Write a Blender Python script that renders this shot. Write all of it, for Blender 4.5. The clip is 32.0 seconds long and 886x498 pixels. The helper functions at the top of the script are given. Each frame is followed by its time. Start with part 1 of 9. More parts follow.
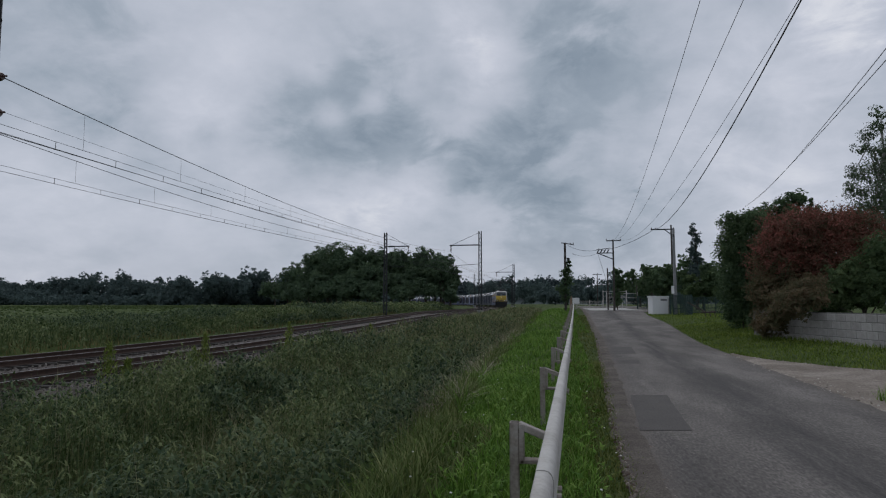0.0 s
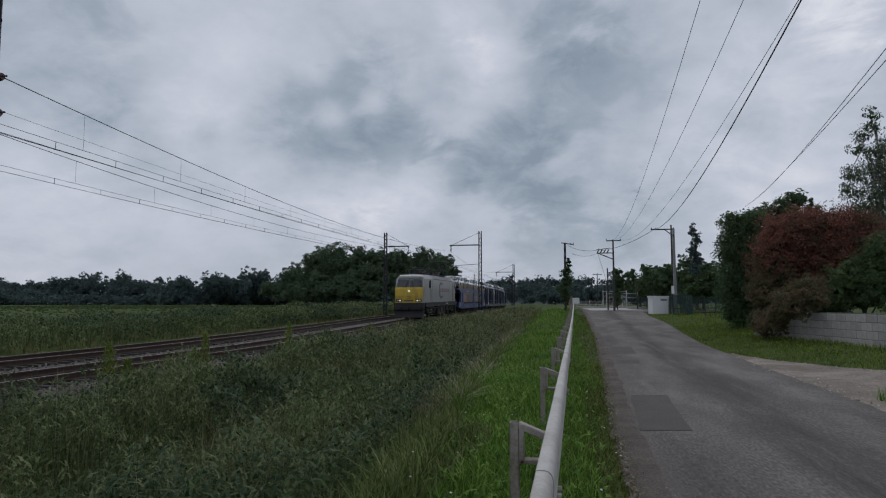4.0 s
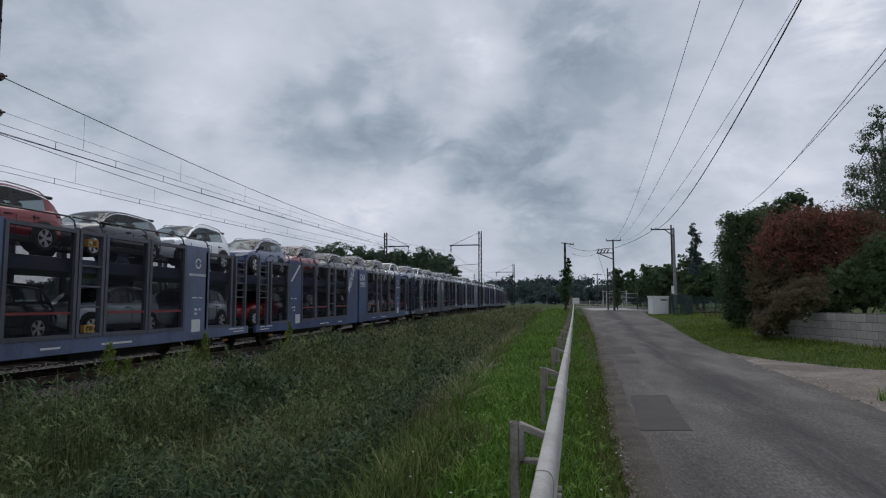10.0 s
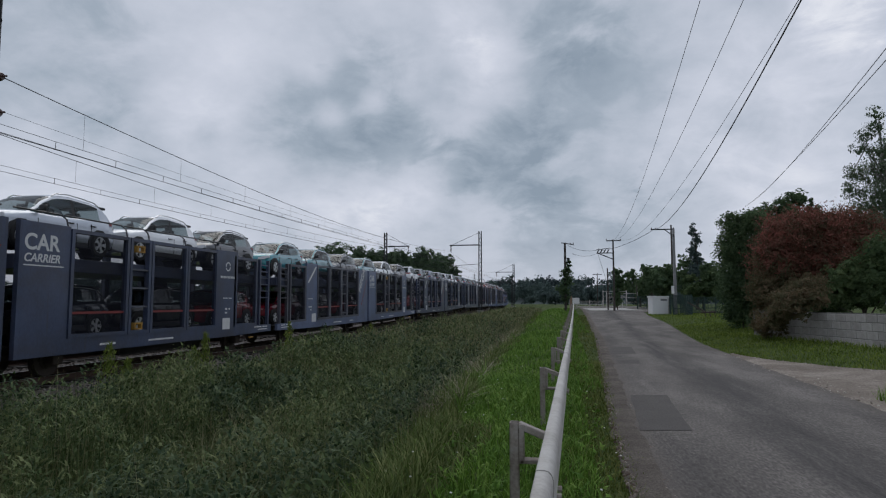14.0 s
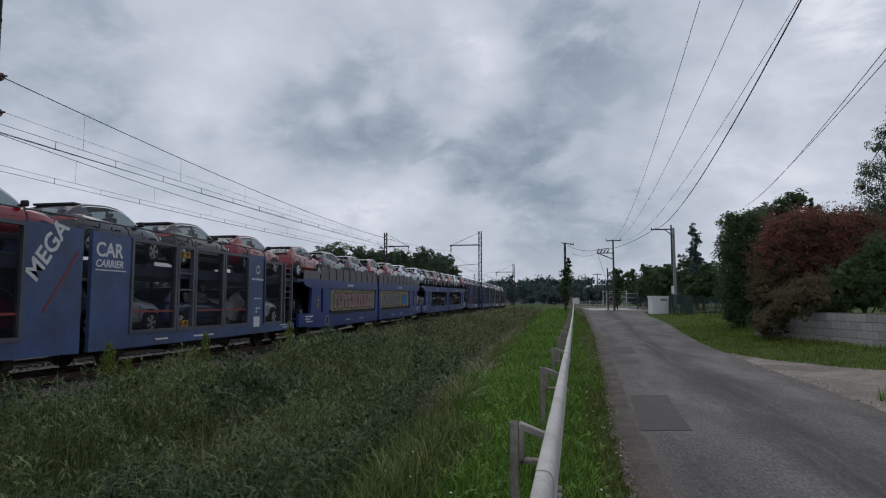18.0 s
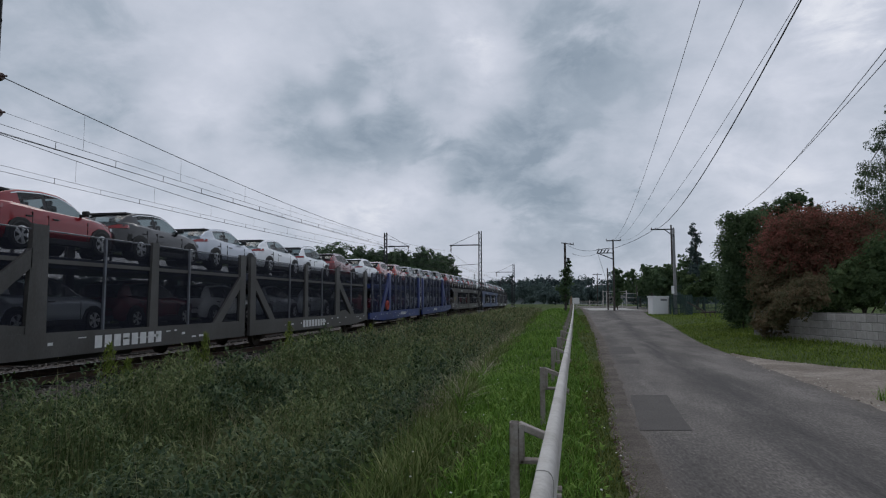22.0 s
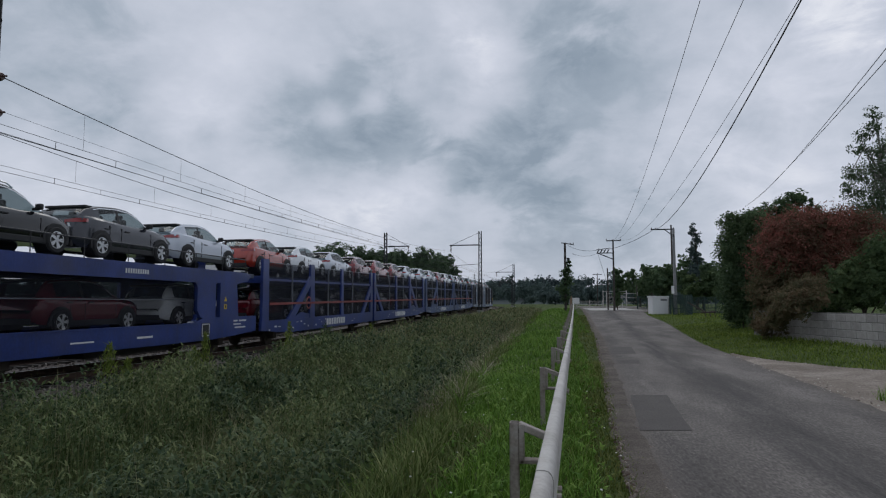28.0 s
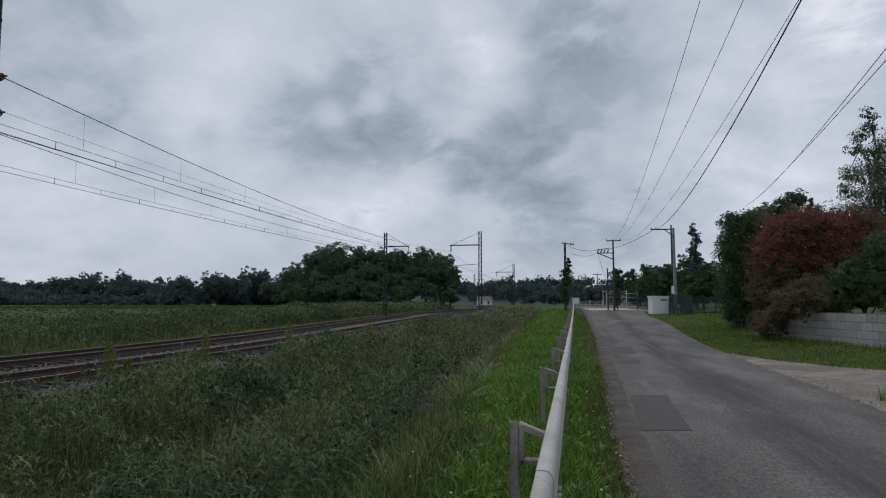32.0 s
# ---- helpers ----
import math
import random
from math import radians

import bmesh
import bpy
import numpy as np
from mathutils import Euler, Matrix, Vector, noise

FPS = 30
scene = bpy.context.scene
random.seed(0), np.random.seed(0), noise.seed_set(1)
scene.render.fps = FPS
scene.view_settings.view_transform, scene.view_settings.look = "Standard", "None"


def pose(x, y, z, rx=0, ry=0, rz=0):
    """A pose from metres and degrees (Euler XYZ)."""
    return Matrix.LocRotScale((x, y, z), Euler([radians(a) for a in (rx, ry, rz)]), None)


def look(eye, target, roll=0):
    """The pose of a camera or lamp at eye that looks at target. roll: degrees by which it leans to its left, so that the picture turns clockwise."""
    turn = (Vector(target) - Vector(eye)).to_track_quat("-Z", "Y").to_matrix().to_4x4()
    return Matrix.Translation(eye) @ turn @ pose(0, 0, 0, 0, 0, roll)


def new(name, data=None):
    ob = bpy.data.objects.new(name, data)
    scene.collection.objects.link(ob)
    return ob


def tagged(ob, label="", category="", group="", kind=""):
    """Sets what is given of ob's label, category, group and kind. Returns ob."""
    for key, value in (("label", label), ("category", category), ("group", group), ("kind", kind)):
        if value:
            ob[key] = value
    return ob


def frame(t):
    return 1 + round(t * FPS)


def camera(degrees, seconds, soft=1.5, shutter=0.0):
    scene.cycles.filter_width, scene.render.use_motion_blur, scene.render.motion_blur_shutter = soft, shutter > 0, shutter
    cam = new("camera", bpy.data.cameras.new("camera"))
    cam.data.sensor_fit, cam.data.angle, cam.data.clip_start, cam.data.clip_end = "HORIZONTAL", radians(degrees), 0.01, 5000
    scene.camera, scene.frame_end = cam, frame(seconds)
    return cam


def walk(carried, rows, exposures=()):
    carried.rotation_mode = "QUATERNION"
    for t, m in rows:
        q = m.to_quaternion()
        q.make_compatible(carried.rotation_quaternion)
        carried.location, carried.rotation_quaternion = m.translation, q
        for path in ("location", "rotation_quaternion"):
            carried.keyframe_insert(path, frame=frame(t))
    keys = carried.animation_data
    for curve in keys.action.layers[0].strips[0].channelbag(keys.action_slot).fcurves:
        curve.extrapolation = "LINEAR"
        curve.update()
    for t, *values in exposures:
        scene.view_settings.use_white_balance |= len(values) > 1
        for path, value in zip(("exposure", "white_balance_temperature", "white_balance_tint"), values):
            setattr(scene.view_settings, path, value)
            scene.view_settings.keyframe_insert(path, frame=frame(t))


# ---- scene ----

# ======== camera: stands still on the verge, beside the safety rail ========
cam = camera(69.5, 32.0, soft=1.15)
EYE = pose(0.0, 0.0, 1.6, 94.9, 0.0, 10.54)
walk(cam, [(0.0, EYE), (32.0, EYE)], [(0.0, -0.13), (3.4, -0.13), (5.6, 0.03), (32.0, 0.03)])

# ======== small tools ========
def part(name, bm, material, parent=None, label=""):
    """Links a bmesh as one mesh object under a thing or a part."""
    me = bpy.data.meshes.new(name)
    bm.to_mesh(me)
    bm.free()
    for m in (material if isinstance(material, (list, tuple)) else [material]):
        me.materials.append(m)
    ob = new(name, me)
    if parent is not None:
        ob.parent = parent
    if label:
        ob["label"] = label
    return ob


def share(name, me, parent, m=None, label=""):
    """One more object on a mesh that is already there."""
    ob = new(name, me)
    ob.parent = parent
    if m is not None:
        ob.matrix_basis = m
    if label:
        ob["label"] = label
    return ob


def smooth(ob, angle=35):
    me = ob.data
    for p in me.polygons:
        p.use_smooth = True
    me.set_sharp_from_angle(angle=radians(angle))
    return ob


def thing(name, m=None, label="", category="", group="", kind=""):
    ob = new(name)
    ob.empty_display_size = 0.2
    if m is not None:
        ob.matrix_basis = m
    return tagged(ob, label, category, group, kind)


def add_box(bm, x0, x1, y0, y1, z0, z1, bevel=0.0, mi=0, m=None):
    vs = [bm.verts.new(v) for v in ((x0, y0, z0), (x1, y0, z0), (x1, y1, z0), (x0, y1, z0),
                                    (x0, y0, z1), (x1, y0, z1), (x1, y1, z1), (x0, y1, z1))]
    if m is not None:
        for v in vs:
            v.co = m @ v.co
    fs = [bm.faces.new([vs[i] for i in q]) for q in
          ((3, 2, 1, 0), (4, 5, 6, 7), (0, 1, 5, 4), (1, 2, 6, 5), (2, 3, 7, 6), (3, 0, 4, 7))]
    for f in fs:
        f.material_index = mi
    if bevel > 0:
        es = list({e for f in fs for e in f.edges})
        bmesh.ops.bevel(bm, geom=es, offset=bevel, segments=1, affect="EDGES")
    return vs


def add_beam(bm, a, b, w, h, mi=0, bevel=0.0):
    """A square bar from a to b; w across, h upright."""
    a, b = Vector(a), Vector(b)
    d = b - a
    q = d.to_track_quat("Y", "Z").to_matrix().to_4x4()
    add_box(bm, -w / 2, w / 2, 0, d.length, -h / 2, h / 2, bevel, mi, Matrix.Translation(a) @ q)


def add_rod(bm, a, b, r, seg=6, r2=None, mi=0, caps=True):
    a, b = Vector(a), Vector(b)
    d = b - a
    q = d.to_track_quat("Z", "Y").to_matrix()
    r2 = r if r2 is None else r2
    rings = []
    for c, rr in ((a, r), (b, r2)):
        rings.append([bm.verts.new(c + q @ Vector((rr * math.cos(2 * math.pi * i / seg), rr * math.sin(2 * math.pi * i / seg), 0))) for i in range(seg)])
    fs = [bm.faces.new((rings[0][i], rings[0][(i + 1) % seg], rings[1][(i + 1) % seg], rings[1][i])) for i in range(seg)]
    if caps:
        fs.append(bm.faces.new(list(reversed(rings[0]))))
        fs.append(bm.faces.new(rings[1]))
    for f in fs:
        f.material_index = mi


def add_tube(bm, pts, r, seg=5, mi=0, radii=None):
    """A round bar along points, one skin."""
    pts = [Vector(p) for p in pts]
    prev, n = None, len(pts)
    up = None
    for i, p in enumerate(pts):
        d = (pts[min(i + 1, n - 1)] - pts[max(i - 1, 0)]).normalized()
        if up is None:
            up = d.orthogonal().normalized()
        side = d.cross(up).normalized()
        up = side.cross(d).normalized()
        rr = radii[i] if radii else r
        ring = [bm.verts.new(p + rr * (math.cos(2 * math.pi * k / seg) * side + math.sin(2 * math.pi * k / seg) * up)) for k in range(seg)]
        if prev:
            for k in range(seg):
                f = bm.faces.new((prev[k], prev[(k + 1) % seg], ring[(k + 1) % seg], ring[k]))
                f.material_index = mi
        else:
            bm.faces.new(ring).material_index = mi
        prev = ring
    bm.faces.new(list(reversed(prev))).material_index = mi


def add_prism(bm, outline, x0, x1, mi=0):
    """An outline in (y, z), pushed through from x0 to x1."""
    a = [bm.verts.new((x0, y, z)) for y, z in outline]
    b = [bm.verts.new((x1, y, z)) for y, z in outline]
    n = len(a)
    fs = [bm.faces.new((a[i], a[(i + 1) % n], b[(i + 1) % n], b[i])) for i in range(n)]
    fs += [bm.faces.new(list(reversed(a))), bm.faces.new(b)]
    for f in fs:
        f.material_index = mi
    bmesh.ops.recalc_face_normals(bm, faces=fs)


def mesh_of(name, verts, faces, material, parent=None, smooth_it=False):
    me = bpy.data.meshes.new(name)
    me.from_pydata(verts, [], faces)
    for m in (material if isinstance(material, (list, tuple)) else [material]):
        me.materials.append(m)
    if smooth_it:
        for p in me.polygons:
            p.use_smooth = True
    ob = new(name, me)
    if parent is not None:
        ob.parent = parent
    return ob


def ease(a, b, x):
    t = min(1.0, max(0.0, (x - a) / (b - a)))
    return t * t * (3 - 2 * t)


# ======== world: an overcast sky with broken grey cloud, and a weak wide sun ========
def sky_world():
    w = bpy.data.worlds.new("sky")
    scene.world = w
    w.use_nodes = True
    nt = w.node_tree
    nt.nodes.clear()
    N, L = nt.nodes.new, nt.links.new

    def math_(op, a, b=None, c=None, clamp=False):
        n = N("ShaderNodeMath")
        n.operation, n.use_clamp = op, clamp
        for i, v in enumerate((a, b, c)):
            if v is None:
                continue
            if isinstance(v, (int, float)):
                n.inputs[i].default_value = v
            else:
                L(v, n.inputs[i])
        return n.outputs[0]

    co = N("ShaderNodeTexCoord").outputs["Generated"]
    sep = N("ShaderNodeSeparateXYZ")
    L(co, sep.inputs[0])
    den = math_("ADD", math_("MAXIMUM", sep.outputs[2], 0.0), 0.42)
    flat = N("ShaderNodeCombineXYZ")
    L(math_("DIVIDE", sep.outputs[0], den), flat.inputs[0])
    L(math_("DIVIDE", sep.outputs[1], den), flat.inputs[1])

    def noise_(scale, detail, rough, dist=0.0, off=(0, 0, 0)):
        mp = N("ShaderNodeMapping")
        L(flat.outputs[0], mp.inputs[0])
        mp.inputs["Location"].default_value = off
        n = N("ShaderNodeTexNoise")
        L(mp.outputs[0], n.inputs["Vector"])
        for k, v in (("Scale", scale), ("Detail", detail), ("Roughness", rough), ("Distortion", dist)):
            n.inputs[k].default_value = v
        return n.outputs["Fac"]

    big = noise_(1.5, 4, 0.5, 0.6, (3.1, 1.7, 0))
    mid = noise_(3.6, 8, 0.52, 0.12, (0.4, 5.2, 0))
    fine = noise_(13.0, 6, 0.6, 0.1, (8.4, 2.2, 0))
    wob = noise_(6.5, 8, 0.6, 0.4, (1.4, 0.2, 0))
    # the cloud banks: direction, half width (cosine scaled), depth
    total = math_("ADD", math_("MULTIPLY", math_("SUBTRACT", big, 0.5), 0.45), math_("MULTIPLY", math_("SUBTRACT", mid, 0.5), 0.74))
    total = math_("ADD", total, math_("MULTIPLY", math_("SUBTRACT", fine, 0.5), 0.24))
    for d, wide, depth in CLOUDS:
        dot = N("ShaderNodeVectorMath")
        dot.operation = "DOT_PRODUCT"
        L(co, dot.inputs[0])
        dot.inputs[1].default_value = Vector(d).normalized()
        # 1 - angle^2 / wide^2, softened by the wobble
        a2 = math_("MULTIPLY", math_("SUBTRACT", 1.0, dot.outputs["Value"]), 2.0 / wide ** 2)
        a2 = math_("ADD", a2, math_("MULTIPLY", math_("SUBTRACT", wob, 0.5), 2.2))
        k = math_("SUBTRACT", 1.0, a2, clamp=True)
        k = math_("MULTIPLY", math_("MULTIPLY", k, k), depth)
        total = math_("ADD", total, k)
    ramp = N("ShaderNodeValToRGB")
    L(math_("ADD", total, 0.5, clamp=True), ramp.inputs[0])
    e = ramp.color_ramp.elements
    stops = ((0.0, (0.25, 0.31, 0.385)), (0.28, (0.35, 0.41, 0.49)), (0.5, (0.49, 0.535, 0.625)), (0.72, (0.60, 0.635, 0.73)), (1.0, (0.79, 0.81, 0.875)))
    while len(e) < len(stops):
        e.new(0.5)
    for el, (p, c) in zip(e, stops):
        el.position, el.color = p, (*c, 1)
    # towards the ground the layer turns pale and even
    low = N("ShaderNodeMapRange")
    low.interpolation_type = "SMOOTHSTEP"
    L(sep.outputs[2], low.inputs[0])
    low.inputs[1].default_value, low.inputs[2].default_value = 0.0, 0.17
    low.inputs[3].default_value, low.inputs[4].default_value = 0.6, 0.0
    mix = N("ShaderNodeMix")
    mix.data_type = "RGBA"
    L(low.outputs[0], mix.inputs[0])
    L(ramp.outputs[0], mix.inputs[6])
    mix.inputs[7].default_value = (0.52, 0.555, 0.65, 1)
    sky = N("ShaderNodeTexSky")
    sky.sky_type, sky.sun_disc = "NISHITA", False
    sky.sun_elevation, sky.sun_rotation = radians(52), radians(-20)
    bg1, bg2 = N("ShaderNodeBackground"), N("ShaderNodeBackground")
    L(sky.outputs[0], bg1.inputs[0])
    bg1.inputs[1].default_value = 0.06
    L(mix.outputs[2], bg2.inputs[0])
    bg2.inputs[1].default_value = 1.0
    ms = N("ShaderNodeMixShader")
    ms.inputs[0].default_value = 0.96
    L(bg1.outputs[0], ms.inputs[1])
    L(bg2.outputs[0], ms.inputs[2])
    out = N("ShaderNodeOutputWorld")
    L(ms.outputs[0], out.inputs[0])


# direction, half width in radians, depth: dark banks are negative, thin bright cloud positive
CLOUDS = [((-0.327, 0.898, 0.296), 0.160, -0.30), ((-0.257, 0.935, 0.245), 0.100, -0.22), ((0.042, 0.948, 0.316), 0.170, -0.27), ((0.010, 0.920, 0.393), 0.110, -0.25),
          ((-0.078, 0.971, 0.228), 0.110, -0.34), ((-0.165, 0.964, 0.208), 0.070, -0.20), ((-0.654, 0.676, 0.341), 0.160, -0.16), ((-0.563, 0.761, 0.323), 0.120, -0.10),
          ((-0.635, 0.751, 0.182), 0.120, -0.12), ((-0.099, 0.933, 0.346), 0.085, 0.28), ((-0.136, 0.894, 0.428), 0.070, 0.22), ((-0.352, 0.867, 0.352), 0.050, 0.22),
          ((-0.512, 0.813, 0.276), 0.080, 0.20), ((-0.336, 0.898, 0.283), 0.040, 0.28), ((-0.278, 0.911, 0.306), 0.030, 0.25), ((-0.320, 0.936, 0.146), 0.130, 0.20),
          ((-0.235, 0.957, 0.169), 0.100, 0.12), ((0.360, 0.859, 0.365), 0.080, 0.42), ((0.242, 0.945, 0.221), 0.260, 0.16), ((0.169, 0.979, 0.114), 0.200, 0.10),
          ((-0.682, 0.722, 0.117), 0.140, 0.22), ((-0.403, 0.823, 0.401), 0.120, 0.10), ((0.318, 0.898, 0.305), 0.140, 0.06), ((0.014, 0.996, 0.085), 0.150, -0.36), ((0.153, 0.984, 0.094), 0.130, -0.28)]
sky_world()
sun = new("sun", bpy.data.lights.new("sun", "SUN"))
sun.data.energy, sun.data.angle, sun.data.color = 0.55, radians(40), (1.0, 0.97, 0.92)
sun.matrix_basis = look((-6, 16, 24), (0, 0, 0))


# ======== materials ========
def mat(name, colours, rough=0.7, scale=4.0, fine=40.0, bump=0.2, metal=0.0, spec=0.5, island=0.0, objrand=0.0, rough_var=0.12,
        coat=0.0, trans=0.0, stretch=(1, 1, 1), depth=0.01, emit=None, alpha=None, coords="Object", grain=0.45):
    """A surface of two or three tones mixed by coarse and fine grain, with relief; island / objrand vary the tone piece by piece."""
    m = bpy.data.materials.new(name)
    m.use_nodes = True
    nt = m.node_tree
    b = nt.nodes["Principled BSDF"]
    N, L = nt.nodes.new, nt.links.new
    tc = N("ShaderNodeTexCoord")
    mp = N("ShaderNodeMapping")
    mp.inputs["Scale"].default_value = stretch
    L(tc.outputs[coords], mp.inputs[0])

    def noise_(sc, det):
        n = N("ShaderNodeTexNoise")
        L(mp.outputs[0], n.inputs["Vector"])
        n.inputs["Scale"].default_value, n.inputs["Detail"].default_value, n.inputs["Roughness"].default_value = sc, det, 0.6
        return n.outputs["Fac"]

    coarse, small = noise_(scale, 5), noise_(fine, 4)
    add = N("ShaderNodeMath")
    add.operation = "MULTIPLY_ADD"
    L(small, add.inputs[0])
    add.inputs[1].default_value = grain
    half = N("ShaderNodeMath")
    half.operation = "MULTIPLY_ADD"
    L(coarse, half.inputs[0])
    half.inputs[1].default_value, half.inputs[2].default_value = 1.1, -0.05 - 0.5 * grain
    L(half.outputs[0], add.inputs[2])
    fac = add.outputs[0]
    if island or objrand:
        g = N("ShaderNodeNewGeometry") if island else N("ShaderNodeObjectInfo")
        r = N("ShaderNodeMath")
        r.operation = "MULTIPLY_ADD"
        L(g.outputs["Random Per Island" if island else "Random"], r.inputs[0])
        r.inputs[1].default_value = island or objrand
        sh = N("ShaderNodeMath")
        sh.operation = "SUBTRACT"
        L(fac, sh.inputs[0])
        sh.inputs[1].default_value = 0.5 * (island or objrand)
        L(sh.outputs[0], r.inputs[2])
        fac = r.outputs[0]
    ramp = N("ShaderNodeValToRGB")
    L(fac, ramp.inputs[0])
    e = ramp.color_ramp.elements
    cs = list(colours)
    while len(e) < len(cs):
        e.new(0.5)
    for i, (el, c) in enumerate(zip(e, cs)):
        el.position, el.color = 0.2 + 0.6 * i / max(1, len(cs) - 1), (*c, 1)
    L(ramp.outputs[0], b.inputs["Base Color"])
    rr = N("ShaderNodeMath")
    rr.operation, rr.use_clamp = "MULTIPLY_ADD", True
    L(coarse, rr.inputs[0])
    rr.inputs[1].default_value, rr.inputs[2].default_value = rough_var * 2, rough - rough_var
    L(rr.outputs[0], b.inputs["Roughness"])
    b.inputs["Metallic"].default_value = metal
    b.inputs["Specular IOR Level"].default_value = spec
    b.inputs["Coat Weight"].default_value = coat
    b.inputs["Coat Roughness"].default_value = 0.06
    if bump:
        bp = N("ShaderNodeBump")
        bp.inputs["Strength"].default_value, bp.inputs["Distance"].default_value = bump, depth
        L(small, bp.inputs["Height"])
        L(bp.outputs[0], b.inputs["Normal"])
    if trans:
        t = N("ShaderNodeBsdfTranslucent")
        L(ramp.outputs[0], t.inputs[0])
        ms = N("ShaderNodeMixShader")
        ms.inputs[0].default_value = trans
        L(b.outputs[0], ms.inputs[1])
        L(t.outputs[0], ms.inputs[2])
        L(ms.outputs[0], nt.nodes["Material Output"].inputs[0])
    if emit:
        b.inputs["Emission Color"].default_value, b.inputs["Emission Strength"].default_value = (*emit[0], 1), emit[1]
    if alpha is not None:
        b.inputs["Alpha"].default_value = alpha
    return m


def screen_mat(name, colour, hole, cell, shine=0.3):
    """Perforated sheet or wire screen: a share of it is open."""
    m = mat(name, (tuple(c * 0.7 for c in colour), colour), 0.75, 2.0, 30, 0.1, spec=0.2)
    nt = m.node_tree
    N, L = nt.nodes.new, nt.links.new
    mix, tr = N("ShaderNodeMixShader"), N("ShaderNodeBsdfTransparent")
    mix.inputs[0].default_value = hole
    L(nt.nodes["Principled BSDF"].outputs[0], mix.inputs[1])
    L(tr.outputs[0], mix.inputs[2])
    L(mix.outputs[0], nt.nodes["Material Output"].inputs[0])
    return m


def road_skin():
    """Asphalt with three tones of chippings; an oily track and a dusty edge laid over it by the values on the mesh."""
    m = mat("asphalt", ((0.070, 0.063, 0.058), (0.134, 0.121, 0.112), (0.245, 0.223, 0.204)), 0.9, 0.9, 42, 0.9, depth=0.015, grain=1.1, spec=0.25, stretch=(1, 0.3, 1))
    nt = m.node_tree
    N, L = nt.nodes.new, nt.links.new
    b = nt.nodes["Principled BSDF"]
    base = b.inputs["Base Color"].links[0].from_socket
    tc = N("ShaderNodeTexCoord")
    for key, colour, scale, reach in (("oil", (0.046, 0.043, 0.043), (1.6, 0.12, 1), 0.95), ("dust", (0.135, 0.113, 0.098), (2.2, 1.0, 1), 0.85)):
        at = N("ShaderNodeAttribute")
        at.attribute_name = key
        mp = N("ShaderNodeMapping")
        mp.inputs["Scale"].default_value = scale
        L(tc.outputs["Object"], mp.inputs[0])
        nz = N("ShaderNodeTexNoise")
        L(mp.outputs[0], nz.inputs["Vector"])
        nz.inputs["Scale"].default_value, nz.inputs["Detail"].default_value, nz.inputs["Roughness"].default_value = 2.2, 8, 0.7
        mr = N("ShaderNodeMapRange")
        L(nz.outputs["Fac"], mr.inputs[0])
        mr.inputs[1].default_value, mr.inputs[2].default_value, mr.inputs[3].default_value, mr.inputs[4].default_value = 0.32, 0.66, 0.15, 1.0
        mu = N("ShaderNodeMath")
        mu.operation, mu.use_clamp = "MULTIPLY", True
        L(at.outputs["Fac"], mu.inputs[0])
        L(mr.outputs[0], mu.inputs[1])
        re = N("ShaderNodeMath")
        re.operation = "MULTIPLY"
        L(mu.outputs[0], re.inputs[0])
        re.inputs[1].default_value = reach
        mix = N("ShaderNodeMix")
        mix.data_type = "RGBA"
        L(re.outputs[0], mix.inputs[0])
        L(base, mix.inputs[6])
        mix.inputs[7].default_value = (*colour, 1)
        base = mix.outputs[2]
    L(base, b.inputs["Base Color"])
    return m


ROADSKIN = road_skin()
PATCH = mat("asphalt_patch", ((0.078, 0.071, 0.067), (0.122, 0.112, 0.105)), 0.9, 1.2, 80, 0.8, grain=0.9, spec=0.25)
GRIT = mat("grit", ((0.070, 0.059, 0.050), (0.125, 0.107, 0.093), (0.215, 0.19, 0.168)), 0.95, 1.2, 45, 0.9, depth=0.03, grain=0.9, spec=0.2)
GRAVEL = mat("gravel", ((0.12, 0.098, 0.08), (0.225, 0.19, 0.16), (0.40, 0.355, 0.31)), 0.95, 0.7, 24, 0.9, depth=0.03, grain=0.9, spec=0.2)
SOIL = mat("soil_grass", ((0.030, 0.046, 0.014), (0.058, 0.088, 0.022), (0.11, 0.125, 0.045)), 0.95, 0.5, 18, 1.0, depth=0.06, grain=0.9, spec=0.15)
BALLAST = mat("ballast", ((0.040, 0.031, 0.027), (0.092, 0.075, 0.066), (0.19, 0.165, 0.15)), 0.95, 1.5, 16, 1.0, depth=0.08)
STONE = mat("ballast_stone", ((0.040, 0.031, 0.027), (0.10, 0.083, 0.073), (0.22, 0.195, 0.175)), 0.9, 3, 30, 0.3, island=0.9)
RAILTOP = mat("rail_steel", ((0.15, 0.135, 0.13), (0.26, 0.245, 0.24)), 0.45, 3, 60, 0.05, metal=0.8)
RUST = mat("rust", ((0.035, 0.02, 0.015), (0.075, 0.042, 0.03)), 0.85, 6, 50, 0.4)
SLEEPER = mat("sleeper", ((0.02, 0.017, 0.015), (0.05, 0.042, 0.036)), 0.9, 4, 40, 0.5)
GALV = mat("galvanised", ((0.28, 0.255, 0.225), (0.47, 0.45, 0.425), (0.58, 0.565, 0.545)), 0.65, 1.8, 30, 0.12, metal=0.25)
GALVOLD = mat("weathered_post", ((0.17, 0.13, 0.11), (0.30, 0.265, 0.235), (0.40, 0.37, 0.345)), 0.75, 5, 40, 0.25, metal=0.15)
STEELDARK = mat("dark_steel", ((0.018, 0.02, 0.023), (0.04, 0.042, 0.046)), 0.65, 3, 30, 0.15, metal=0.3)
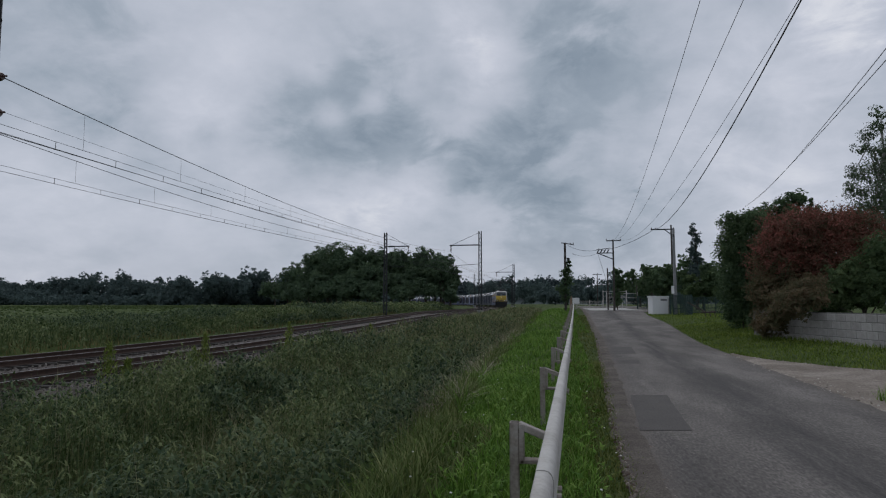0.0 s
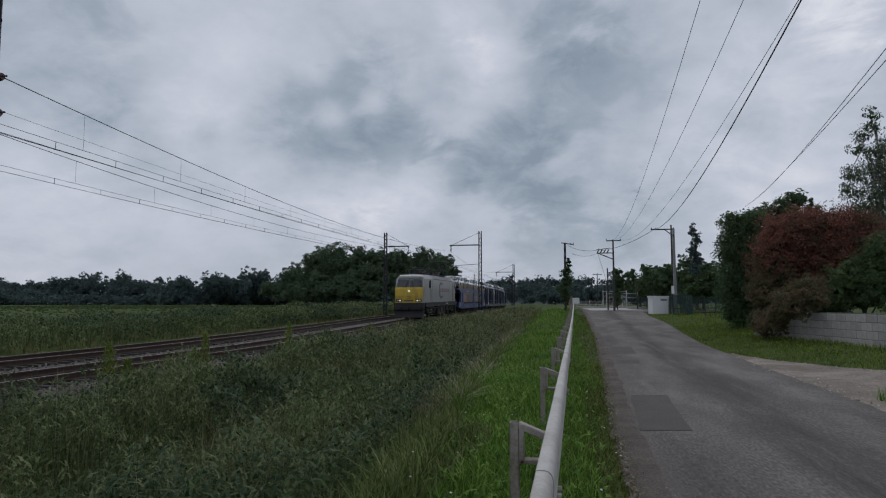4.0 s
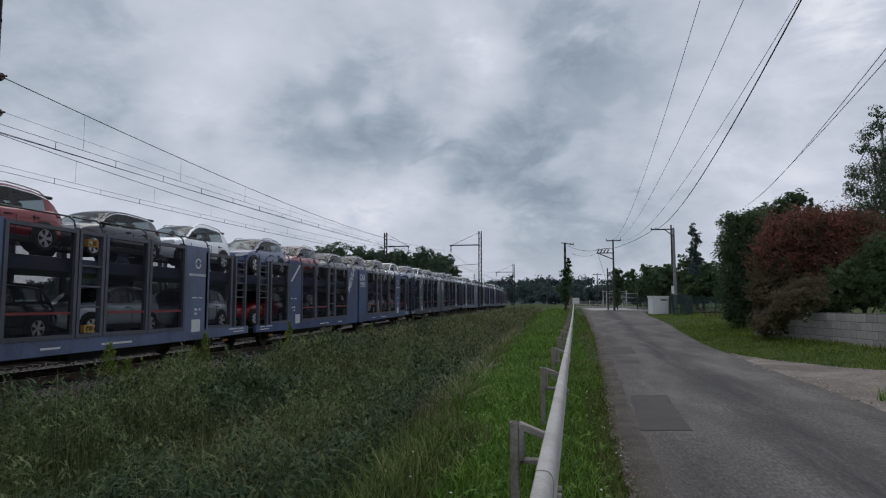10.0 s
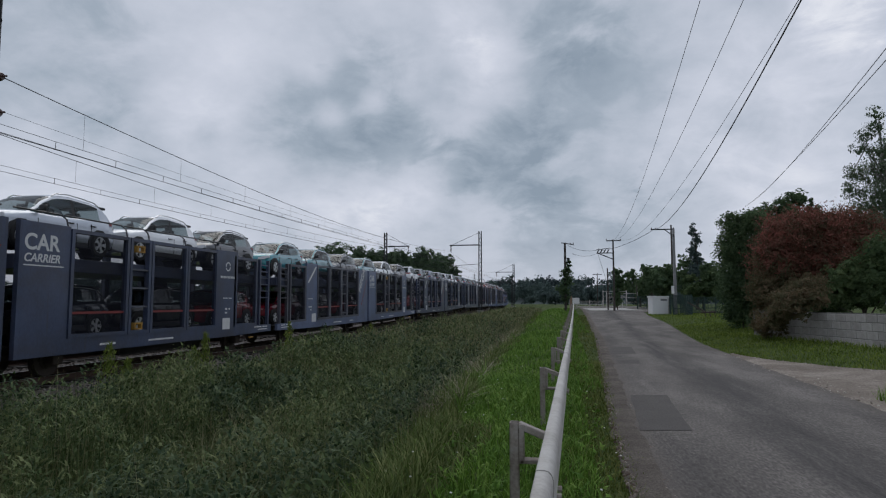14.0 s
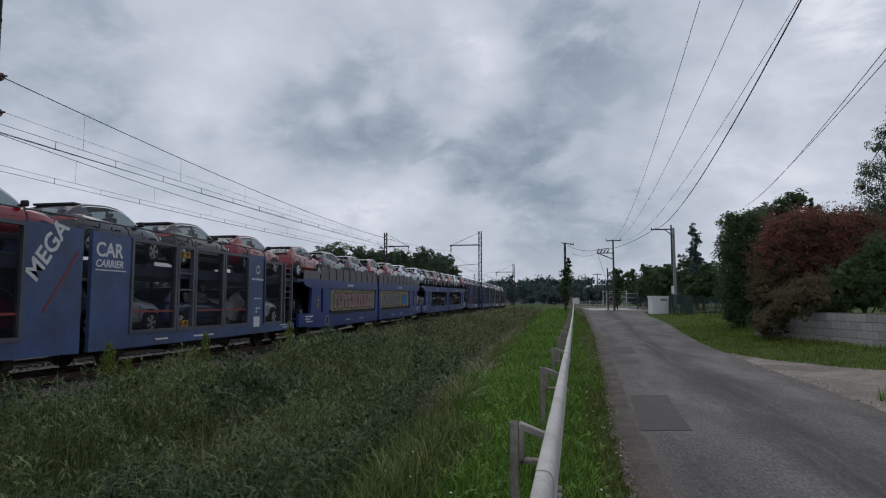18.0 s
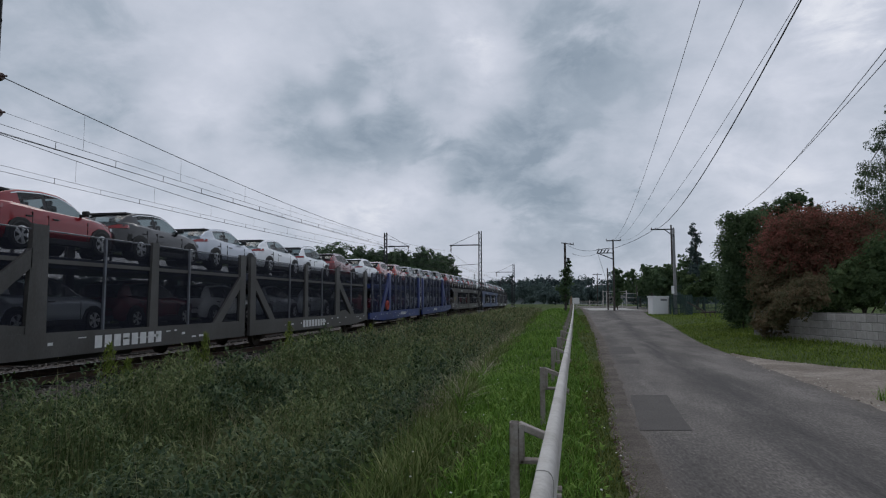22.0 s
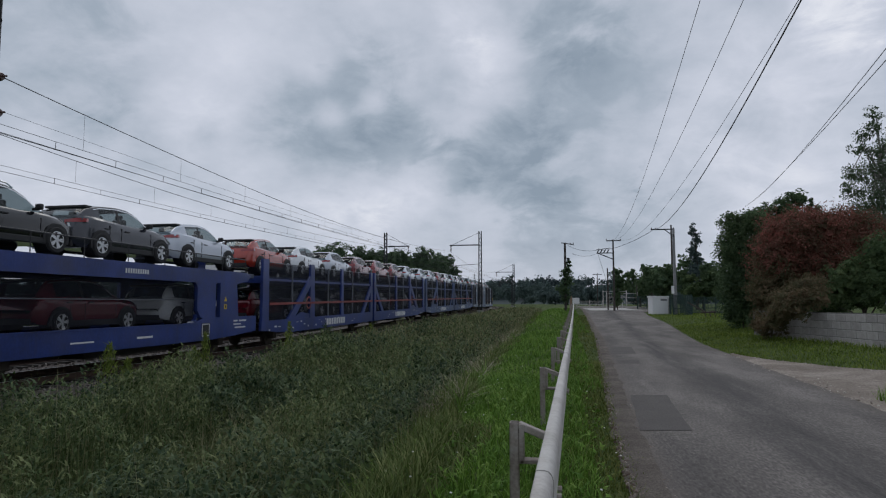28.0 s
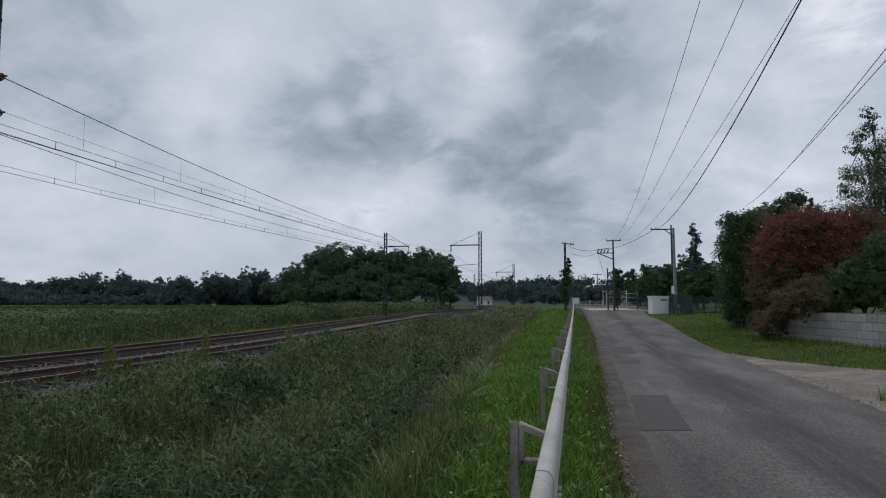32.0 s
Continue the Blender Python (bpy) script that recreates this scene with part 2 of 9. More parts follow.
WIRE = mat("wire", ((0.03, 0.03, 0.033), (0.06, 0.06, 0.065)), 0.6, 3, 30, 0.0, metal=0.4)
CONCRETE = mat("pole_concrete", ((0.17, 0.17, 0.175), (0.27, 0.27, 0.275)), 0.85, 1.6, 30, 0.3)
WOODPOLE = mat("pole_wood", ((0.035, 0.03, 0.027), (0.08, 0.068, 0.06)), 0.9, 2, 25, 0.4, stretch=(1, 1, 0.1))
BLOCK = mat("block_wall", ((0.2464, 0.2310, 0.2173), (0.3696, 0.3520, 0.3339), (0.4816, 0.4620, 0.4346)), 0.9, 1.6, 40, 0.5, objrand=0.22)
MORTAR = mat("mortar", ((0.10, 0.095, 0.09), (0.17, 0.16, 0.155)), 0.95, 5, 40, 0.5)
WHITE = mat("white_paint", ((0.70, 0.70, 0.70), (0.80, 0.80, 0.80)), 0.55, 1.2, 20, 0.05)
GREENFENCE = mat("green_fence", ((0.012, 0.035, 0.03), (0.025, 0.055, 0.047)), 0.6, 3, 30, 0.05)
OLDMETAL = mat("old_metal", ((0.05, 0.04, 0.035), (0.1, 0.08, 0.07)), 0.8, 4, 30, 0.2)
BARK = mat("bark", ((0.03, 0.025, 0.02), (0.085, 0.07, 0.055)), 0.95, 4, 26, 0.6, stretch=(1, 1, 0.25))
BIRCHBARK = mat("birch_bark", ((0.10, 0.09, 0.08), (0.45, 0.43, 0.40)), 0.85, 5, 12, 0.3, stretch=(1, 1, 2.5))
HOUSEWALL = mat("house_render", ((0.55, 0.53, 0.50), (0.68, 0.66, 0.63)), 0.9, 0.6, 8, 0.1)
ROOFTILE = mat("roof_tile", ((0.10, 0.085, 0.08), (0.19, 0.17, 0.16)), 0.9, 1.2, 9, 0.4)
DARKPANE = mat("dark_pane", ((0.01, 0.012, 0.014), (0.03, 0.033, 0.037)), 0.15, 1, 10, 0.0)
INSUL = mat("insulator", ((0.05, 0.025, 0.02), (0.10, 0.05, 0.04)), 0.25, 4, 20, 0.0)


def leaf_mat(name, a, b, c, trans=0.25, rough=0.65, island=0.7, patch=0.45):
    return mat(name, (a, b, c), rough, patch, patch * 5, 0.0, island=island, trans=trans, spec=0.12)


LEAF_DARK = leaf_mat("leaf_dark", (0.050, 0.082, 0.045), (0.092, 0.142, 0.072), (0.155, 0.212, 0.104), 0.5, island=0.35)
LEAF_MID = leaf_mat("leaf_mid", (0.048, 0.078, 0.036), (0.098, 0.144, 0.064), (0.175, 0.225, 0.100), 0.45, island=0.35)
LEAF_BIRCH = leaf_mat("leaf_birch", (0.064, 0.094, 0.058), (0.110, 0.150, 0.092), (0.175, 0.220, 0.140), 0.4, island=0.35)
LEAF_RED = leaf_mat("leaf_red", (0.085, 0.080, 0.045), (0.185, 0.092, 0.068), (0.340, 0.125, 0.100), 0.4, island=0.45, patch=0.7)
LEAF_BRONZE = leaf_mat("leaf_bronze", (0.070, 0.084, 0.042), (0.130, 0.112, 0.064), (0.215, 0.150, 0.096), 0.5, island=0.35, patch=0.9)
# far leaves: distance haze is mixed into the colour, bluer and paler
LEAF_FAR_HAZED = leaf_mat("leaf_far_hazed", (0.056, 0.082, 0.082), (0.080, 0.114, 0.110), (0.110, 0.150, 0.138), 0.35, island=0.25)
LEAF_WOOD = leaf_mat("leaf_wood", (0.050, 0.080, 0.050), (0.084, 0.128, 0.074), (0.140, 0.196, 0.104), 0.35, island=0.3, patch=0.25)
# hill leaves: the blue of aerial haze is painted into the green
LEAF_HILL_HAZED = leaf_mat("leaf_hill_hazed", (0.030, 0.045, 0.052), (0.045, 0.064, 0.070), (0.06, 0.082, 0.085))
WEED_DARK = leaf_mat("weed_dark", (0.024, 0.046, 0.022), (0.055, 0.090, 0.044), (0.135, 0.174, 0.092))
WEED = leaf_mat("weed", (0.044, 0.074, 0.027), (0.098, 0.140, 0.052), (0.215, 0.245, 0.110))
GRASS = leaf_mat("grass_blade", (0.0638, 0.1353, 0.0182), (0.1217, 0.2399, 0.0333), (0.2086, 0.3200, 0.0683))
LAWN = leaf_mat("lawn_blade", (0.075, 0.115, 0.018), (0.130, 0.190, 0.030), (0.205, 0.255, 0.055))
DRY = leaf_mat("dry_stem", (0.11, 0.10, 0.06), (0.23, 0.205, 0.135), (0.46, 0.42, 0.32), 0.2)
FLOWER = mat("flower", ((0.6, 0.6, 0.55), (0.75, 0.75, 0.7)), 0.7, 3, 20, 0.0)


# ======== lie of the land ========
RAIL = -0.19          # top of the rails near the camera
BEND, RADIUS = 123.0, 450.0
NEAR_TRACK, FAR_TRACK = -13.35, -17.92


def rise(y):
    return 1.08 * ease(21, 101, y) + 0.12 * ease(100, 175, y)


def rail_rise(s):
    return rise(s) - 0.30 * ease(45, 105, s)


def along(s, off):
    """A point of the line, s metres on, off to its right; and its heading."""
    if s < BEND:
        return off, s, 0.0
    a = (s - BEND) / RADIUS
    return -RADIUS * (1 - math.cos(a)) + off * math.cos(a), BEND + RADIUS * math.sin(a) + off * math.sin(a), a


def land(x, y):
    """Height of the ground."""
    z = rise(y)
    if y > BEND and x < 0:
        a = math.atan2(y - BEND, x + RADIUS)
        d = math.hypot(x + RADIUS, y - BEND) - RADIUS
    else:
        d = x
    if d > 5:
        z += 0.32 * ease(5.2, 8.6, d) * (1 - ease(40, 70, y))
    if d < -0.6:
        side = -0.62 * ease(-1.0, -3.3, d) + 0.22 * ease(-4.2, -7.5, d)
        side -= 0.42 * ease(-10.3, -11.2, d) * (1 - ease(-19.8, -20.8, d))
        if d < -20:
            side += 0.40 * ease(-20.4, -23, d)
        z += side - 0.30 * ease(45, 105, y) * ease(-3, -7, d)
    return z


# ======== ground, road, drive ========
def steps(*spans):
    out = []
    for a, b, n in spans:
        out += [a + (b - a) * i / n for i in range(n)]
    return out + [spans[-1][1]]


def sheet(name, xs, ys, height, material):
    verts = [(x, y, height(x, y)) for y in ys for x in xs]
    n = len(xs)
    faces = [(j * n + i, j * n + i + 1, (j + 1) * n + i + 1, (j + 1) * n + i) for j in range(len(ys) - 1) for i in range(n - 1)]
    return mesh_of(name, verts, faces, material, None, True)


gx = steps((-3000, -400, 6), (-400, -60, 10), (-60, -26, 8), (-26, 12, 90), (12, 40, 10), (40, 400, 8), (400, 3000, 6))
gy = steps((-300, -20, 6), (-20, 60, 100), (60, 200, 60), (200, 600, 20), (600, 4000, 10))
ground = tagged(sheet("ground", gx, gy, lambda x, y: land(x, y) + 0.04 * noise.noise((x * 0.6, y * 0.6, 0)) * (1 - ease(60, 200, abs(y))), SOIL),
                "rough grassy ground with a ditch beside the railway", "ground", kind="structure")


def edge(rows, y):
    for (y0, x0), (y1, x1) in zip(rows, rows[1:]):
        if y <= y1:
            return x0 + (x1 - x0) * (y - y0) / (y1 - y0)
    return rows[-1][1]


ROAD_L = [(-60, 0.2), (6, 0.74), (9, 0.82), (14.4, 1.05), (29.7, 1.66), (59, 2.25), (82, 2.5), (110, 2.0)]
ROAD_R = [(-60, 4.4), (10.5, 4.6), (16.8, 4.85), (26.5, 5.3), (42, 6.5), (57, 7.2), (68, 8.2), (80, 12.0), (110, 13.0)]


def ribbon(name, left, right, ys, n, lift, material, ragged=0.0):
    verts, faces = [], []
    for j, y in enumerate(ys):
        a, b = edge(left, y), edge(right, y)
        a += ragged * noise.noise((y * 1.3, 3.0, 0)) + 0.5 * ragged * noise.noise((y * 5.1, 7.0, 0))
        b += ragged * noise.noise((y * 1.1, 9.0, 0)) + 0.5 * ragged * noise.noise((y * 4.7, 1.0, 0))
        for i in range(n + 1):
            x = a + (b - a) * i / n
            camber = 0.035 * (1 - (2 * i / n - 1) ** 2)
            verts.append((x, y, land(x, y) + lift + camber))
        if j:
            for i in range(n):
                k = (j - 1) * (n + 1) + i
                faces.append((k, k + 1, k + n + 2, k + n + 1))
    return mesh_of(name, verts, faces, material, None, True)


GRAVEL_EDGE = [(10.2, 13.0), (14.2, 13.0), (14.9, 7.3), (15.5, 6.7), (17.5, 6.15), (19.5, 5.62), (21.4, 5.2)]
road_ys = steps((-60, 0, 30), (0, 40, 160), (40, 110, 70))
tagged(ribbon("grit_verge", [(y, x - 0.22) for y, x in ROAD_L], [(y, x + 0.22) for y, x in ROAD_L], road_ys, 3, 0.028, GRIT, 0.10),
       "reddish grit and crumbled edge along the asphalt", "verge", kind="structure")


def bell(x, mid, wide):
    return math.exp(-((x - mid) / wide) ** 2)


def worn_road():
    """The lane, with its oily track and gritty edge carried as surface values."""
    cols = 44
    ob = ribbon("road", ROAD_L, ROAD_R, road_ys, cols, 0.045, ROADSKIN, 0.07)
    oil = ob.data.attributes.new("oil", "FLOAT", "POINT")
    dust = ob.data.attributes.new("dust", "FLOAT", "POINT")
    for i, v in enumerate(ob.data.vertices):
        x, y, _ = v.co
        a, b = edge(ROAD_L, y), edge(ROAD_R, y)
        mid = edge([(-60, 2.4), (6, 2.45), (8.4, 2.62), (13.4, 3.05), (18.3, 2.85), (25.5, 3.2), (43, 4.1), (110, 6.0)], y)
        oil.data[i].value = min(1.0, 0.95 * bell(x, mid, 0.42) + 0.45 * bell(x, mid - 1.45, 0.35) * ease(60, 20, y))
        dust.data[i].value = max(ease(0.36, 0.0, x - a), 0.75 * ease(0.45, 0.0, b - x) * (1 if y < 24 else 0.3))
    return tagged(ob, "narrow worn grey asphalt lane with a darker wheel track", "road", kind="structure")


ROAD = worn_road()


def repair(x0, x1, y0, y1):
    """A square patch rolled into the lane, a few millimetres proud of it."""
    verts, faces, n, m = [], [], 8, 8
    for j in range(m + 1):
        y = y0 + (y1 - y0) * j / m
        a, b = edge(ROAD_L, y), edge(ROAD_R, y)
        for i in range(n + 1):
            x = x0 + (x1 - x0) * i / n + 0.06 * (y - y0) + 0.02 * noise.noise((i * 0.7, y * 2.0, 4.0))
            u = (x - a) / (b - a)
            verts.append((x, y, land(x, y) + 0.045 + 0.035 * (1 - (2 * u - 1) ** 2) + 0.005))
    faces = [(j * (n + 1) + i, j * (n + 1) + i + 1, (j + 1) * (n + 1) + i + 1, (j + 1) * (n + 1) + i) for j in range(m) for i in range(n)]
    tagged(mesh_of("asphalt_patch", verts, faces, PATCH, None, True), "square darker repair in the asphalt", "road patch", kind="structure")


repair(0.92, 1.52, 8.3, 11.4)
repair(1.42, 1.95, 17.2, 18.3)
repair(1.5, 2.2, 20.5, 23.5)
tagged(ribbon("gravel_drive", [(10.2, 4.35), (16.8, 4.65), (21.4, 5.12)], GRAVEL_EDGE, steps((10.2, 21.4, 40)), 10, 0.034, GRAVEL, 0.10),
       "pale gravel drive joining the lane", "drive", kind="structure")
CONC = mat("pale_concrete", ((0.36, 0.35, 0.33), (0.5, 0.49, 0.47)), 0.9, 0.8, 20, 0.2)
tagged(ribbon("crossing_slab", [(74, 3.2), (84, 2.6)], [(74, 9.4), (84, 9.0)], steps((74, 84, 10)), 4, 0.06, CONC, 0.1), "pale concrete apron at the end of the lane", "paving", kind="structure")


# ======== railway: two tracks that bend away ========
track_s = steps((-30, 60, 90), (60, BEND, 40), (BEND, 620, 80))


def sweep(name, outline, offset, mats, stations, zoff=0.0, parent=None, closed=True, pick=None):
    """An outline (across, up) drawn along the line of rails."""
    verts, faces = [], []
    n = len(outline)
    for j, s in enumerate(stations):
        for d, h in outline:
            x, y, a = along(s, offset + d)
            verts.append((x, y, rail_rise(s) + zoff + h))
        if j:
            for i in range(n if closed else n - 1):
                k, k2 = (j - 1) * n + i, (j - 1) * n + (i + 1) % n
                faces.append((k, k2, k2 + n, k + n))
    ob = mesh_of(name, verts, faces, mats, parent)
    if pick:
        m = n if closed else n - 1
        for p in ob.data.polygons:
            p.material_index = pick(p.index % m)
    return ob


railway = thing("railway_track", None, "double railway line on stone ballast, rusty rails with bright heads", "railway", kind="structure")
sweep("ballast", [(-9.9, -0.62), (-8.7, -0.27), (-6.0, -0.24), (-3.1, -0.25), (-2.5, -0.27), (1.6, -0.22), (2.35, -0.34), (3.3, -0.68)], NEAR_TRACK, BALLAST, track_s, RAIL, railway, False)
head = [(-0.036, 0.0), (0.036, 0.0), (0.036, -0.045), (0.009, -0.06), (0.009, -0.14), (0.07, -0.16), (0.07, -0.172), (-0.07, -0.172), (-0.07, -0.16), (-0.009, -0.14), (-0.009, -0.06), (-0.036, -0.045)]
for centre in (NEAR_TRACK, FAR_TRACK):
    for d in (-0.753, 0.753):
        sweep("rail", head, centre + d, [RAILTOP, RUST], track_s, RAIL, railway, True, lambda i: 0 if i == 0 else 1)
bm = bmesh.new()
add_box(bm, -1.28, 1.28, -0.12, 0.12, -0.27, -0.17, 0.02)
slp = part("sleeper", bm, SLEEPER, railway)
slp.matrix_basis = Matrix.Translation((NEAR_TRACK, 4, RAIL))
for c, s0, s1 in ((NEAR_TRACK, 4.6, 84), (FAR_TRACK, 8, 70)):
    s = s0
    while s < s1:
        share("sleeper", slp.data, railway, Matrix.Translation((c, s, RAIL + rail_rise(s))))
        s += 0.6
bm = bmesh.new()
for c in (NEAR_TRACK, FAR_TRACK):
    for i in range(330):
        s = 84 + i * 0.8
        x, y, a = along(s, c)
        add_box(bm, -1.28, 1.28, -0.12, 0.12, -0.27, -0.17, 0, 0, Matrix.Translation((x, y, RAIL + rail_rise(s))) @ Matrix.Rotation(a, 4, "Z"))
tagged(part("far_sleepers", bm, SLEEPER, railway), "", "", kind="stuff")


def stones(n, place, lo, hi, name, label, material, seed):
    """Loose broken stones, each one a lopsided wedge."""
    rng = np.random.default_rng(seed)
    base = np.array([(-1, -1, -0.6), (1, -0.8, -0.6), (0.9, 1, -0.5), (-0.9, 0.8, -0.6), (-0.6, -0.5, 0.7), (0.5, -0.6, 0.6), (0.6, 0.5, 0.8), (-0.5, 0.6, 0.5)])
    quads = np.array([(3, 2, 1, 0), (4, 5, 6, 7), (0, 1, 5, 4), (1, 2, 6, 5), (2, 3, 7, 6), (3, 0, 4, 7)])
    V, Fc = [], []
    for i in range(n):
        x, y, z = place(rng)
        s = rng.uniform(lo, hi)
        a = rng.uniform(0, 6.28)
        p = base * s * rng.uniform(0.6, 1.2, (8, 3))
        c, sn = math.cos(a), math.sin(a)
        q = np.stack([p[:, 0] * c - p[:, 1] * sn + x, p[:, 0] * sn + p[:, 1] * c + y, p[:, 2] + z + s * 0.2], 1)
        V.append(q)
        Fc.append(quads + 8 * i)
    ob = mesh_of(name, np.concatenate(V).tolist(), np.concatenate(Fc).tolist(), material)
    return tagged(ob, label, "stones", kind="stuff")


def ballast_spot(rng):
    s = 6 + 34 * rng.random() ** 1.4
    d = rng.choice([rng.uniform(0.85, 2.9), rng.uniform(-3.6, -1.0)], p=[0.75, 0.25])
    h = -0.22 if d < 1.6 else (-0.22 - 0.16 * (d - 1.6) if d < 2.35 else -0.34 - 0.36 * (d - 2.35))
    return NEAR_TRACK + d, s, RAIL + rail_rise(s) + h


stones(5200, ballast_spot, 0.018, 0.045, "ballast_stones", "grey-brown broken stones on the shoulder of the track bed", STONE, 4)


def drive_spot(rng):
    y = 10.5 + 10.5 * rng.random()
    x = 4.6 + (min(9.0, edge(GRAVEL_EDGE, y)) - 4.6) * rng.random() ** 1.2
    return x, y, land(x, y) + 0.035


stones(900, drive_spot, 0.010, 0.028, "drive_gravel", "scattered pale gravel on the drive", mat("gravel_stone", ((0.2, 0.17, 0.14), (0.33, 0.29, 0.25), (0.48, 0.45, 0.4)), 0.9, 4, 40, 0.2, island=0.8), 5)


def grit_spot(rng):
    y = 3.5 + 22 * rng.random() ** 1.5
    x = edge(ROAD_L, y) - 0.22 + 0.60 * rng.random() ** 1.3
    return x, y, land(x, y) + 0.035


stones(3600, grit_spot, 0.005, 0.020, "verge_grit", "loose reddish grit along the edge of the lane", mat("grit_stone", ((0.09, 0.06, 0.045), (0.17, 0.13, 0.105), (0.3, 0.26, 0.22)), 0.9, 4, 40, 0.2, island=0.8), 6)


# ======== overhead line: lattice masts, arms, wires ========
def lattice_mast(x, y, z, h, arm, wide=0.36, lean=0.0, label="dark lattice steel mast with an arm over the track"):
    """arm: signed length of the cross arm towards the track it serves."""
    t = thing("catenary_mast", pose(x, y, z, 0, 0, 0), label, "catenary mast", "overhead line masts")
    bm = bmesh.new()
    add_box(bm, -0.35, 0.35, -0.35, 0.35, -0.3, 0.25, 0.03)
    part("footing", bm, CONCRETE, t, "grey concrete footing")
    w0, w1 = wide / 2, wide / 2 * 0.8
    for sx in (-1, 1):
        for sy in (-1, 1):
            bm = bmesh.new()
            add_beam(bm, (sx * w0, sy * w0 * 0.7, 0.2), (sx * w1, sy * w1 * 0.7, h), 0.075, 0.075)
            part("corner_angle", bm, STEELDARK, t)
    n = int(h / 0.5)
    bm = bmesh.new()
    for i in range(n):
        za, zb = 0.3 + (h - 0.4) * i / n, 0.3 + (h - 0.4) * (i + 1) / n
        k = 1 if i % 2 else -1
        for sy in (-1, 1):
            add_beam(bm, (-k * w0, sy * w0 * 0.7, za), (k * w0, sy * w0 * 0.7, zb), 0.012, 0.05)
        for sx in (-1, 1):
            add_beam(bm, (sx * w0, -k * w0 * 0.7, za), (sx * w0, k * w0 * 0.7, zb), 0.05, 0.012)
    part("lacing", bm, STEELDARK, t)
    if arm:
        za = h - 1.65
        bm = bmesh.new()
        for dy in (-0.09, 0.09):
            add_beam(bm, (0, dy, za), (arm, dy, za), 0.06, 0.12)
        part("cross_arm", bm, STEELDARK, t)
        bm = bmesh.new()
        add_rod(bm, (0, 0, h - 0.1), (arm * 0.92, 0, za + 0.05), 0.022)
        part("stay_rod", bm, STEELDARK, t)
        bm = bmesh.new()
        for k in range(4):
            add_rod(bm, (arm * 0.96, 0, za - 0.12 - k * 0.16), (arm * 0.96, 0, za - 0.22 - k * 0.16), 0.09, 8, 0.06)
        add_rod(bm, (arm * 0.96, 0, za), (arm * 0.96, 0, za - 0.95), 0.02, 5)
        part("insulator", bm, INSUL, t, "brown insulator string")
        bm = bmesh.new()
        add_rod(bm, (0.12 * (1 if arm > 0 else -1), 0, za - 2.3), (arm * 0.8, 0, za - 2.45), 0.03)
        part("steady_arm", bm, STEELDARK, t)
    return t


M1 = lattice_mast(-10.11, 9.36, land(-9.7, 9.4), 10.6, -2.9, 0.42)
for zz in (6.0, 5.35):
    bm = bmesh.new()
    for k in range(3):
        add_rod(bm, (0.22 + k * 0.09, 0, zz), (0.28 + k * 0.09, 0, zz), 0.085, 8, 0.06)
    add_rod(bm, (0.1, 0, zz), (0.55, 0, zz), 0.02, 5)
    part("insulator", bm, INSUL, M1, "brown insulator on a short bracket")
lattice_mast(-9.6, 76.0, 0.55, 9.75, -3.7)
lattice_mast(-20.6, 73.3, -0.1, 10.15, 2.9)
x, y, a = along(131, -9.6)
lattice_mast(x, y, 0.8, 8.9, -3.7)
x, y, a = along(186, -20.6)
lattice_mast(x, y, 0.9, 9.2, 3.0)
x, y, a = along(190, -9.6)
lattice_mast(x, y, 0.9, 8.6, -3.7)
lattice_mast(-20.6, 12.0, -0.4, 10.2, 2.9)


def wire_run(name, pts, r, label, category="wire", mtl=None, seg=4):
    bm = bmesh.new()
    add_tube(bm, pts, r, seg)
    return tagged(part(name, bm, mtl or WIRE), label, category, "overhead wires")


def catenary(track, spans, hi, lo, contact, aux, first, stagger, r=0.009):
    """Carrier wire hung in bays, auxiliary and two contact wires below it, droppers from carrier to auxiliary, clips from there down."""
    def carrier(s):
        for a, b in spans:
            if a <= s <= b:
                u = (s - a) / (b - a)
                return hi - (hi - lo) * 4 * u * (1 - u)
        return hi
    ss = [spans[0][0] + (spans[-1][1] - spans[0][0]) * i / 150 for i in range(151)]

    def at(s, h, off=0.0):
        x, y, a = along(s, track + off)
        return (x, y, RAIL + rail_rise(s) + h)

    wire_run("carrier_wire", [at(s, carrier(s)) for s in ss], 0.012, "thick carrier wire hung in shallow bays")
    wire_run("auxiliary_wire", [at(s, contact + aux) for s in ss], r * 0.8, "auxiliary wire above the contact wires")
    for k in (0, 1):
        wire_run("contact_wire", [at(s, contact, 0.03 + stagger * k * math.sin((s - 19) * 0.055)) for s in ss], r, "dark contact wire above the track")
    bm, bm2 = bmesh.new(), bmesh.new()
    s = first - 4.73 * int((first - spans[0][0]) / 4.73)
    while s < min(150, spans[-1][1]):
        add_rod(bm, at(s, carrier(s)), at(s, contact + aux), 0.005, 4)
        s += 4.73
    s = first - 1.0 - 2.365 * int((first - spans[0][0] - 1) / 2.365)
    while s < spans[-1][1]:
        add_rod(bm2, at(s, contact + aux), at(s, contact), 0.011, 4)
        s += 2.365
    tagged(part("dropper_wires", bm, WIRE), "thin dropper wires", "wire", "overhead wires", kind="stuff")
    tagged(part("contact_clips", bm2, WIRE), "short clips between contact and auxiliary wires", "wire", "overhead wires", kind="stuff")


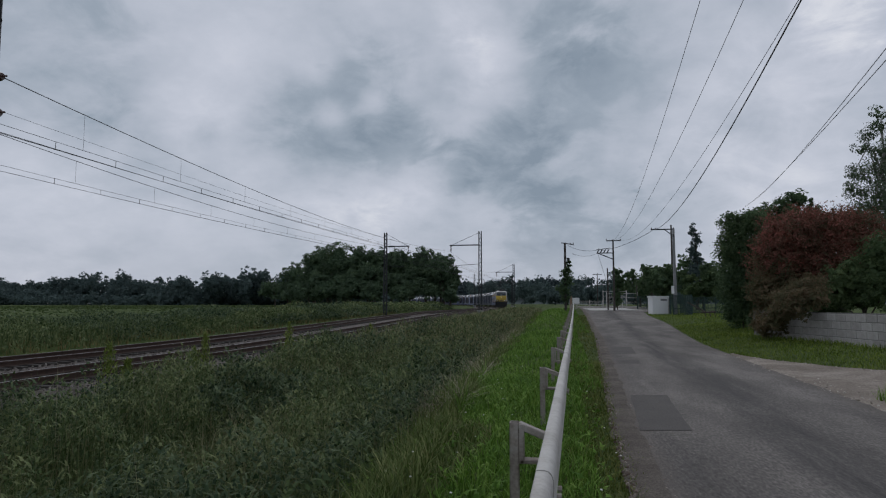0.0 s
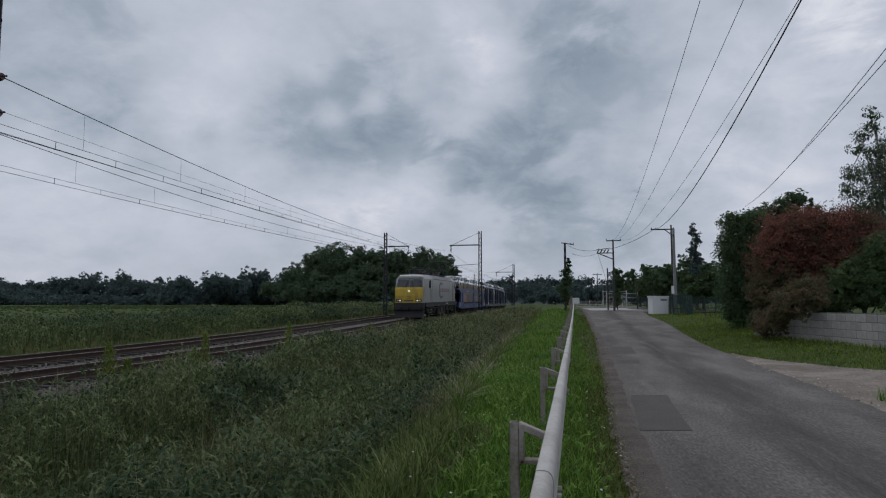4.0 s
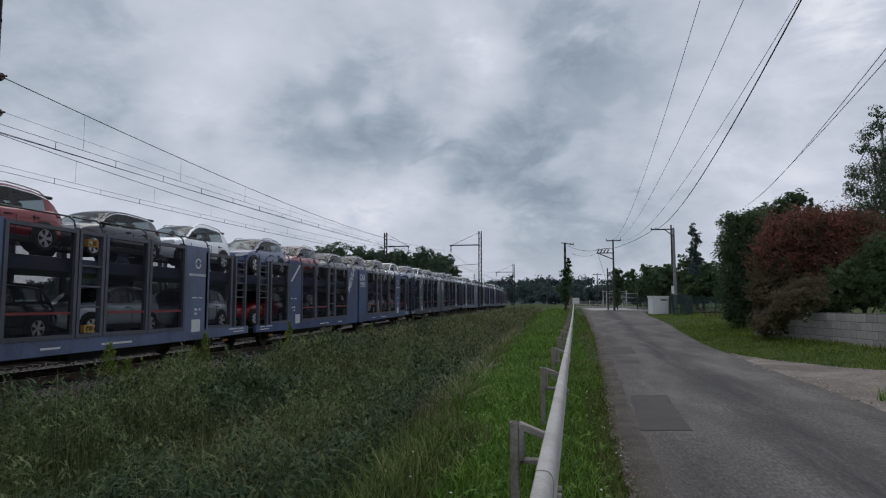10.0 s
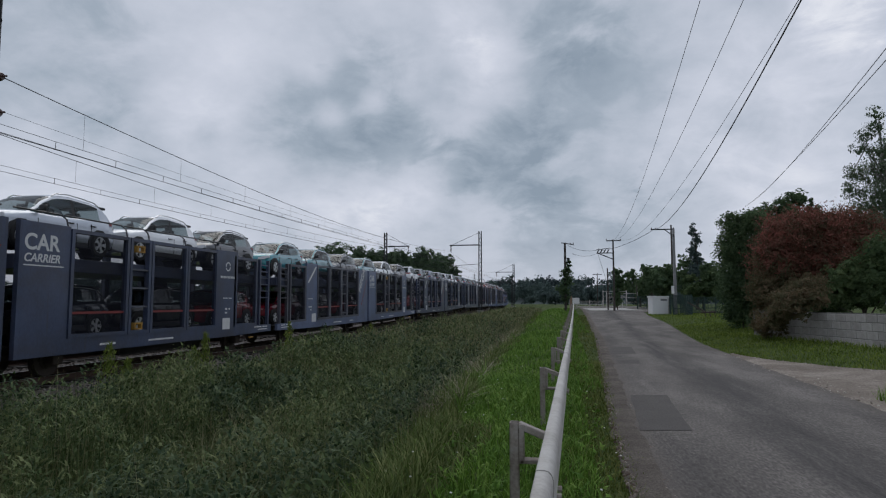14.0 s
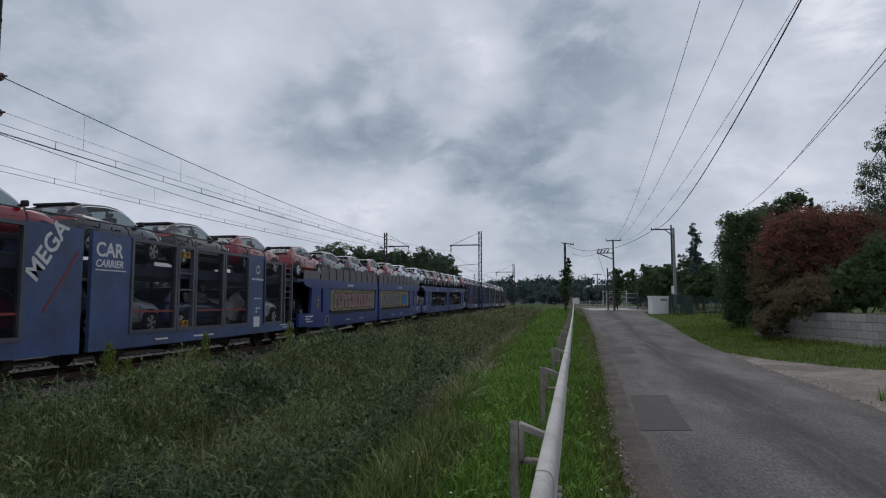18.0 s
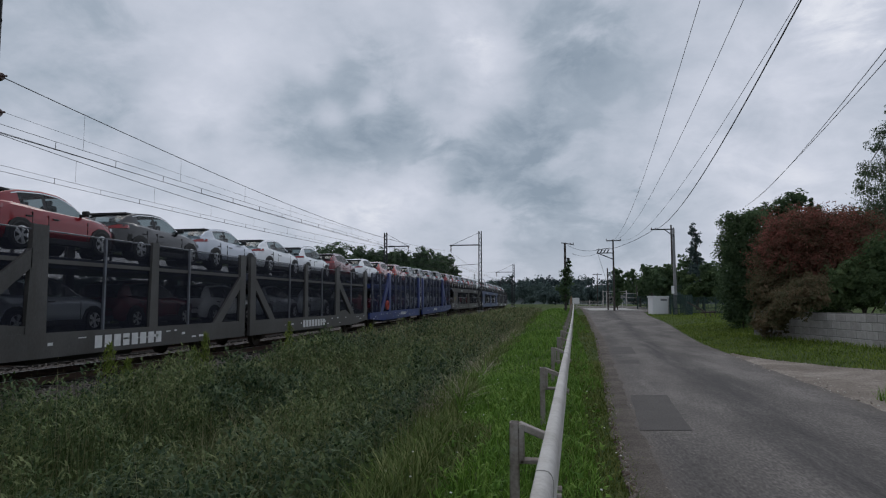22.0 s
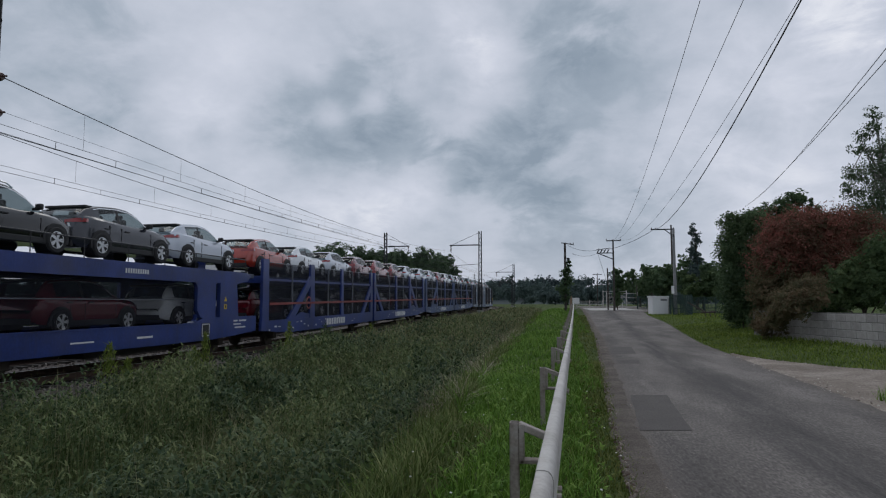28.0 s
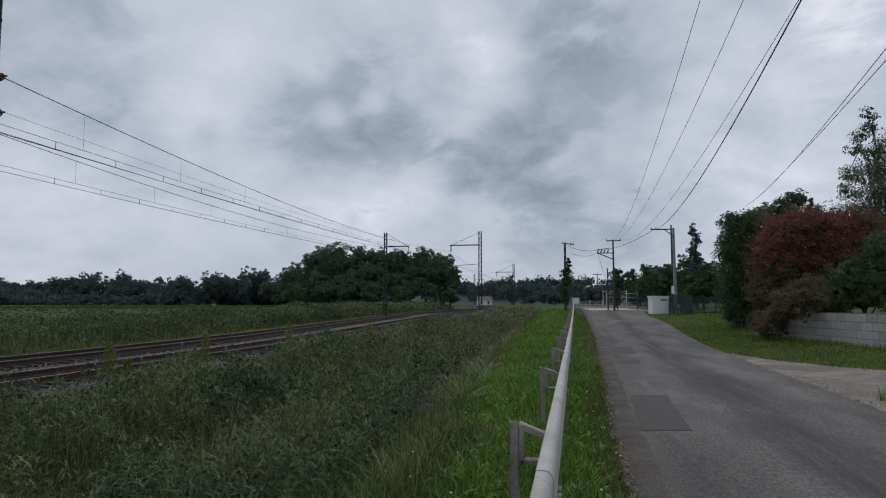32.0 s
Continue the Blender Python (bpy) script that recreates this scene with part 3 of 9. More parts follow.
catenary(NEAR_TRACK, [(-54, 9.4), (9.4, 76), (76, 131), (131, 190), (190, 250)], 7.49, 6.55, 5.93, 0.21, 15.71, 0.22)
catenary(FAR_TRACK, [(-50, 12), (12, 73.3), (73.3, 131), (131, 186), (186, 250)], 7.56, 6.71, 6.09, 0.20, 20.77, 0.05)
wire_run("feeder_wire", [(*along(s, FAR_TRACK)[:2], RAIL + rail_rise(s) + 8.1 - 0.25 * bell(s, 43, 20)) for s in range(4, 76, 4)], 0.006, "thin feeder wire high over the far track")


# ======== safety rail along the lane ========
def safety_rail():
    def line(y):
        return -0.115 + (y - 2.8) * 0.0195, y
    t = thing("safety_rail", None, "galvanised steel safety rail on posts along the lane", "safety rail")
    prof = [(0.030, 0.0), (0.062, 0.014), (0.080, 0.045), (0.086, 0.09), (0.080, 0.13), (0.080, 0.18), (0.086, 0.22), (0.084, 0.262), (0.070, 0.292), (0.046, 0.308), (0.020, 0.312)]
    # the beam seen from above: rolled top edge, waved face towards the lane
    outer = [(x, z) for x, z in prof]
    inner = [(x - 0.006 if i else x - 0.006, z) for i, (x, z) in enumerate(prof)]
    y = -8.6
    k = 0
    while y < 84:
        y1 = y + 4.3
        bm = bmesh.new()
        secs = []
        for yy in (y, (y + y1) / 2, y1):
            x, _ = line(yy)
            lift = land(x, yy) + 0.445 + (0.004 if k % 2 else 0.0) + 0.008 * math.sin(yy * 0.8)
            swell = 0.004 if k % 2 else 0.0
            secs.append([bm.verts.new((x - 0.015 + 0.72 * a + swell, yy, lift + b)) for a, b in outer] +
                        [bm.verts.new((x - 0.050 + 0.25 * (0.086 - a), yy, lift + b)) for a, b in reversed(inner)])
        n = len(secs[0])
        for s0, s1 in zip(secs, secs[1:]):
            for i in range(n):
                bm.faces.new((s0[i], s0[(i + 1) % n], s1[(i + 1) % n], s1[i]))
        bm.faces.new(list(reversed(secs[0])))
        bm.faces.new(secs[-1])
        bmesh.ops.recalc_face_normals(bm, faces=bm.faces[:])
        smooth(part("beam", bm, GALV, t, "pale weathered steel beam"), 50)
        for q in (0.06, 0.2):
            bm = bmesh.new()
            x, _ = line(y + q)
            add_rod(bm, (x + 0.062, y + q, land(x, y) + 0.62), (x + 0.085, y + q, land(x, y) + 0.62), 0.018, 8)
            part("bolt", bm, GALVOLD, t)
        k += 1
        y = y1 - 0.32
    y = -7.3
    while y < 84:
        x, _ = line(y)
        g = land(x - 0.3, y)
        bm = bmesh.new()
        # channel-shaped post, set back behind the beam
        px = x - 0.275
        add_box(bm, px - 0.032, px - 0.024, y - 0.045, y + 0.045, g - 0.3, g + 0.755, 0.003)
        add_box(bm, px - 0.032, px + 0.032, y - 0.045, y - 0.038, g - 0.3, g + 0.755, 0.003)
        add_box(bm, px - 0.032, px + 0.032, y + 0.038, y + 0.045, g - 0.3, g + 0.755, 0.003)
        post = part("post", bm, GALVOLD, t, "brown-stained steel post")
        bm = bmesh.new()
        add_beam(bm, (px + 0.03, y, g + 0.735), (x - 0.04, y, g + 0.655), 0.08, 0.05, 0, 0.006)
        add_box(bm, px + 0.04, x - 0.06, y - 0.045, y + 0.045, g + 0.47, g + 0.50, 0.006)
        add_box(bm, px + 0.035, px + 0.07, y - 0.045, y + 0.045, g + 0.47, g + 0.745, 0.004)
        part("spacer_bracket", bm, GALVOLD, t, "open bracket between post and beam")
        y += 4.0
    return t


safety_rail()


# ======== poles and cables at the lane's end ========
def pole(x, y, z, h, r, mtl, label, square=False, group="utility poles"):
    t = thing("utility_pole", pose(x, y, z), label, "utility pole", group)
    bm = bmesh.new()
    if square:
        a, b = r, r * 0.62
        v0 = [bm.verts.new((sx * a * 0.75, sy * a, -0.4)) for sx, sy in ((-1, -1), (1, -1), (1, 1), (-1, 1))]
        v1 = [bm.verts.new((sx * b * 0.75, sy * b, h)) for sx, sy in ((-1, -1), (1, -1), (1, 1), (-1, 1))]
        for i in range(4):
            bm.faces.new((v0[i], v0[(i + 1) % 4], v1[(i + 1) % 4], v1[i]))
        bm.faces.new(v1)
        bmesh.ops.bevel(bm, geom=bm.edges[:], offset=0.02, segments=1, affect="EDGES")
    else:
        add_tube(bm, [(0, 0, -0.4), (0, 0, h * 0.5), (0, 0, h)], r, 9, 0, [r, r * 0.85, r * 0.7])
    smooth(part("shaft", bm, mtl, t), 40)
    return t


def arm_of(t, a, b, w=0.09, mtl=None, name="crossarm"):
    bm = bmesh.new()
    add_beam(bm, a, b, w, w)
    return part(name, bm, mtl or STEELDARK, t)


def pin_of(t, p):
    bm = bmesh.new()
    add_rod(bm, p, (p[0], p[1], p[2] + 0.14), 0.05, 7, 0.03)
    return part("insulator", bm, INSUL, t)


P_CONC = pole(10.02, 60.5, 0.5, 7.95, 0.19, CONCRETE, "grey concrete pole with a bracket arm, beside the lane", True)
arm_of(P_CONC, (0.1, 0, 7.85), (-1.95, 0, 7.85), 0.1)
arm_of(P_CONC, (0, 0, 7.2), (-0.75, 0, 7.82), 0.07, None, "brace")
arm_of(P_CONC, (-0.05, 0, 7.25), (0.05, 0, 7.25), 0.25, None, "collar")
for px in (-1.9, -1.55, 0.0):
    pin_of(P_CONC, (px, 0, 7.89))
bm = bmesh.new()
add_box(bm, -0.35, -0.12, -0.3, -0.16, 2.0, 2.7, 0.02)
part("meter_box", bm, WHITE, P_CONC, "small pale box on the pole")

P_T = pole(5.58, 72.0, 0.75, 7.83, 0.12, WOODPOLE, "slim dark wooden pole with a T-shaped head")
arm_of(P_T, (-0.75, 0, 7.75), (0.85, 0, 7.75), 0.1)
arm_of(P_T, (0, 0, 5.7), (-1.55, 0, 6.35), 0.09, None, "brace")
arm_of(P_T, (0.1, 0, 6.4), (-1.75, 0, 6.4), 0.1)
bm = bmesh.new()
for k in range(4):
    add_rod(bm, (-1.7 + 0.34 * k, 0, 6.42), (-1.5 + 0.34 * k, 0, 6.9 - 0.05 * k), 0.07, 6)
add_beam(bm, (-1.8, 0, 6.75), (-0.3, 0, 6.95), 0.07, 0.07)
part("switch_gear", bm, STEELDARK, P_T, "line switch with insulators on a bracket")
for px in (-0.7, 0.0, 0.78):
    pin_of(P_T, (px, 0, 7.8))

P_IVY = pole(0.4, 74.0, 0.6, 7.95, 0.17, WOODPOLE, "dark wooden pole with ivy climbing up it")
arm_of(P_IVY, (-0.4, 0, 7.95), (1.0, 0, 7.7), 0.1)
bm = bmesh.new()
add_rod(bm, (0.35, 0, 5.6), (0.35, 0, 6.2), 0.16, 10)
part("transformer", bm, STEELDARK, P_IVY, "small grey pole transformer")
for px in (0.2, 0.6, 0.95):
    pin_of(P_IVY, (px, 0, 7.8))
P_S = pole(5.1, 74.5, 0.8, 4.8, 0.1, WOODPOLE, "short bare wooden pole")
P_FAR = pole(6.9, 130, 1.0, 6.6, 0.1, WOODPOLE, "distant wooden pole with a crossarm")
arm_of(P_FAR, (-0.9, 0, 6.4), (0.9, 0, 6.4), 0.12)
pole(9.3, 84, 0.9, 3.6, 0.08, WOODPOLE, "thin post beside the fence")
pole(14.3, 88, 1.0, 11.0, 0.14, WOODPOLE, "tall pole among the trees")


def cable(x0, x1, y1, z0, zm, ym, z1, r, label="slack dark overhead cable", start=-3.0, n=48):
    """Hangs as a parabola through heights z0 (14 m on), zm (ym on) and z1 (y1 on), x going from x0 to x1."""
    k = np.polyfit([14.0, ym, y1], [z0, zm, z1], 2)
    pts = []
    for i in range(n + 1):
        y = start + (y1 - start) * i / n
        pts.append((x0 + (x1 - x0) * (y - 14) / (y1 - 14), y, float(np.polyval(k, y))))
    wire_run("cable", pts, r, label, "cable")


cable(3.00, 4.85, 72, 8.05, 6.60, 33, 8.58, 0.0075)
cable(3.87, 5.60, 72, 8.00, 6.95, 36, 8.58, 0.0075)
cable(4.94, 6.38, 72, 7.90, 6.75, 36, 8.56, 0.0075)
cable(5.01, 8.22, 60.5, 7.93, 7.15, 28, 8.28, 0.018, "thick black twisted overhead cable")
cable(6.54, 18.2, 68, 6.76, 7.95, 33, 11.4, 0.009)
cable(6.53, 18.2, 68, 6.52, 7.95, 33, 11.3, 0.009)
for a, b, sag in (((8.25, 60.5, 8.3), (4.1, 72, 7.4), 0.35), ((4.1, 72, 7.2), (1.2, 74, 7.3), 0.35), ((3.9, 72, 7.5), (0.8, 74, 8.2), 0.3), ((3.9, 72, 7.2), (5.55, 74.4, 1.8), -0.1)):
    a, b = Vector(a), Vector(b)
    wire_run("cable", [a.lerp(b, i / 14) - Vector((0, 0, sag * 4 * (i / 14) * (1 - i / 14))) for i in range(15)], 0.02, "slack dark cable between poles", "cable")


# ======== block wall, cabinet, fence and gate ========
def block_wall():
    a, b = Vector((9.55, 17.6, 0)), Vector((8.00, 26.6, 0))
    d = b - a
    t = thing("garden_wall", Matrix.Translation(a) @ Matrix.Rotation(math.atan2(d.y, d.x), 4, "Z"),
              "low garden wall of bare grey concrete blocks", "wall", kind="structure")
    base = 0.04
    bm = bmesh.new()
    add_box(bm, 0, d.length, -0.085, 0.085, base - 0.4, base + 1.235)
    part("mortar", bm, MORTAR, t, "grey mortar core")
    meshes = []
    for v in range(4):
        bm = bmesh.new()
        add_box(bm, 0.006, 0.494, -0.1, 0.1, 0.006, 0.244, 0.008 + 0.002 * v)
        meshes.append(part("block", bm, BLOCK, t).data)
        t.children[-1].matrix_basis = Matrix.Translation((0.5 * v, 0, base))
    n = int(d.length / 0.5)
    for row in range(5):
        for i in range(n + (row % 2)):
            if row == 0 and i < 4:
                continue
            x = 0.5 * i - (0.25 if row % 2 else 0)
            if x < 0 or x + 0.5 > d.length:
                continue
            share("block", meshes[(i * 7 + row * 3) % 4], t, pose(x, random.uniform(-0.004, 0.004), base + 0.25 * row))
    return t


block_wall()


def cabinet():
    t = thing("utility_shed", pose(8.25, 62.0, land(8.9, 62) - 0.05, 0, 0, 8), "small white rendered utility cabinet with a flat roof, beside the lane", "utility shed")
    bm = bmesh.new()
    add_box(bm, 0, 1.5, 0, 1.6, 0, 1.62, 0.02)
    part("body", bm, WHITE, t)
    bm = bmesh.new()
    add_box(bm, -0.06, 1.56, -0.06, 1.66, 1.62, 1.74, 0.015)
    part("roof_slab", bm, WHITE, t)
    bm = bmesh.new()
    add_box(bm, 0.72, 1.3, -0.015, 0.0, 1.30, 1.48, 0.004)
    part("vent", bm, CONCRETE, t, "grey vent strip")
    for k in range(4):
        bm = bmesh.new()
        add_box(bm, 0.74, 1.28, -0.025, -0.015, 1.315 + k * 0.04, 1.33 + k * 0.04)
        part("slat", bm, CONCRETE, t)
    bm = bmesh.new()
    add_box(bm, 1.38, 1.47, -0.02, 0, 0.0, 1.62, 0.003)
    part("corner_post", bm, GALV, t)


cabinet()


def panel_fence(x0, y0, x1, y1, h, z, label, gapx=0.12, category="fence"):
    a, b = Vector((x0, y0, z)), Vector((x1, y1, z))
    d = b - a
    t = thing("mesh_fence", Matrix.Translation(a) @ Matrix.Rotation(math.atan2(d.y, d.x), 4, "Z"), label, category, "green fences")
    n = max(1, round(d.length / 1.25))
    for i in range(n + 1):
        bm = bmesh.new()
        x = d.length * i / n
        add_box(bm, x - 0.05, x + 0.05, -0.05, 0.05, -0.3, h + 0.06, 0.006)
        part("post", bm, GREENFENCE, t)
    for i in range(n):
        bm = bmesh.new()
        xa, xb = d.length * i / n + 0.05, d.length * (i + 1) / n - 0.05
        k = max(3, int((xb - xa) / gapx))
        for j in range(k + 1):
            x = xa + (xb - xa) * j / k
            add_box(bm, x - 0.012, x + 0.012, -0.006, 0.006, 0.05, h)
        for zz in (0.06, h * 0.33, h * 0.66, h - 0.02):
            add_box(bm, xa, xb, 0.007, 0.017, zz - 0.02, zz + 0.02)
        part("mesh_panel", bm, GREENFENCE, t)


panel_fence(9.55, 60.2, 9.8, 62.6, 1.75, land(9.5, 60), "dark green metal fence enclosure beside the pole", 0.06)
panel_fence(9.75, 60.2, 11.3, 60.0, 1.75, land(10.5, 60), "dark green metal fence enclosure beside the pole", 0.06)
panel_fence(11.3, 60.0, 11.9, 66.0, 1.75, land(11.3, 60), "dark green metal fence enclosure beside the pole", 0.08)
panel_fence(11.4, 66, 22.0, 70.0, 1.6, land(12, 66), "long dark green mesh fence in front of the hedge", 0.08)
panel_fence(8.9, 80, 14.5, 82.0, 1.6, land(9, 80), "dark green mesh fence behind the lane's end", 0.08)


def gate(x0, x1, y, h, label):
    t = thing("metal_gate", pose(x0, y, land((x0 + x1) / 2, y)), label, "gate", "pale gates")
    w = x1 - x0
    for x in (0, w / 2, w):
        bm = bmesh.new()
        add_rod(bm, (x, 0, -0.2), (x, 0, h + 0.1), 0.05, 8)
        part("post", bm, GALV, t)
    for k in range(4):
        bm = bmesh.new()
        z = 0.3 + (h - 0.35) * k / 3
        add_rod(bm, (0, 0, z), (w, 0, z), 0.032, 6)
        part("bar", bm, GALV, t)
    for k in range(1, int(w / 0.8)):
        bm = bmesh.new()
        add_rod(bm, (k * 0.8, 0, 0.3), (k * 0.8, 0, h - 0.05), 0.018, 5)
        part("upright", bm, GALV, t)


gate(1.9, 5.2, 86, 1.0, "pale galvanised gate across the lane's end")
gate(5.6, 9.4, 84.5, 2.0, "tall pale metal gate beside the crossing")
gate(5.5, 8.6, 90, 2.3, "pale metal railing behind the gate")

t = thing("notice_board", pose(1.15, 80, land(1.2, 80)), "white rectangular board on a brown post by the lane's end", "sign")
bm = bmesh.new()
add_box(bm, -0.25, 0.05, -0.08, 0.08, -0.3, 1.62, 0.01)
part("post", bm, mat("brown_post", ((0.2, 0.13, 0.09), (0.3, 0.21, 0.15)), 0.9, 4, 30, 0.2), t, "brown wooden post")
bm = bmesh.new()
add_box(bm, 0.08, 0.92, -0.03, 0.0, 0.72, 1.42, 0.01)
part("board", bm, WHITE, t, "white board")
bm = bmesh.new()
add_box(bm, 0.45, 0.53, 0.0, 0.06, -0.2, 1.3, 0.005)
part("leg", bm, GALV, t)

# an old harrow left in the grass by the fence
t = thing("old_harrow", pose(10.4, 52, land(10.4, 52)), "rusty old farm implement abandoned in the grass", "farm implement")
for nm, a, b in (("beam", (-0.9, 0, 1.15), (0.45, 0, 0.35)), ("frame", (0.1, -0.3, 0.35), (1.1, -0.3, 0.42)), ("frame", (0.1, 0.4, 0.35), (1.1, 0.4, 0.42)), ("crossbar", (0.3, -0.4, 0.45), (0.3, 0.5, 0.45)), ("crossbar", (1.0, -0.4, 0.45), (1.0, 0.5, 0.45))):
    bm = bmesh.new()
    add_beam(bm, a, b, 0.09, 0.09, 0, 0.01)
    part(nm, bm, OLDMETAL, t)
for x in (0.25, 0.6, 0.95):
    bm = bmesh.new()
    add_rod(bm, (x, -0.3, 0.4), (x + 0.1, -0.3, -0.05), 0.04, 5, 0.02)
    part("tine", bm, OLDMETAL, t)


# ======== trees and bushes ========
def leaf_cloud(rng, lobes, n, size, droop=0.0, flat=0.5, tuft=0.30, core=0.14):
    """n leaf blades in tufts over egg-shaped lobes (x, y, z, rx, ry, rz), larger shaded ones within; returns points and quads."""
    A = np.array(lobes, dtype=float)
    w = A[:, 3] * A[:, 4] + A[:, 4] * A[:, 5] + A[:, 3] * A[:, 5]
    m = max(len(lobes) * 9, n // 42)
    own = rng.choice(len(lobes), m, p=w / w.sum())
    d = rng.normal(size=(m, 3)) + np.array([0, 0, 0.25])
    d /= np.linalg.norm(d, axis=1)[:, None]
    mid = A[own, :3] + d * rng.uniform(0.60, 1.0, (m, 1)) * A[own, 3:6]
    rad = np.maximum(tuft * A[own, 3:6].mean(1) * rng.uniform(0.55, 1.3, m), size * 1.6)
    inner = int(n * core)
    k = n - inner
    q = rng.integers(0, m, k)
    o = rng.normal(size=(k, 3))
    o /= np.linalg.norm(o, axis=1)[:, None]
    c = mid[q] + o * (rad[q] * rng.uniform(0.15, 1.0, k) ** 0.5)[:, None] * np.array([1, 1, 0.72])
    nrm = o * 0.5 + d[q] * 0.4 + rng.normal(size=(k, 3)) * 0.65 + np.array([0, 0, flat])
    s = size * rng.uniform(0.55, 1.25, k)
    qi = rng.choice(len(lobes), inner, p=w / w.sum())
    oi = rng.normal(size=(inner, 3))
    oi /= np.linalg.norm(oi, axis=1)[:, None]
    c = np.concatenate([c, A[qi, :3] + oi * rng.uniform(0.2, 0.72, (inner, 1)) * A[qi, 3:6]])
    nrm = np.concatenate([nrm, oi + rng.normal(size=(inner, 3)) * 0.4])
    s = np.concatenate([s, np.minimum(size * 2.6, 0.34 * A[qi, 3:6].mean(1)) * rng.uniform(0.7, 1.2, inner)])
    nrm /= np.linalg.norm(nrm, axis=1)[:, None]
    u = np.cross(nrm, rng.normal(size=(n, 3)))
    u /= np.linalg.norm(u, axis=1)[:, None]
    v = np.cross(nrm, u)
    u[:, 2] -= droop
    s = s[:, None]
    V = np.stack([c - u * s, c - v * s * 0.52 + nrm * s * 0.12, c + u * s, c + v * s * 0.52 + nrm * s * 0.12], 1).reshape(-1, 3)
    return V, np.arange(4 * n).reshape(-1, 4)


def tree(x, y, z, h, trunk_r, lobes, n, size, leaf, bark, label, seed, category="tree", name="tree", trunk_top=0.75, droop=0.0, limbs=6, lean=0.0, tuft=0.30, core=0.14):
    rng = np.random.default_rng(seed)
    t = thing(name, pose(x, y, z), label, category)
    bm = bmesh.new()
    pts = [(lean * (i / 6) ** 2 + rng.uniform(-0.03, 0.03) * h * 0.3, rng.uniform(-0.03, 0.03) * h * 0.3, -0.3 + (h * trunk_top + 0.3) * i / 6) for i in range(7)]
    add_tube(bm, pts, trunk_r, 7, 0, [trunk_r * (1.15 - 0.95 * i / 6) for i in range(7)])
    smooth(part("trunk", bm, bark, t))
    for k in range(limbs):
        bm = bmesh.new()
        i = rng.integers(2, 6)
        p = Vector(pts[i])
        lb = lobes[k % len(lobes)]
        q = Vector((lb[0], lb[1], lb[2])) + Vector(rng.normal(size=3)) * 0.35 * lb[3]
        m = p.lerp(q, 0.5) + Vector((0, 0, 0.08 * h))
        add_tube(bm, [p, m, q], trunk_r * 0.3, 5, 0, [trunk_r * 0.42, trunk_r * 0.28, trunk_r * 0.1])
        part("limb", bm, bark, t)
    V, Q = leaf_cloud(rng, lobes, n, size, droop, 0.5, tuft, core)
    cr = mesh_of("crown", V.tolist(), Q.tolist(), leaf, t)
    return t


def lobes_round(rng, cx, cz, rx, rz, k, ry=None):
    """A full crown of k overlapping lobes."""
    out = [(cx, 0, cz, rx * 0.62, (ry or rx) * 0.62, rz * 0.66)]
    for i in range(k):
        a = rng.uniform(0, 6.28)
        e = rng.uniform(-0.75, 1.0)
        q = math.sqrt(max(0.05, 1 - e * e * 0.85))
        s = rng.uniform(0.30, 0.50)
        out.append((cx + math.cos(a) * q * rx * 0.66, math.sin(a) * q * (ry or rx) * 0.66, cz + e * rz * 0.66, rx * s, (ry or rx) * s, rz * s))
    return out


R = np.random.default_rng(11)
# the red-leaved bush over the wall, and the dark shrubs beside it
red = [(-0.54, -0.2, 4.05, 1.5, 1.35, 1.23), (0.76, -0.1, 4.09, 1.53, 1.37, 1.17), (2.03, 0.2, 3.95, 1.41, 1.27, 1.18), (-1.13, -0.3, 2.94, 1.25, 1.13, 1.22), (0.27, -0.4, 2.73, 1.52, 1.37, 1.24), (2.3, 0.1, 3.06, 1.02, 0.92, 0.79)]
redlow = [(-1.41, -0.6, 1.57, 1.03, 0.93, 1.09), (-0.43, -0.8, 1.6, 1.23, 1.11, 1.0), (0.44, -0.9, 1.68, 1.11, 1.0, 0.88), (-1.3, -0.3, 2.5, 1.1, 1.0, 0.8), (-2.33, -5.5, 1.02, 0.71, 0.55, 0.58), (-1.62, -5.4, 1.3, 0.63, 0.5, 0.4), (-2.6, -5.0, 0.75, 0.44, 0.4, 0.4), (-1.95, -3.6, 1.25, 0.75, 0.8, 0.6), (-2.07, -1.4, 0.65, 0.52, 0.47, 0.62), (-2.08, -1.4, 1.55, 0.65, 0.58, 0.78), (-1.5, -4.5, 1.7, 0.8, 0.8, 0.5), (-2.5, -3.0, 0.35, 0.6, 0.6, 0.55), (-2.35, -4.0, 0.5, 0.5, 0.6, 0.45)]
RED_BUSH = tree(10.0, 29.0, 0.45, 4.4, 0.12, red, 36000, 0.052, LEAF_RED, BARK, "dense bush with red young leaves over green, hanging over the wall", 21, "bush", "red_bush", 0.6, 0.15)
V, Q = leaf_cloud(np.random.default_rng(31), redlow, 24000, 0.052, 0.15)
mesh_of("lower_crown", V.tolist(), Q.tolist(), LEAF_BRONZE, RED_BUSH)["label"] = "bronze-green older leaves"
shrub = [(-0.71, 0.0, 4.88, 0.84, 0.76, 0.84), (-1.07, 0.0, 3.54, 0.72, 0.64, 1.12), (-0.48, 0.1, 3.81, 1.0, 0.9, 1.25), (-0.73, 0.0, 2.15, 1.06, 0.95, 1.25), (-0.91, -0.2, 0.77, 0.75, 0.67, 0.87), (0.11, 0.1, 5.06, 0.82, 0.73, 0.72), (0.1, 0.2, 3.0, 1.0, 0.9, 1.3), (-0.2, 0.0, 1.2, 0.9, 0.8, 0.9)]
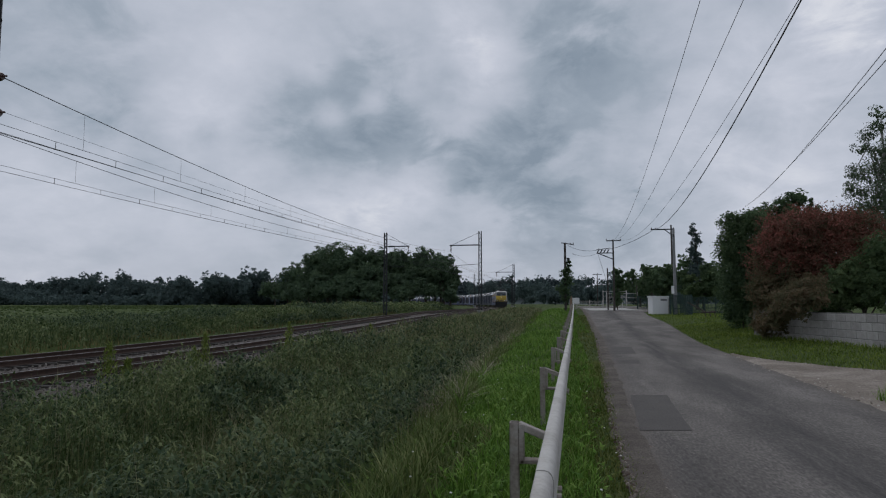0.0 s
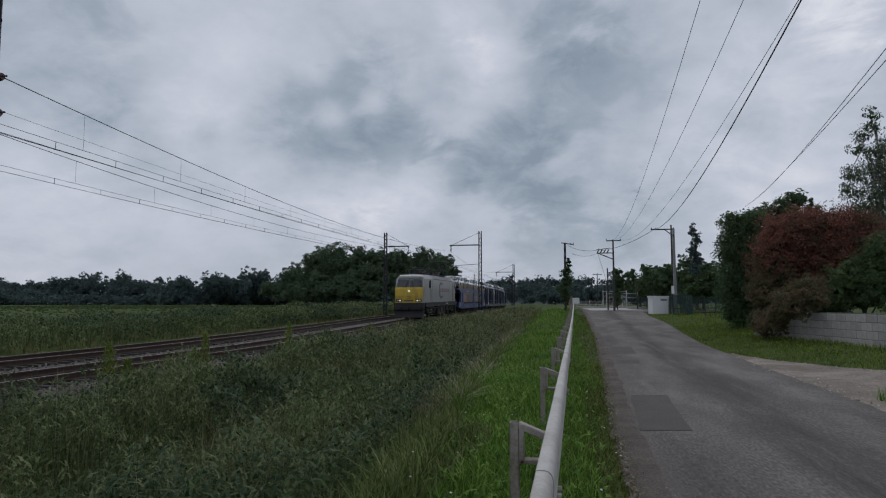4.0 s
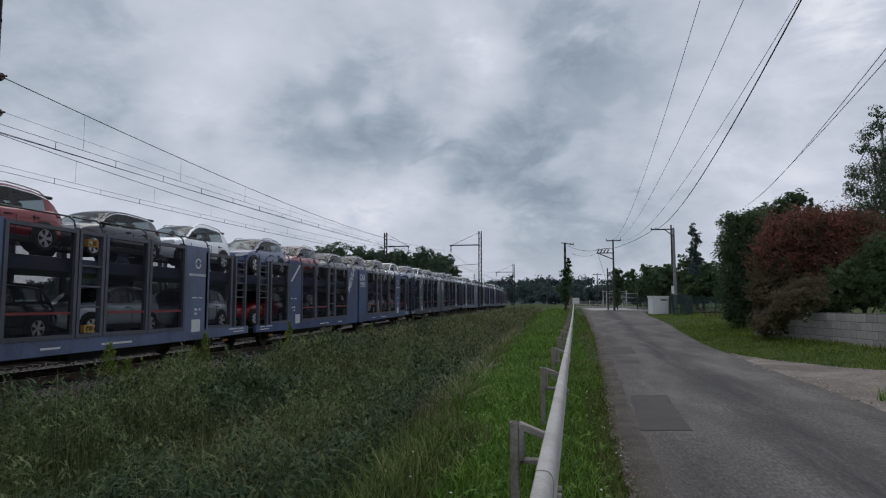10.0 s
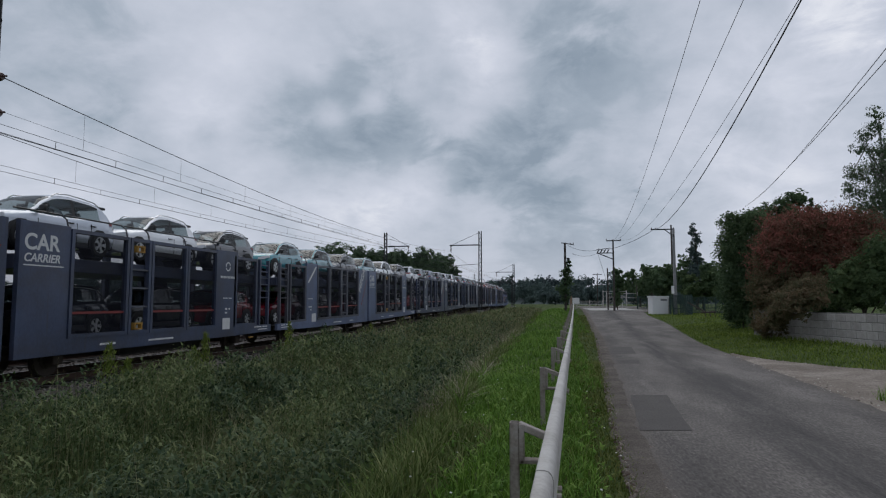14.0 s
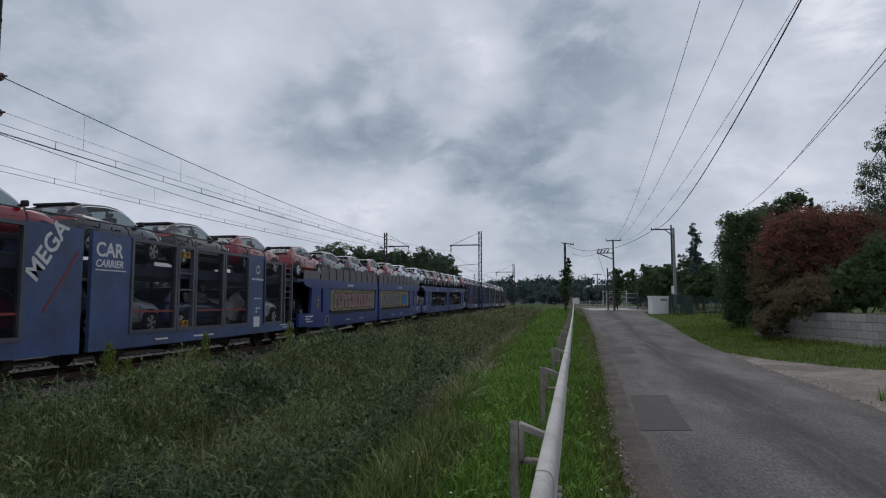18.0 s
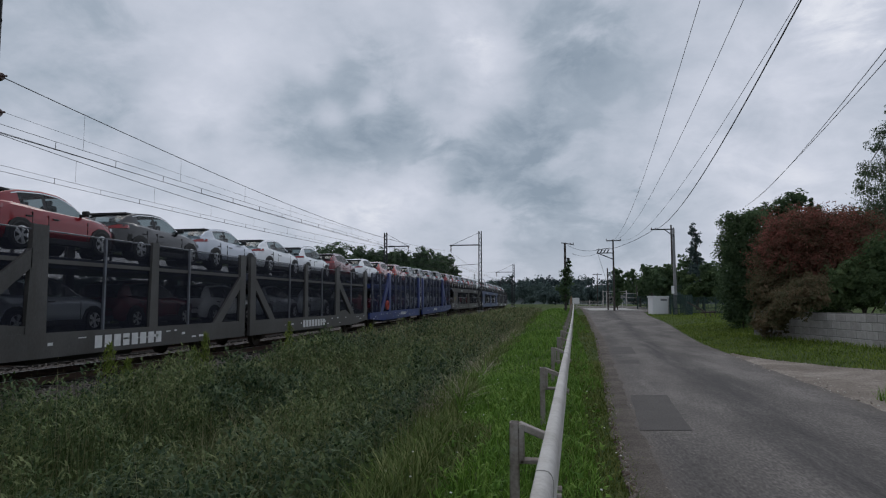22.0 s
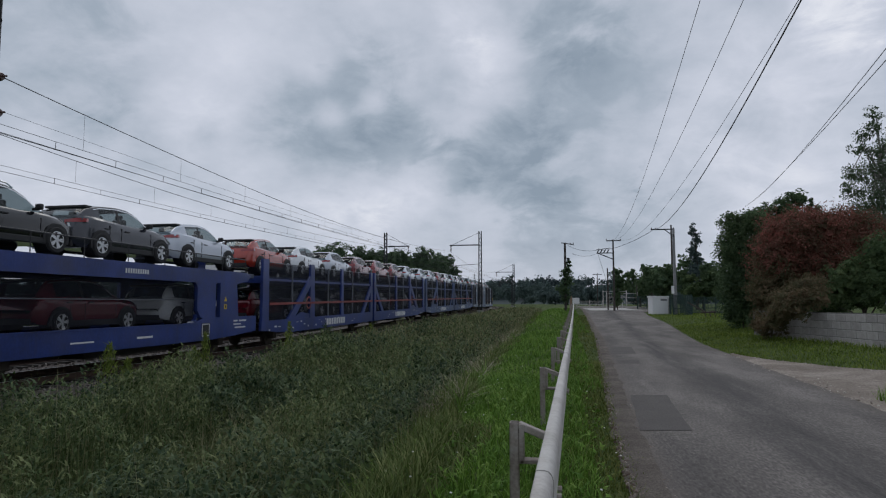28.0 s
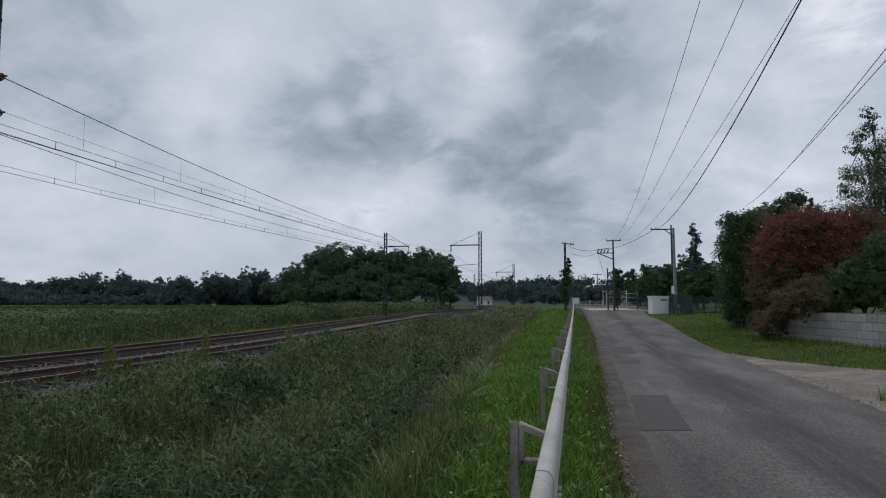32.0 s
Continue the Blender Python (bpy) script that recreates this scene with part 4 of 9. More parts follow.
tree(9.2, 33.5, 0.5, 6.0, 0.12, shrub, 22000, 0.062, LEAF_DARK, BARK, "dark green leafy shrub beside the red bush", 22, "bush", "shrub", 0.8, tuft=0.4)
tree(8.0, 28.6, 0.5, 1.2, 0.04, [(0, 0, 0.35, 0.45, 0.4, 0.4), (0.4, 0.1, 0.5, 0.4, 0.35, 0.4)], 1500, 0.06, LEAF_DARK, BARK, "low dark shrub at the foot of the wall", 23, "bush", "low_shrub", 0.5)
tree(8.6, 33.2, 0.5, 2.0, 0.05, [(0, 0, 0.6, 0.7, 0.7, 0.6), (-0.4, 0, 0.5, 0.5, 0.5, 0.5), (-0.1, 0, 1.3, 0.6, 0.6, 0.7)], 2400, 0.075, LEAF_DARK, BARK, "low dark shrub at the edge of the lawn", 29, "bush", "low_shrub", 0.5)
back = [(-0.22, 0.0, 6.55, 0.66, 0.6, 0.56), (-0.92, 0.0, 6.1, 0.78, 0.7, 0.7), (-1.91, 0.0, 5.65, 0.85, 0.79, 0.74), (0.56, 0.0, 5.79, 0.5, 0.5, 0.5), (-0.54, 0.0, 5.3, 1.23, 1.11, 0.82), (-1.4, 0.0, 4.5, 1.36, 1.22, 1.02), (0.6, 0.3, 4.6, 1.4, 1.2, 1.1), (0, 0.2, 3.0, 1.7, 1.4, 1.4)]
tree(12.4, 36.0, 0.5, 7.0, 0.14, back, 17000, 0.072, LEAF_DARK, BARK, "dark green garden tree behind the red bush", 24, tuft=0.36)
green = [(-0.48, 0.0, 1.88, 0.8, 0.72, 0.8), (0.37, 0.0, 2.08, 1.02, 0.91, 0.91), (0.05, 0.0, 1.36, 1.01, 0.91, 0.56), (-1.04, 0.0, 1.33, 0.75, 0.67, 0.5), (1.29, 0.0, 1.87, 1.16, 1.04, 1.16), (0.73, 0.0, 2.87, 0.92, 0.83, 0.82), (-0.9, 0.3, 1.0, 0.9, 0.7, 0.5)]
tree(10.8, 25.8, 0.5, 2.5, 0.08, green, 15000, 0.062, LEAF_MID, BARK, "green bush growing over the wall", 25, "bush", "green_bush", 0.6)
birch_lobes = [(-0.51, 0.0, 10.21, 0.36, 0.33, 0.63), (-0.63, 0.1, 9.33, 0.58, 0.57, 0.62), (-1.19, 0.0, 8.52, 0.5, 0.5, 0.42), (-0.32, -0.1, 8.2, 0.95, 0.9, 0.75), (-1.47, 0.2, 7.42, 0.5, 0.5, 0.4), (-0.62, 0.0, 7.12, 1.1, 1.07, 0.7), (-1.76, 0.0, 6.61, 0.6, 0.59, 0.44), (-0.63, -0.2, 6.1, 1.3, 1.25, 0.75), (-1.09, 0.0, 5.22, 1.1, 1.07, 0.66), (0.37, 0.0, 6.67, 1.2, 1.08, 1.3), (0.67, 0.1, 8.57, 0.87, 0.79, 1.15)]
BIRCH = tree(15.5, 33.5, 0.5, 10.3, 0.13, birch_lobes, 14000, 0.054, LEAF_BIRCH, BIRCHBARK, "airy birch with drooping grey-green leaves", 26, "tree", "birch_tree", 0.97, 0.45, 10, -0.45, 0.55, 0.03)
tree(18.5, 38.0, 0.5, 7.5, 0.2, lobes_round(R, 0, 5.0, 3.4, 3.2, 12), 9000, 0.12, LEAF_DARK, BARK, "dark green garden tree behind the wall", 27)
tree(15.6, 33.0, 0.5, 5.0, 0.15, lobes_round(R, 0, 3.0, 2.6, 2.3, 9), 9000, 0.09, LEAF_DARK, BARK, "dark green bush behind the wall", 28, "bush", "green_bush")

# garden hedge and trees beyond the lawn
for i, (x, y, h, rx, k, nn, lab) in enumerate(((10.8, 75, 5.4, 2.3, 10, 3000, "dark broad-leaved tree behind the fence"), (17.4, 72, 6.4, 3.0, 12, 4200, "dark broad-leaved tree behind the fence"), (12.2, 92, 6.6, 2.6, 10, 2600, "dark broad-leaved tree at the lane's end"),
                                               (22.5, 68, 8.6, 3.6, 13, 4500, "large dark tree behind the hedge"), (14.6, 71, 4.4, 2.4, 8, 2600, "rounded garden shrub behind the fence"), (18.8, 70, 5.6, 2.8, 9, 3000, "rounded garden shrub behind the fence"), (22.5, 58, 6.6, 3.0, 10, 3400, "green garden tree by the lawn"),
                                               (19.5, 60, 4.2, 2.4, 8, 2600, "rounded garden shrub on the lawn"), (12.0, 104, 6.2, 3.4, 10, 2600, "dark tree beyond the crossing"), (17.5, 98, 7.8, 3.6, 10, 2600, "dark tree beyond the crossing"))):
    tree(x, y, land(x, y), h, 0.16, lobes_round(R, 0, h * 0.56, rx, h * 0.44, k), int(nn * 1.5), 0.17 if y > 60 else 0.12, LEAF_DARK if i < 4 or i > 7 else LEAF_MID, BARK, lab, 40 + i)
spire = [(0.28 * math.sin(2.3 * z), 0.2 * math.cos(3.1 * z), 0.9 * z, 1.0 - 0.085 * abs(z - 3.8), 0.95 - 0.085 * abs(z - 3.8), 0.62) for z in np.arange(1.6, 10.6, 0.55)]
# the poplar takes the haze-tinted far leaf colour
tree(15.3, 78, 0.9, 10.2, 0.16, spire, 5200, 0.12, LEAF_FAR_HAZED, BARK, "tall slender dark poplar", 61, "tree", "poplar_tree", 0.95, tuft=0.5)
ivy = [(0, 0, 1.4, 0.5, 0.5, 0.9), (-0.2, 0, 2.7, 0.85, 0.7, 0.7), (0.25, 0, 3.5, 0.8, 0.7, 0.7), (0.0, 0, 4.5, 0.65, 0.5, 0.7), (0.3, 0, 5.5, 0.35, 0.35, 0.6), (0.1, 0, 6.2, 0.2, 0.2, 0.4)]
tree(0.4, 74.0, 0.6, 6.0, 0.05, ivy, 2200, 0.12, LEAF_DARK, BARK, "dark ivy wrapped round the wooden pole", 62, "ivy", "ivy", 0.8, tuft=0.5)
tree(6.25, 76.0, 0.7, 5.6, 0.06, [(0, 0, 1.6, 0.6, 0.6, 1.2), (0.1, 0, 3.2, 0.75, 0.7, 1.0), (0, 0, 4.5, 0.6, 0.6, 0.9)], 1500, 0.17, LEAF_DARK, BARK, "slim dark tree behind the pole", 63)


# the wood beyond the railway, tree by tree
def wood(rows, leaf, size, n, group, label, seed):
    for i, (x, y, h, rx) in enumerate(rows):
        r = np.random.default_rng(seed + i)
        t = tree(x, y, 0.9 if y > 60 else 0.3, h, 0.25, lobes_round(r, 0, h * 0.56, rx, h * 0.44, 13), n, size, leaf, BARK, label, seed + i, limbs=3, trunk_top=0.6)
        t["group"] = group


wood([(-60.5, 150, 13.5, 6.2), (-54.5, 146, 14.8, 6.0), (-48.5, 140, 15.0, 6.2), (-42.5, 137, 13.8, 5.6), (-37.5, 139, 14.0, 5.6), (-32.6, 136, 12.8, 5.2), (-28.4, 133, 12.4, 4.8), (-24.8, 131, 11.6, 4.2),
      (-58, 160, 14.5, 6.5), (-46, 152, 14.5, 6.5), (-36, 150, 13.6, 6.0), (-29, 146, 12.6, 5.2), (-52, 138, 9.5, 5.5), (-40, 131, 9.0, 5.0), (-33, 129, 8.6, 4.4), (-45.5, 134, 8.5, 5.0)],
     LEAF_WOOD, 0.25, 6000, "trees of the wood", "dark full-crowned tree of the wood beyond the line", 100)
wood([(-75.5, 170, 12.6, 3.6), (-66.0, 165, 15.0, 2.7), (-69.5, 172, 8.0, 4.6), (-83, 176, 8.0, 5.0)], LEAF_WOOD, 0.24, 2600, "trees of the wood", "loose-crowned tree at the edge of the wood", 140)
wood([(-23.6, 128, 10.4, 3.2), (-26.5, 124, 6.0, 2.8), (-31, 123, 5.4, 3.0), (-37, 124, 5.2, 3.2), (-43, 126, 5.6, 3.4), (-49, 129, 5.6, 3.6), (-56, 136, 6.0, 4.0), (-63, 146, 6.2, 4.4), (-70, 156, 5.8, 4.4), (-21.6, 124, 3.6, 2.0)],
     LEAF_WOOD, 0.24, 2400, "shrubs of the wood", "dark low shrub at the foot of the wood", 160)


# far belts of trees: too many to count; haze is in their leaf colour
def belt(name, spots, leaf, size, per, label, seed):
    rng = np.random.default_rng(seed)
    Vs, Qs, k = [], [], 0
    for x, y, z, h, rx in spots:
        lobes = [(x + l[0], y + l[1], z + l[2], l[3], l[4], l[5]) for l in lobes_round(rng, 0, h * 0.5, rx, h * 0.5, 8)]
        V, Q = leaf_cloud(rng, lobes, per, size)
        Vs.append(V)
        Qs.append(Q + k)
        k += len(V)
    ob = mesh_of(name, np.concatenate(Vs).tolist(), np.concatenate(Qs).tolist(), leaf)
    return tagged(ob, label, "trees", kind="stuff")


R2 = np.random.default_rng(5)
spots = []
for i in range(110):
    u = i / 109
    x = -360 + 275 * u + R2.uniform(-2, 2)
    y = 318 - 60 * u + R2.uniform(-14, 14)
    h = 14.2 + 2.2 * math.sin(u * 17) + R2.uniform(-2.0, 1.4) + (2.0 if 0.26 < u < 0.34 or 0.62 < u < 0.72 else 0)
    spots.append((x, y, 0.8, h, R2.uniform(5.6, 8.0)))
belt("far_tree_belt", spots, LEAF_FAR_HAZED, 0.62, 1000, "far dark belt of trees across the field", 71)
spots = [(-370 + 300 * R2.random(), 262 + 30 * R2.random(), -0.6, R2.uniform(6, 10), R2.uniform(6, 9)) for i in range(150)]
belt("far_hedge", spots, LEAF_FAR_HAZED, 0.75, 330, "far dark hedge at the foot of the tree belt", 72)
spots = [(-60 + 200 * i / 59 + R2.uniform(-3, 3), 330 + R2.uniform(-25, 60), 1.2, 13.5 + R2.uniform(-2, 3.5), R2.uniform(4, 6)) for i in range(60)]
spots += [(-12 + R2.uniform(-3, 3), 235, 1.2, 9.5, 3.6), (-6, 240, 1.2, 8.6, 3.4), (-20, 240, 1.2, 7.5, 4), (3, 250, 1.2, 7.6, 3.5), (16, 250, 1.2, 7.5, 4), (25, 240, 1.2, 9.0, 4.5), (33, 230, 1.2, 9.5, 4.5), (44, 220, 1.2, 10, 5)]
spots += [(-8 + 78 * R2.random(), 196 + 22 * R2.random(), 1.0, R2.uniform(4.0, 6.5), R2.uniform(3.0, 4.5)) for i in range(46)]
belt("middle_trees", spots, LEAF_FAR_HAZED, 0.55, 480, "dark trees beyond the crossing", 73)
spots = [(-150 + 420 * R2.random(), 690 + 120 * R2.random(), 0, R2.uniform(8, 13), R2.uniform(7, 12)) for i in range(190)]
spots = [(x, y, 1.0 + 22 * ease(640, 830, y) * ease(-420, -120, x) * (1 - ease(260, 520, x)), h, r) for x, y, z, h, r in spots if not (30 < x < 75 and y < 800)]
belt("hill_woods", spots, LEAF_HILL_HAZED, 2.2, 120, "distant wooded hill, tinted blue-green for haze", 74)
hx = steps((-420, 520, 47))
hy = steps((640, 1100, 10))


def hill_height(x, y):
    return 1.0 + 24 * ease(640, 830, y) * ease(-420, -120, x) * (1 - ease(260, 520, x)) * (0.86 + 0.3 * noise.noise((x * 0.006, y * 0.004, 2)))


# hill surface carries the same painted haze tint as its woods
hill = sheet("hill", hx, hy, hill_height, LEAF_HILL_HAZED)
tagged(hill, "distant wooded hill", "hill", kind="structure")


def house(x, y, z, w, d, h, turn, label):
    t = thing("house", pose(x, y, z, 0, 0, turn), label, "house", "distant houses")
    bm = bmesh.new()
    add_box(bm, -w / 2, w / 2, -d / 2, d / 2, 0, h)
    part("wall", bm, HOUSEWALL, t, "pale rendered wall")
    bm = bmesh.new()
    add_prism(bm, [(-d / 2 - 0.4, h), (d / 2 + 0.4, h), (0, h + d * 0.36)], -w / 2 - 0.3, w / 2 + 0.3)
    part("roof", bm, ROOFTILE, t, "brown tiled roof")
    for i in range(max(2, int(w / 3))):
        bm = bmesh.new()
        xx = -w / 2 + w * (i + 0.5) / max(2, int(w / 3))
        add_box(bm, xx - 0.5, xx + 0.5, -d / 2 - 0.02, -d / 2 + 0.05, h * 0.35, h * 0.75)
        part("window", bm, DARKPANE, t)


house(44, 775, hill_height(44, 775) - 1.2, 11, 8, 6, 10, "distant white house on the wooded hill")
house(60, 790, hill_height(60, 790) - 1.2, 9, 8, 6, -12, "distant white house on the wooded hill")
house(-36.0, 300, 0.7, 6.5, 5, 2.6, 14, "pale farm building beyond the bend of the line")


# ======== weeds, grass and lawn ========
def blades(rng, P, h, width, lean, segs=2):
    """Curved blades: P roots (n, 3); h, width, lean per blade. Each has its own small skin."""
    n = len(P)
    a = rng.uniform(0, 2 * math.pi, n)
    d = np.stack([np.cos(a), np.sin(a), np.zeros(n)], 1)
    side = np.stack([-np.sin(a + rng.uniform(-0.8, 0.8, n)), np.cos(a), np.zeros(n)], 1)
    rows = []
    for k in range(segs + 1):
        u = k / segs
        c = P + d * (lean * h * u * u)[:, None] + np.array([0, 0, 1.0]) * (h * u * (1 - 0.25 * lean * u))[:, None]
        w = width * (1 - u) ** 0.7 if k < segs else 0 * width
        rows.append((c, w))
    V, Q = [], []
    per = 2 * segs + 1
    base = np.arange(n) * per
    arr = np.zeros((n, per, 3))
    for k, (c, w) in enumerate(rows):
        if k < segs:
            arr[:, 2 * k] = c - side * w[:, None]
            arr[:, 2 * k + 1] = c + side * w[:, None]
        else:
            arr[:, 2 * k] = c
    faces = []
    for k in range(segs - 1):
        faces += np.stack([base + 2 * k, base + 2 * k + 1, base + 2 * k + 3, base + 2 * k + 2], 1).tolist()
    faces += np.stack([base + 2 * segs - 2, base + 2 * segs - 1, base + 2 * segs], 1).tolist()
    return arr.reshape(-1, 3), faces


def stuff_of(name, chunks, material, label, category):
    V, Fs, k = [], [], 0
    for v, f in chunks:
        V.append(v)
        Fs += [[i + k for i in q] for q in f]
        k += len(v)
    return tagged(mesh_of(name, np.concatenate(V).tolist(), Fs, material), label, category, kind="stuff")


def roots(rng, n, xr, yr, power=1.0, keep=None):
    x = rng.uniform(*xr, n)
    y = yr[0] + (yr[1] - yr[0]) * rng.random(n) ** power
    if keep is not None:
        m = keep(x, y)
        x, y = x[m], y[m]
    z = np.array([land(a, b) for a, b in zip(x, y)])
    return np.stack([x, y, z], 1)


def seen(x, y):
    return x > -1.12 * y - 1.2


WEED_EDGE = ((0, 9, 13, 15, 18, 25, 40, 120), (7.4, 7.8, 8.3, 8.7, 9.2, 9.5, 9.3, 8.6))


def ditch_line(y):
    """Where the dark weeds of the ditch meet the bright verge."""
    return -np.interp(y, (0, 5, 8.5, 12.7, 18, 30, 45, 120), (1.55, 1.75, 2.0, 2.3, 2.6, 3.1, 3.3, 3.3))


def tall_weeds(seed):
    """Leafy stems, nettle-high, in uneven drifts between ditch and track."""
    rng = np.random.default_rng(seed)
    stems, leaves, dry, dark = [], [], [], []
    for (y0, y1, n, size, nl) in ((2.2, 12, 5400, 0.036, 15), (9, 24, 5900, 0.052, 10), (22, 48, 5200, 0.075, 8), (46, 110, 5200, 0.12, 5)):
        P = roots(rng, n, (-9.8, -1.8), (y0, y1), 1.0, lambda x, y: seen(x, y) & (x < ditch_line(y) - 0.12) & (x > -np.interp(y, WEED_EDGE[0], WEED_EDGE[1])))
        drift = np.array([noise.noise((p[0] * 0.55, p[1] * 0.4, 0.0)) for p in P])
        clump = np.array([noise.noise((p[0] * 1.7 + 9, p[1] * 1.3, 3.0)) for p in P])
        h = (0.62 + 0.55 * drift + 0.55 * clump + rng.uniform(-0.12, 0.14, len(P))) * np.where(P[:, 0] > ditch_line(P[:, 1]) - 0.9, 0.85, np.interp(P[:, 0] + np.interp(P[:, 1], WEED_EDGE[0], WEED_EDGE[1]), [0.0, 0.5, 1.3], [0.62, 0.95, 1.12]))
        h = np.clip(h * np.interp(P[:, 1], [35, 70], [1.0, 0.62]), 0.18, 1.3)
        patch = (np.array([noise.noise((p[0] * 0.5 + 3, p[1] * 0.3, 21.0)) for p in P]) > 0.06) | (P[:, 0] > ditch_line(P[:, 1]) - 0.5 + rng.normal(size=len(P)) * 0.25)
        stems.append(blades(rng, P, h, np.full(len(P), 0.006 + size * 0.03), rng.uniform(0, 0.3, len(P)), 2))
        for k in range(nl):
            u = rng.uniform(0.02, 1.0, len(P)) ** 0.6
            Q = P.copy()
            Q[:, 2] += h * u
            Q[:, :2] += rng.normal(size=(len(P), 2)) * 0.085 * (1.3 - u)[:, None]
            if y0 >= 22 and k % 3 == 0:
                dry.append(blades(rng, Q, size * rng.uniform(1.5, 3.5, len(Q)), size * rng.uniform(0.12, 0.28, len(Q)), rng.uniform(0.2, 1.2, len(Q)), 2))
                continue
            if k % 4 and y0 < 40:
                S = Q[patch]
                dark.append(blades(rng, S, size * rng.uniform(1.0, 2.8, len(S)), size * rng.uniform(0.3, 0.66, len(S)), rng.uniform(0.7, 2.0, len(S)), 2))
                Q = Q[~patch]
            n_ = len(Q)
            leaves.append(blades(rng, Q, size * rng.uniform(0.8, 2.6, n_), size * rng.uniform(0.18, 0.46, n_), rng.uniform(0.6, 2.2, n_), 2))
        # grass heads standing out of the drift
        m = rng.random(len(P)) < 0.45
        D = P[m]
        dry.append(blades(rng, D, h[m] * rng.uniform(1.0, 1.28, m.sum()), np.full(m.sum(), 0.004 + size * 0.025), rng.uniform(0.1, 0.5, m.sum()), 3))
    stuff_of("nettle_patches", dark, WEED_DARK, "dark nettle patches among the weeds", "weeds")
    stuff_of("weed_stems", stems + leaves, WEED, "dense dark green weeds and nettles between ditch and track", "weeds")
    return dry


dry_heads = tall_weeds(301)
rg = np.random.default_rng(302)
HEADS = leaf_mat("grass_head", (0.11, 0.12, 0.055), (0.19, 0.19, 0.095), (0.31, 0.29, 0.17), 0.25)
stuff_of("grass_heads", dry_heads, HEADS, "seeding grass standing above the weeds", "grass")
# clumps of pale reed grass among the weeds
REED = leaf_mat("reed_grass", (0.085, 0.100, 0.042), (0.150, 0.160, 0.075), (0.260, 0.250, 0.140), 0.25)
RG = np.concatenate([roots(rg, 9000, (-9.2, -3.2), (3, 26), 1.1, seen), roots(rg, 15000, (-9.4, -3.0), (22, 100), 1.0)])
k = np.array([noise.noise((p[0] * 0.8, p[1] * 0.35, 15.0)) for p in RG])
ok = (k > np.where(RG[:, 1] > 22, -0.12, 0.04)) & (RG[:, 0] > -np.interp(RG[:, 1], WEED_EDGE[0], WEED_EDGE[1]))
RG, k = RG[ok], k[ok]
low = np.interp(RG[:, 0], [-9.4, -8.4, -7.2], [0.45, 0.6, 1.0])
stuff_of("reed_grass", [blades(rg, RG, (0.62 + 0.8 * k) * low * np.interp(RG[:, 1], [35, 70], [1.0, 0.65]) * rg.uniform(0.7, 1.25, len(RG)), 0.005 + 0.00028 * RG[:, 1], rg.uniform(0.1, 0.8, len(RG)), 3)], REED, "clumps of pale grass among the weeds", "grass")
# dark leafy undergrowth deep in the ditch
UG = roots(rg, 7000, (-4.6, -1.8), (3, 45), 1.2, lambda x, y: seen(x, y) & (x < ditch_line(y)))
UG[:, 2] += rg.uniform(0.0, 0.55, len(UG)) * np.array([0.6 + 0.9 * abs(noise.noise((p[0] * 1.2, p[1] * 0.9, 12.0))) for p in UG])
stuff_of("ditch_leaves", [blades(rg, UG, rg.uniform(0.06, 0.16, len(UG)), rg.uniform(0.015, 0.04, len(UG)), rg.uniform(0.6, 1.6, len(UG)), 2)], LEAF_MID, "dark leafy undergrowth in the ditch", "weeds")
# the ditch side: dry bleached stems
D1 = roots(rg, 15000, (-3.8, -1.4), (7.5, 45), 1.2, lambda x, y: abs(x - ditch_line(y) + 0.1) < 0.7)
m = np.array([noise.noise((p[0] * 1.0, p[1] * 0.45, 4.0)) for p in D1]) > 0.12
D1 = D1[m]
stuff_of("dry_grass", [blades(rg, D1, rg.uniform(0.3, 0.8, len(D1)), 0.004 + 0.0002 * D1[:, 1], rg.uniform(0.6, 2.0, len(D1)), 3)], DRY, "bleached dry grass along the ditch", "grass")
# the bright strip between ditch and safety rail
ROUGH = leaf_mat("rough_grass", (0.058, 0.088, 0.022), (0.108, 0.155, 0.042), (0.220, 0.235, 0.095))
G1 = np.concatenate([roots(rg, 17000, (-2.2, 0.30), (2.2, 14), 1.2), roots(rg, 10000, (-2.7, 0.7), (12, 36), 1.0), roots(rg, 7000, (-3.2, 1.4), (34, 84), 1.0)])
keep = np.array([p[0] < edge(ROAD_L, p[1]) - 0.22 - 0.25 * abs(noise.noise((p[0] * 2, p[1], 1.0))) for p in G1])
G1 = G1[keep & (G1[:, 0] > ditch_line(G1[:, 1]) + 0.05)]
tall = np.array([0.95 if p[0] < ditch_line(p[1]) + 0.6 else 0.36 for p in G1]) * (1 + 0.5 * np.array([noise.noise((p[0], p[1] * 0.6, 2.0)) for p in G1]))
bright = np.array([p[0] > ditch_line(p[1]) + 0.85 + 0.9 * noise.noise((p[0] * 0.9, p[1] * 0.35, 6.0)) for p in G1])
for nm, sel, mt, lab in (("verge_grass", bright, GRASS, "bright green grass beside the safety rail"), ("rough_grass", ~bright, ROUGH, "rough darker grass on the ditch side")):
    q, th = G1[sel], tall[sel]
    stuff_of(nm, [blades(rg, q, 0.40 * th * rg.uniform(0.5, 1.5, len(q)) + 0.03, 0.006 + 0.00030 * q[:, 1], rg.uniform(0.2, 1.1, len(q)), 2)], mt, lab, "grass")
V1 = np.concatenate([roots(rg, 15000, (-0.1, 1.0), (2.6, 18), 1.1), roots(rg, 9000, (0.1, 2.0), (16, 60), 1.0)])
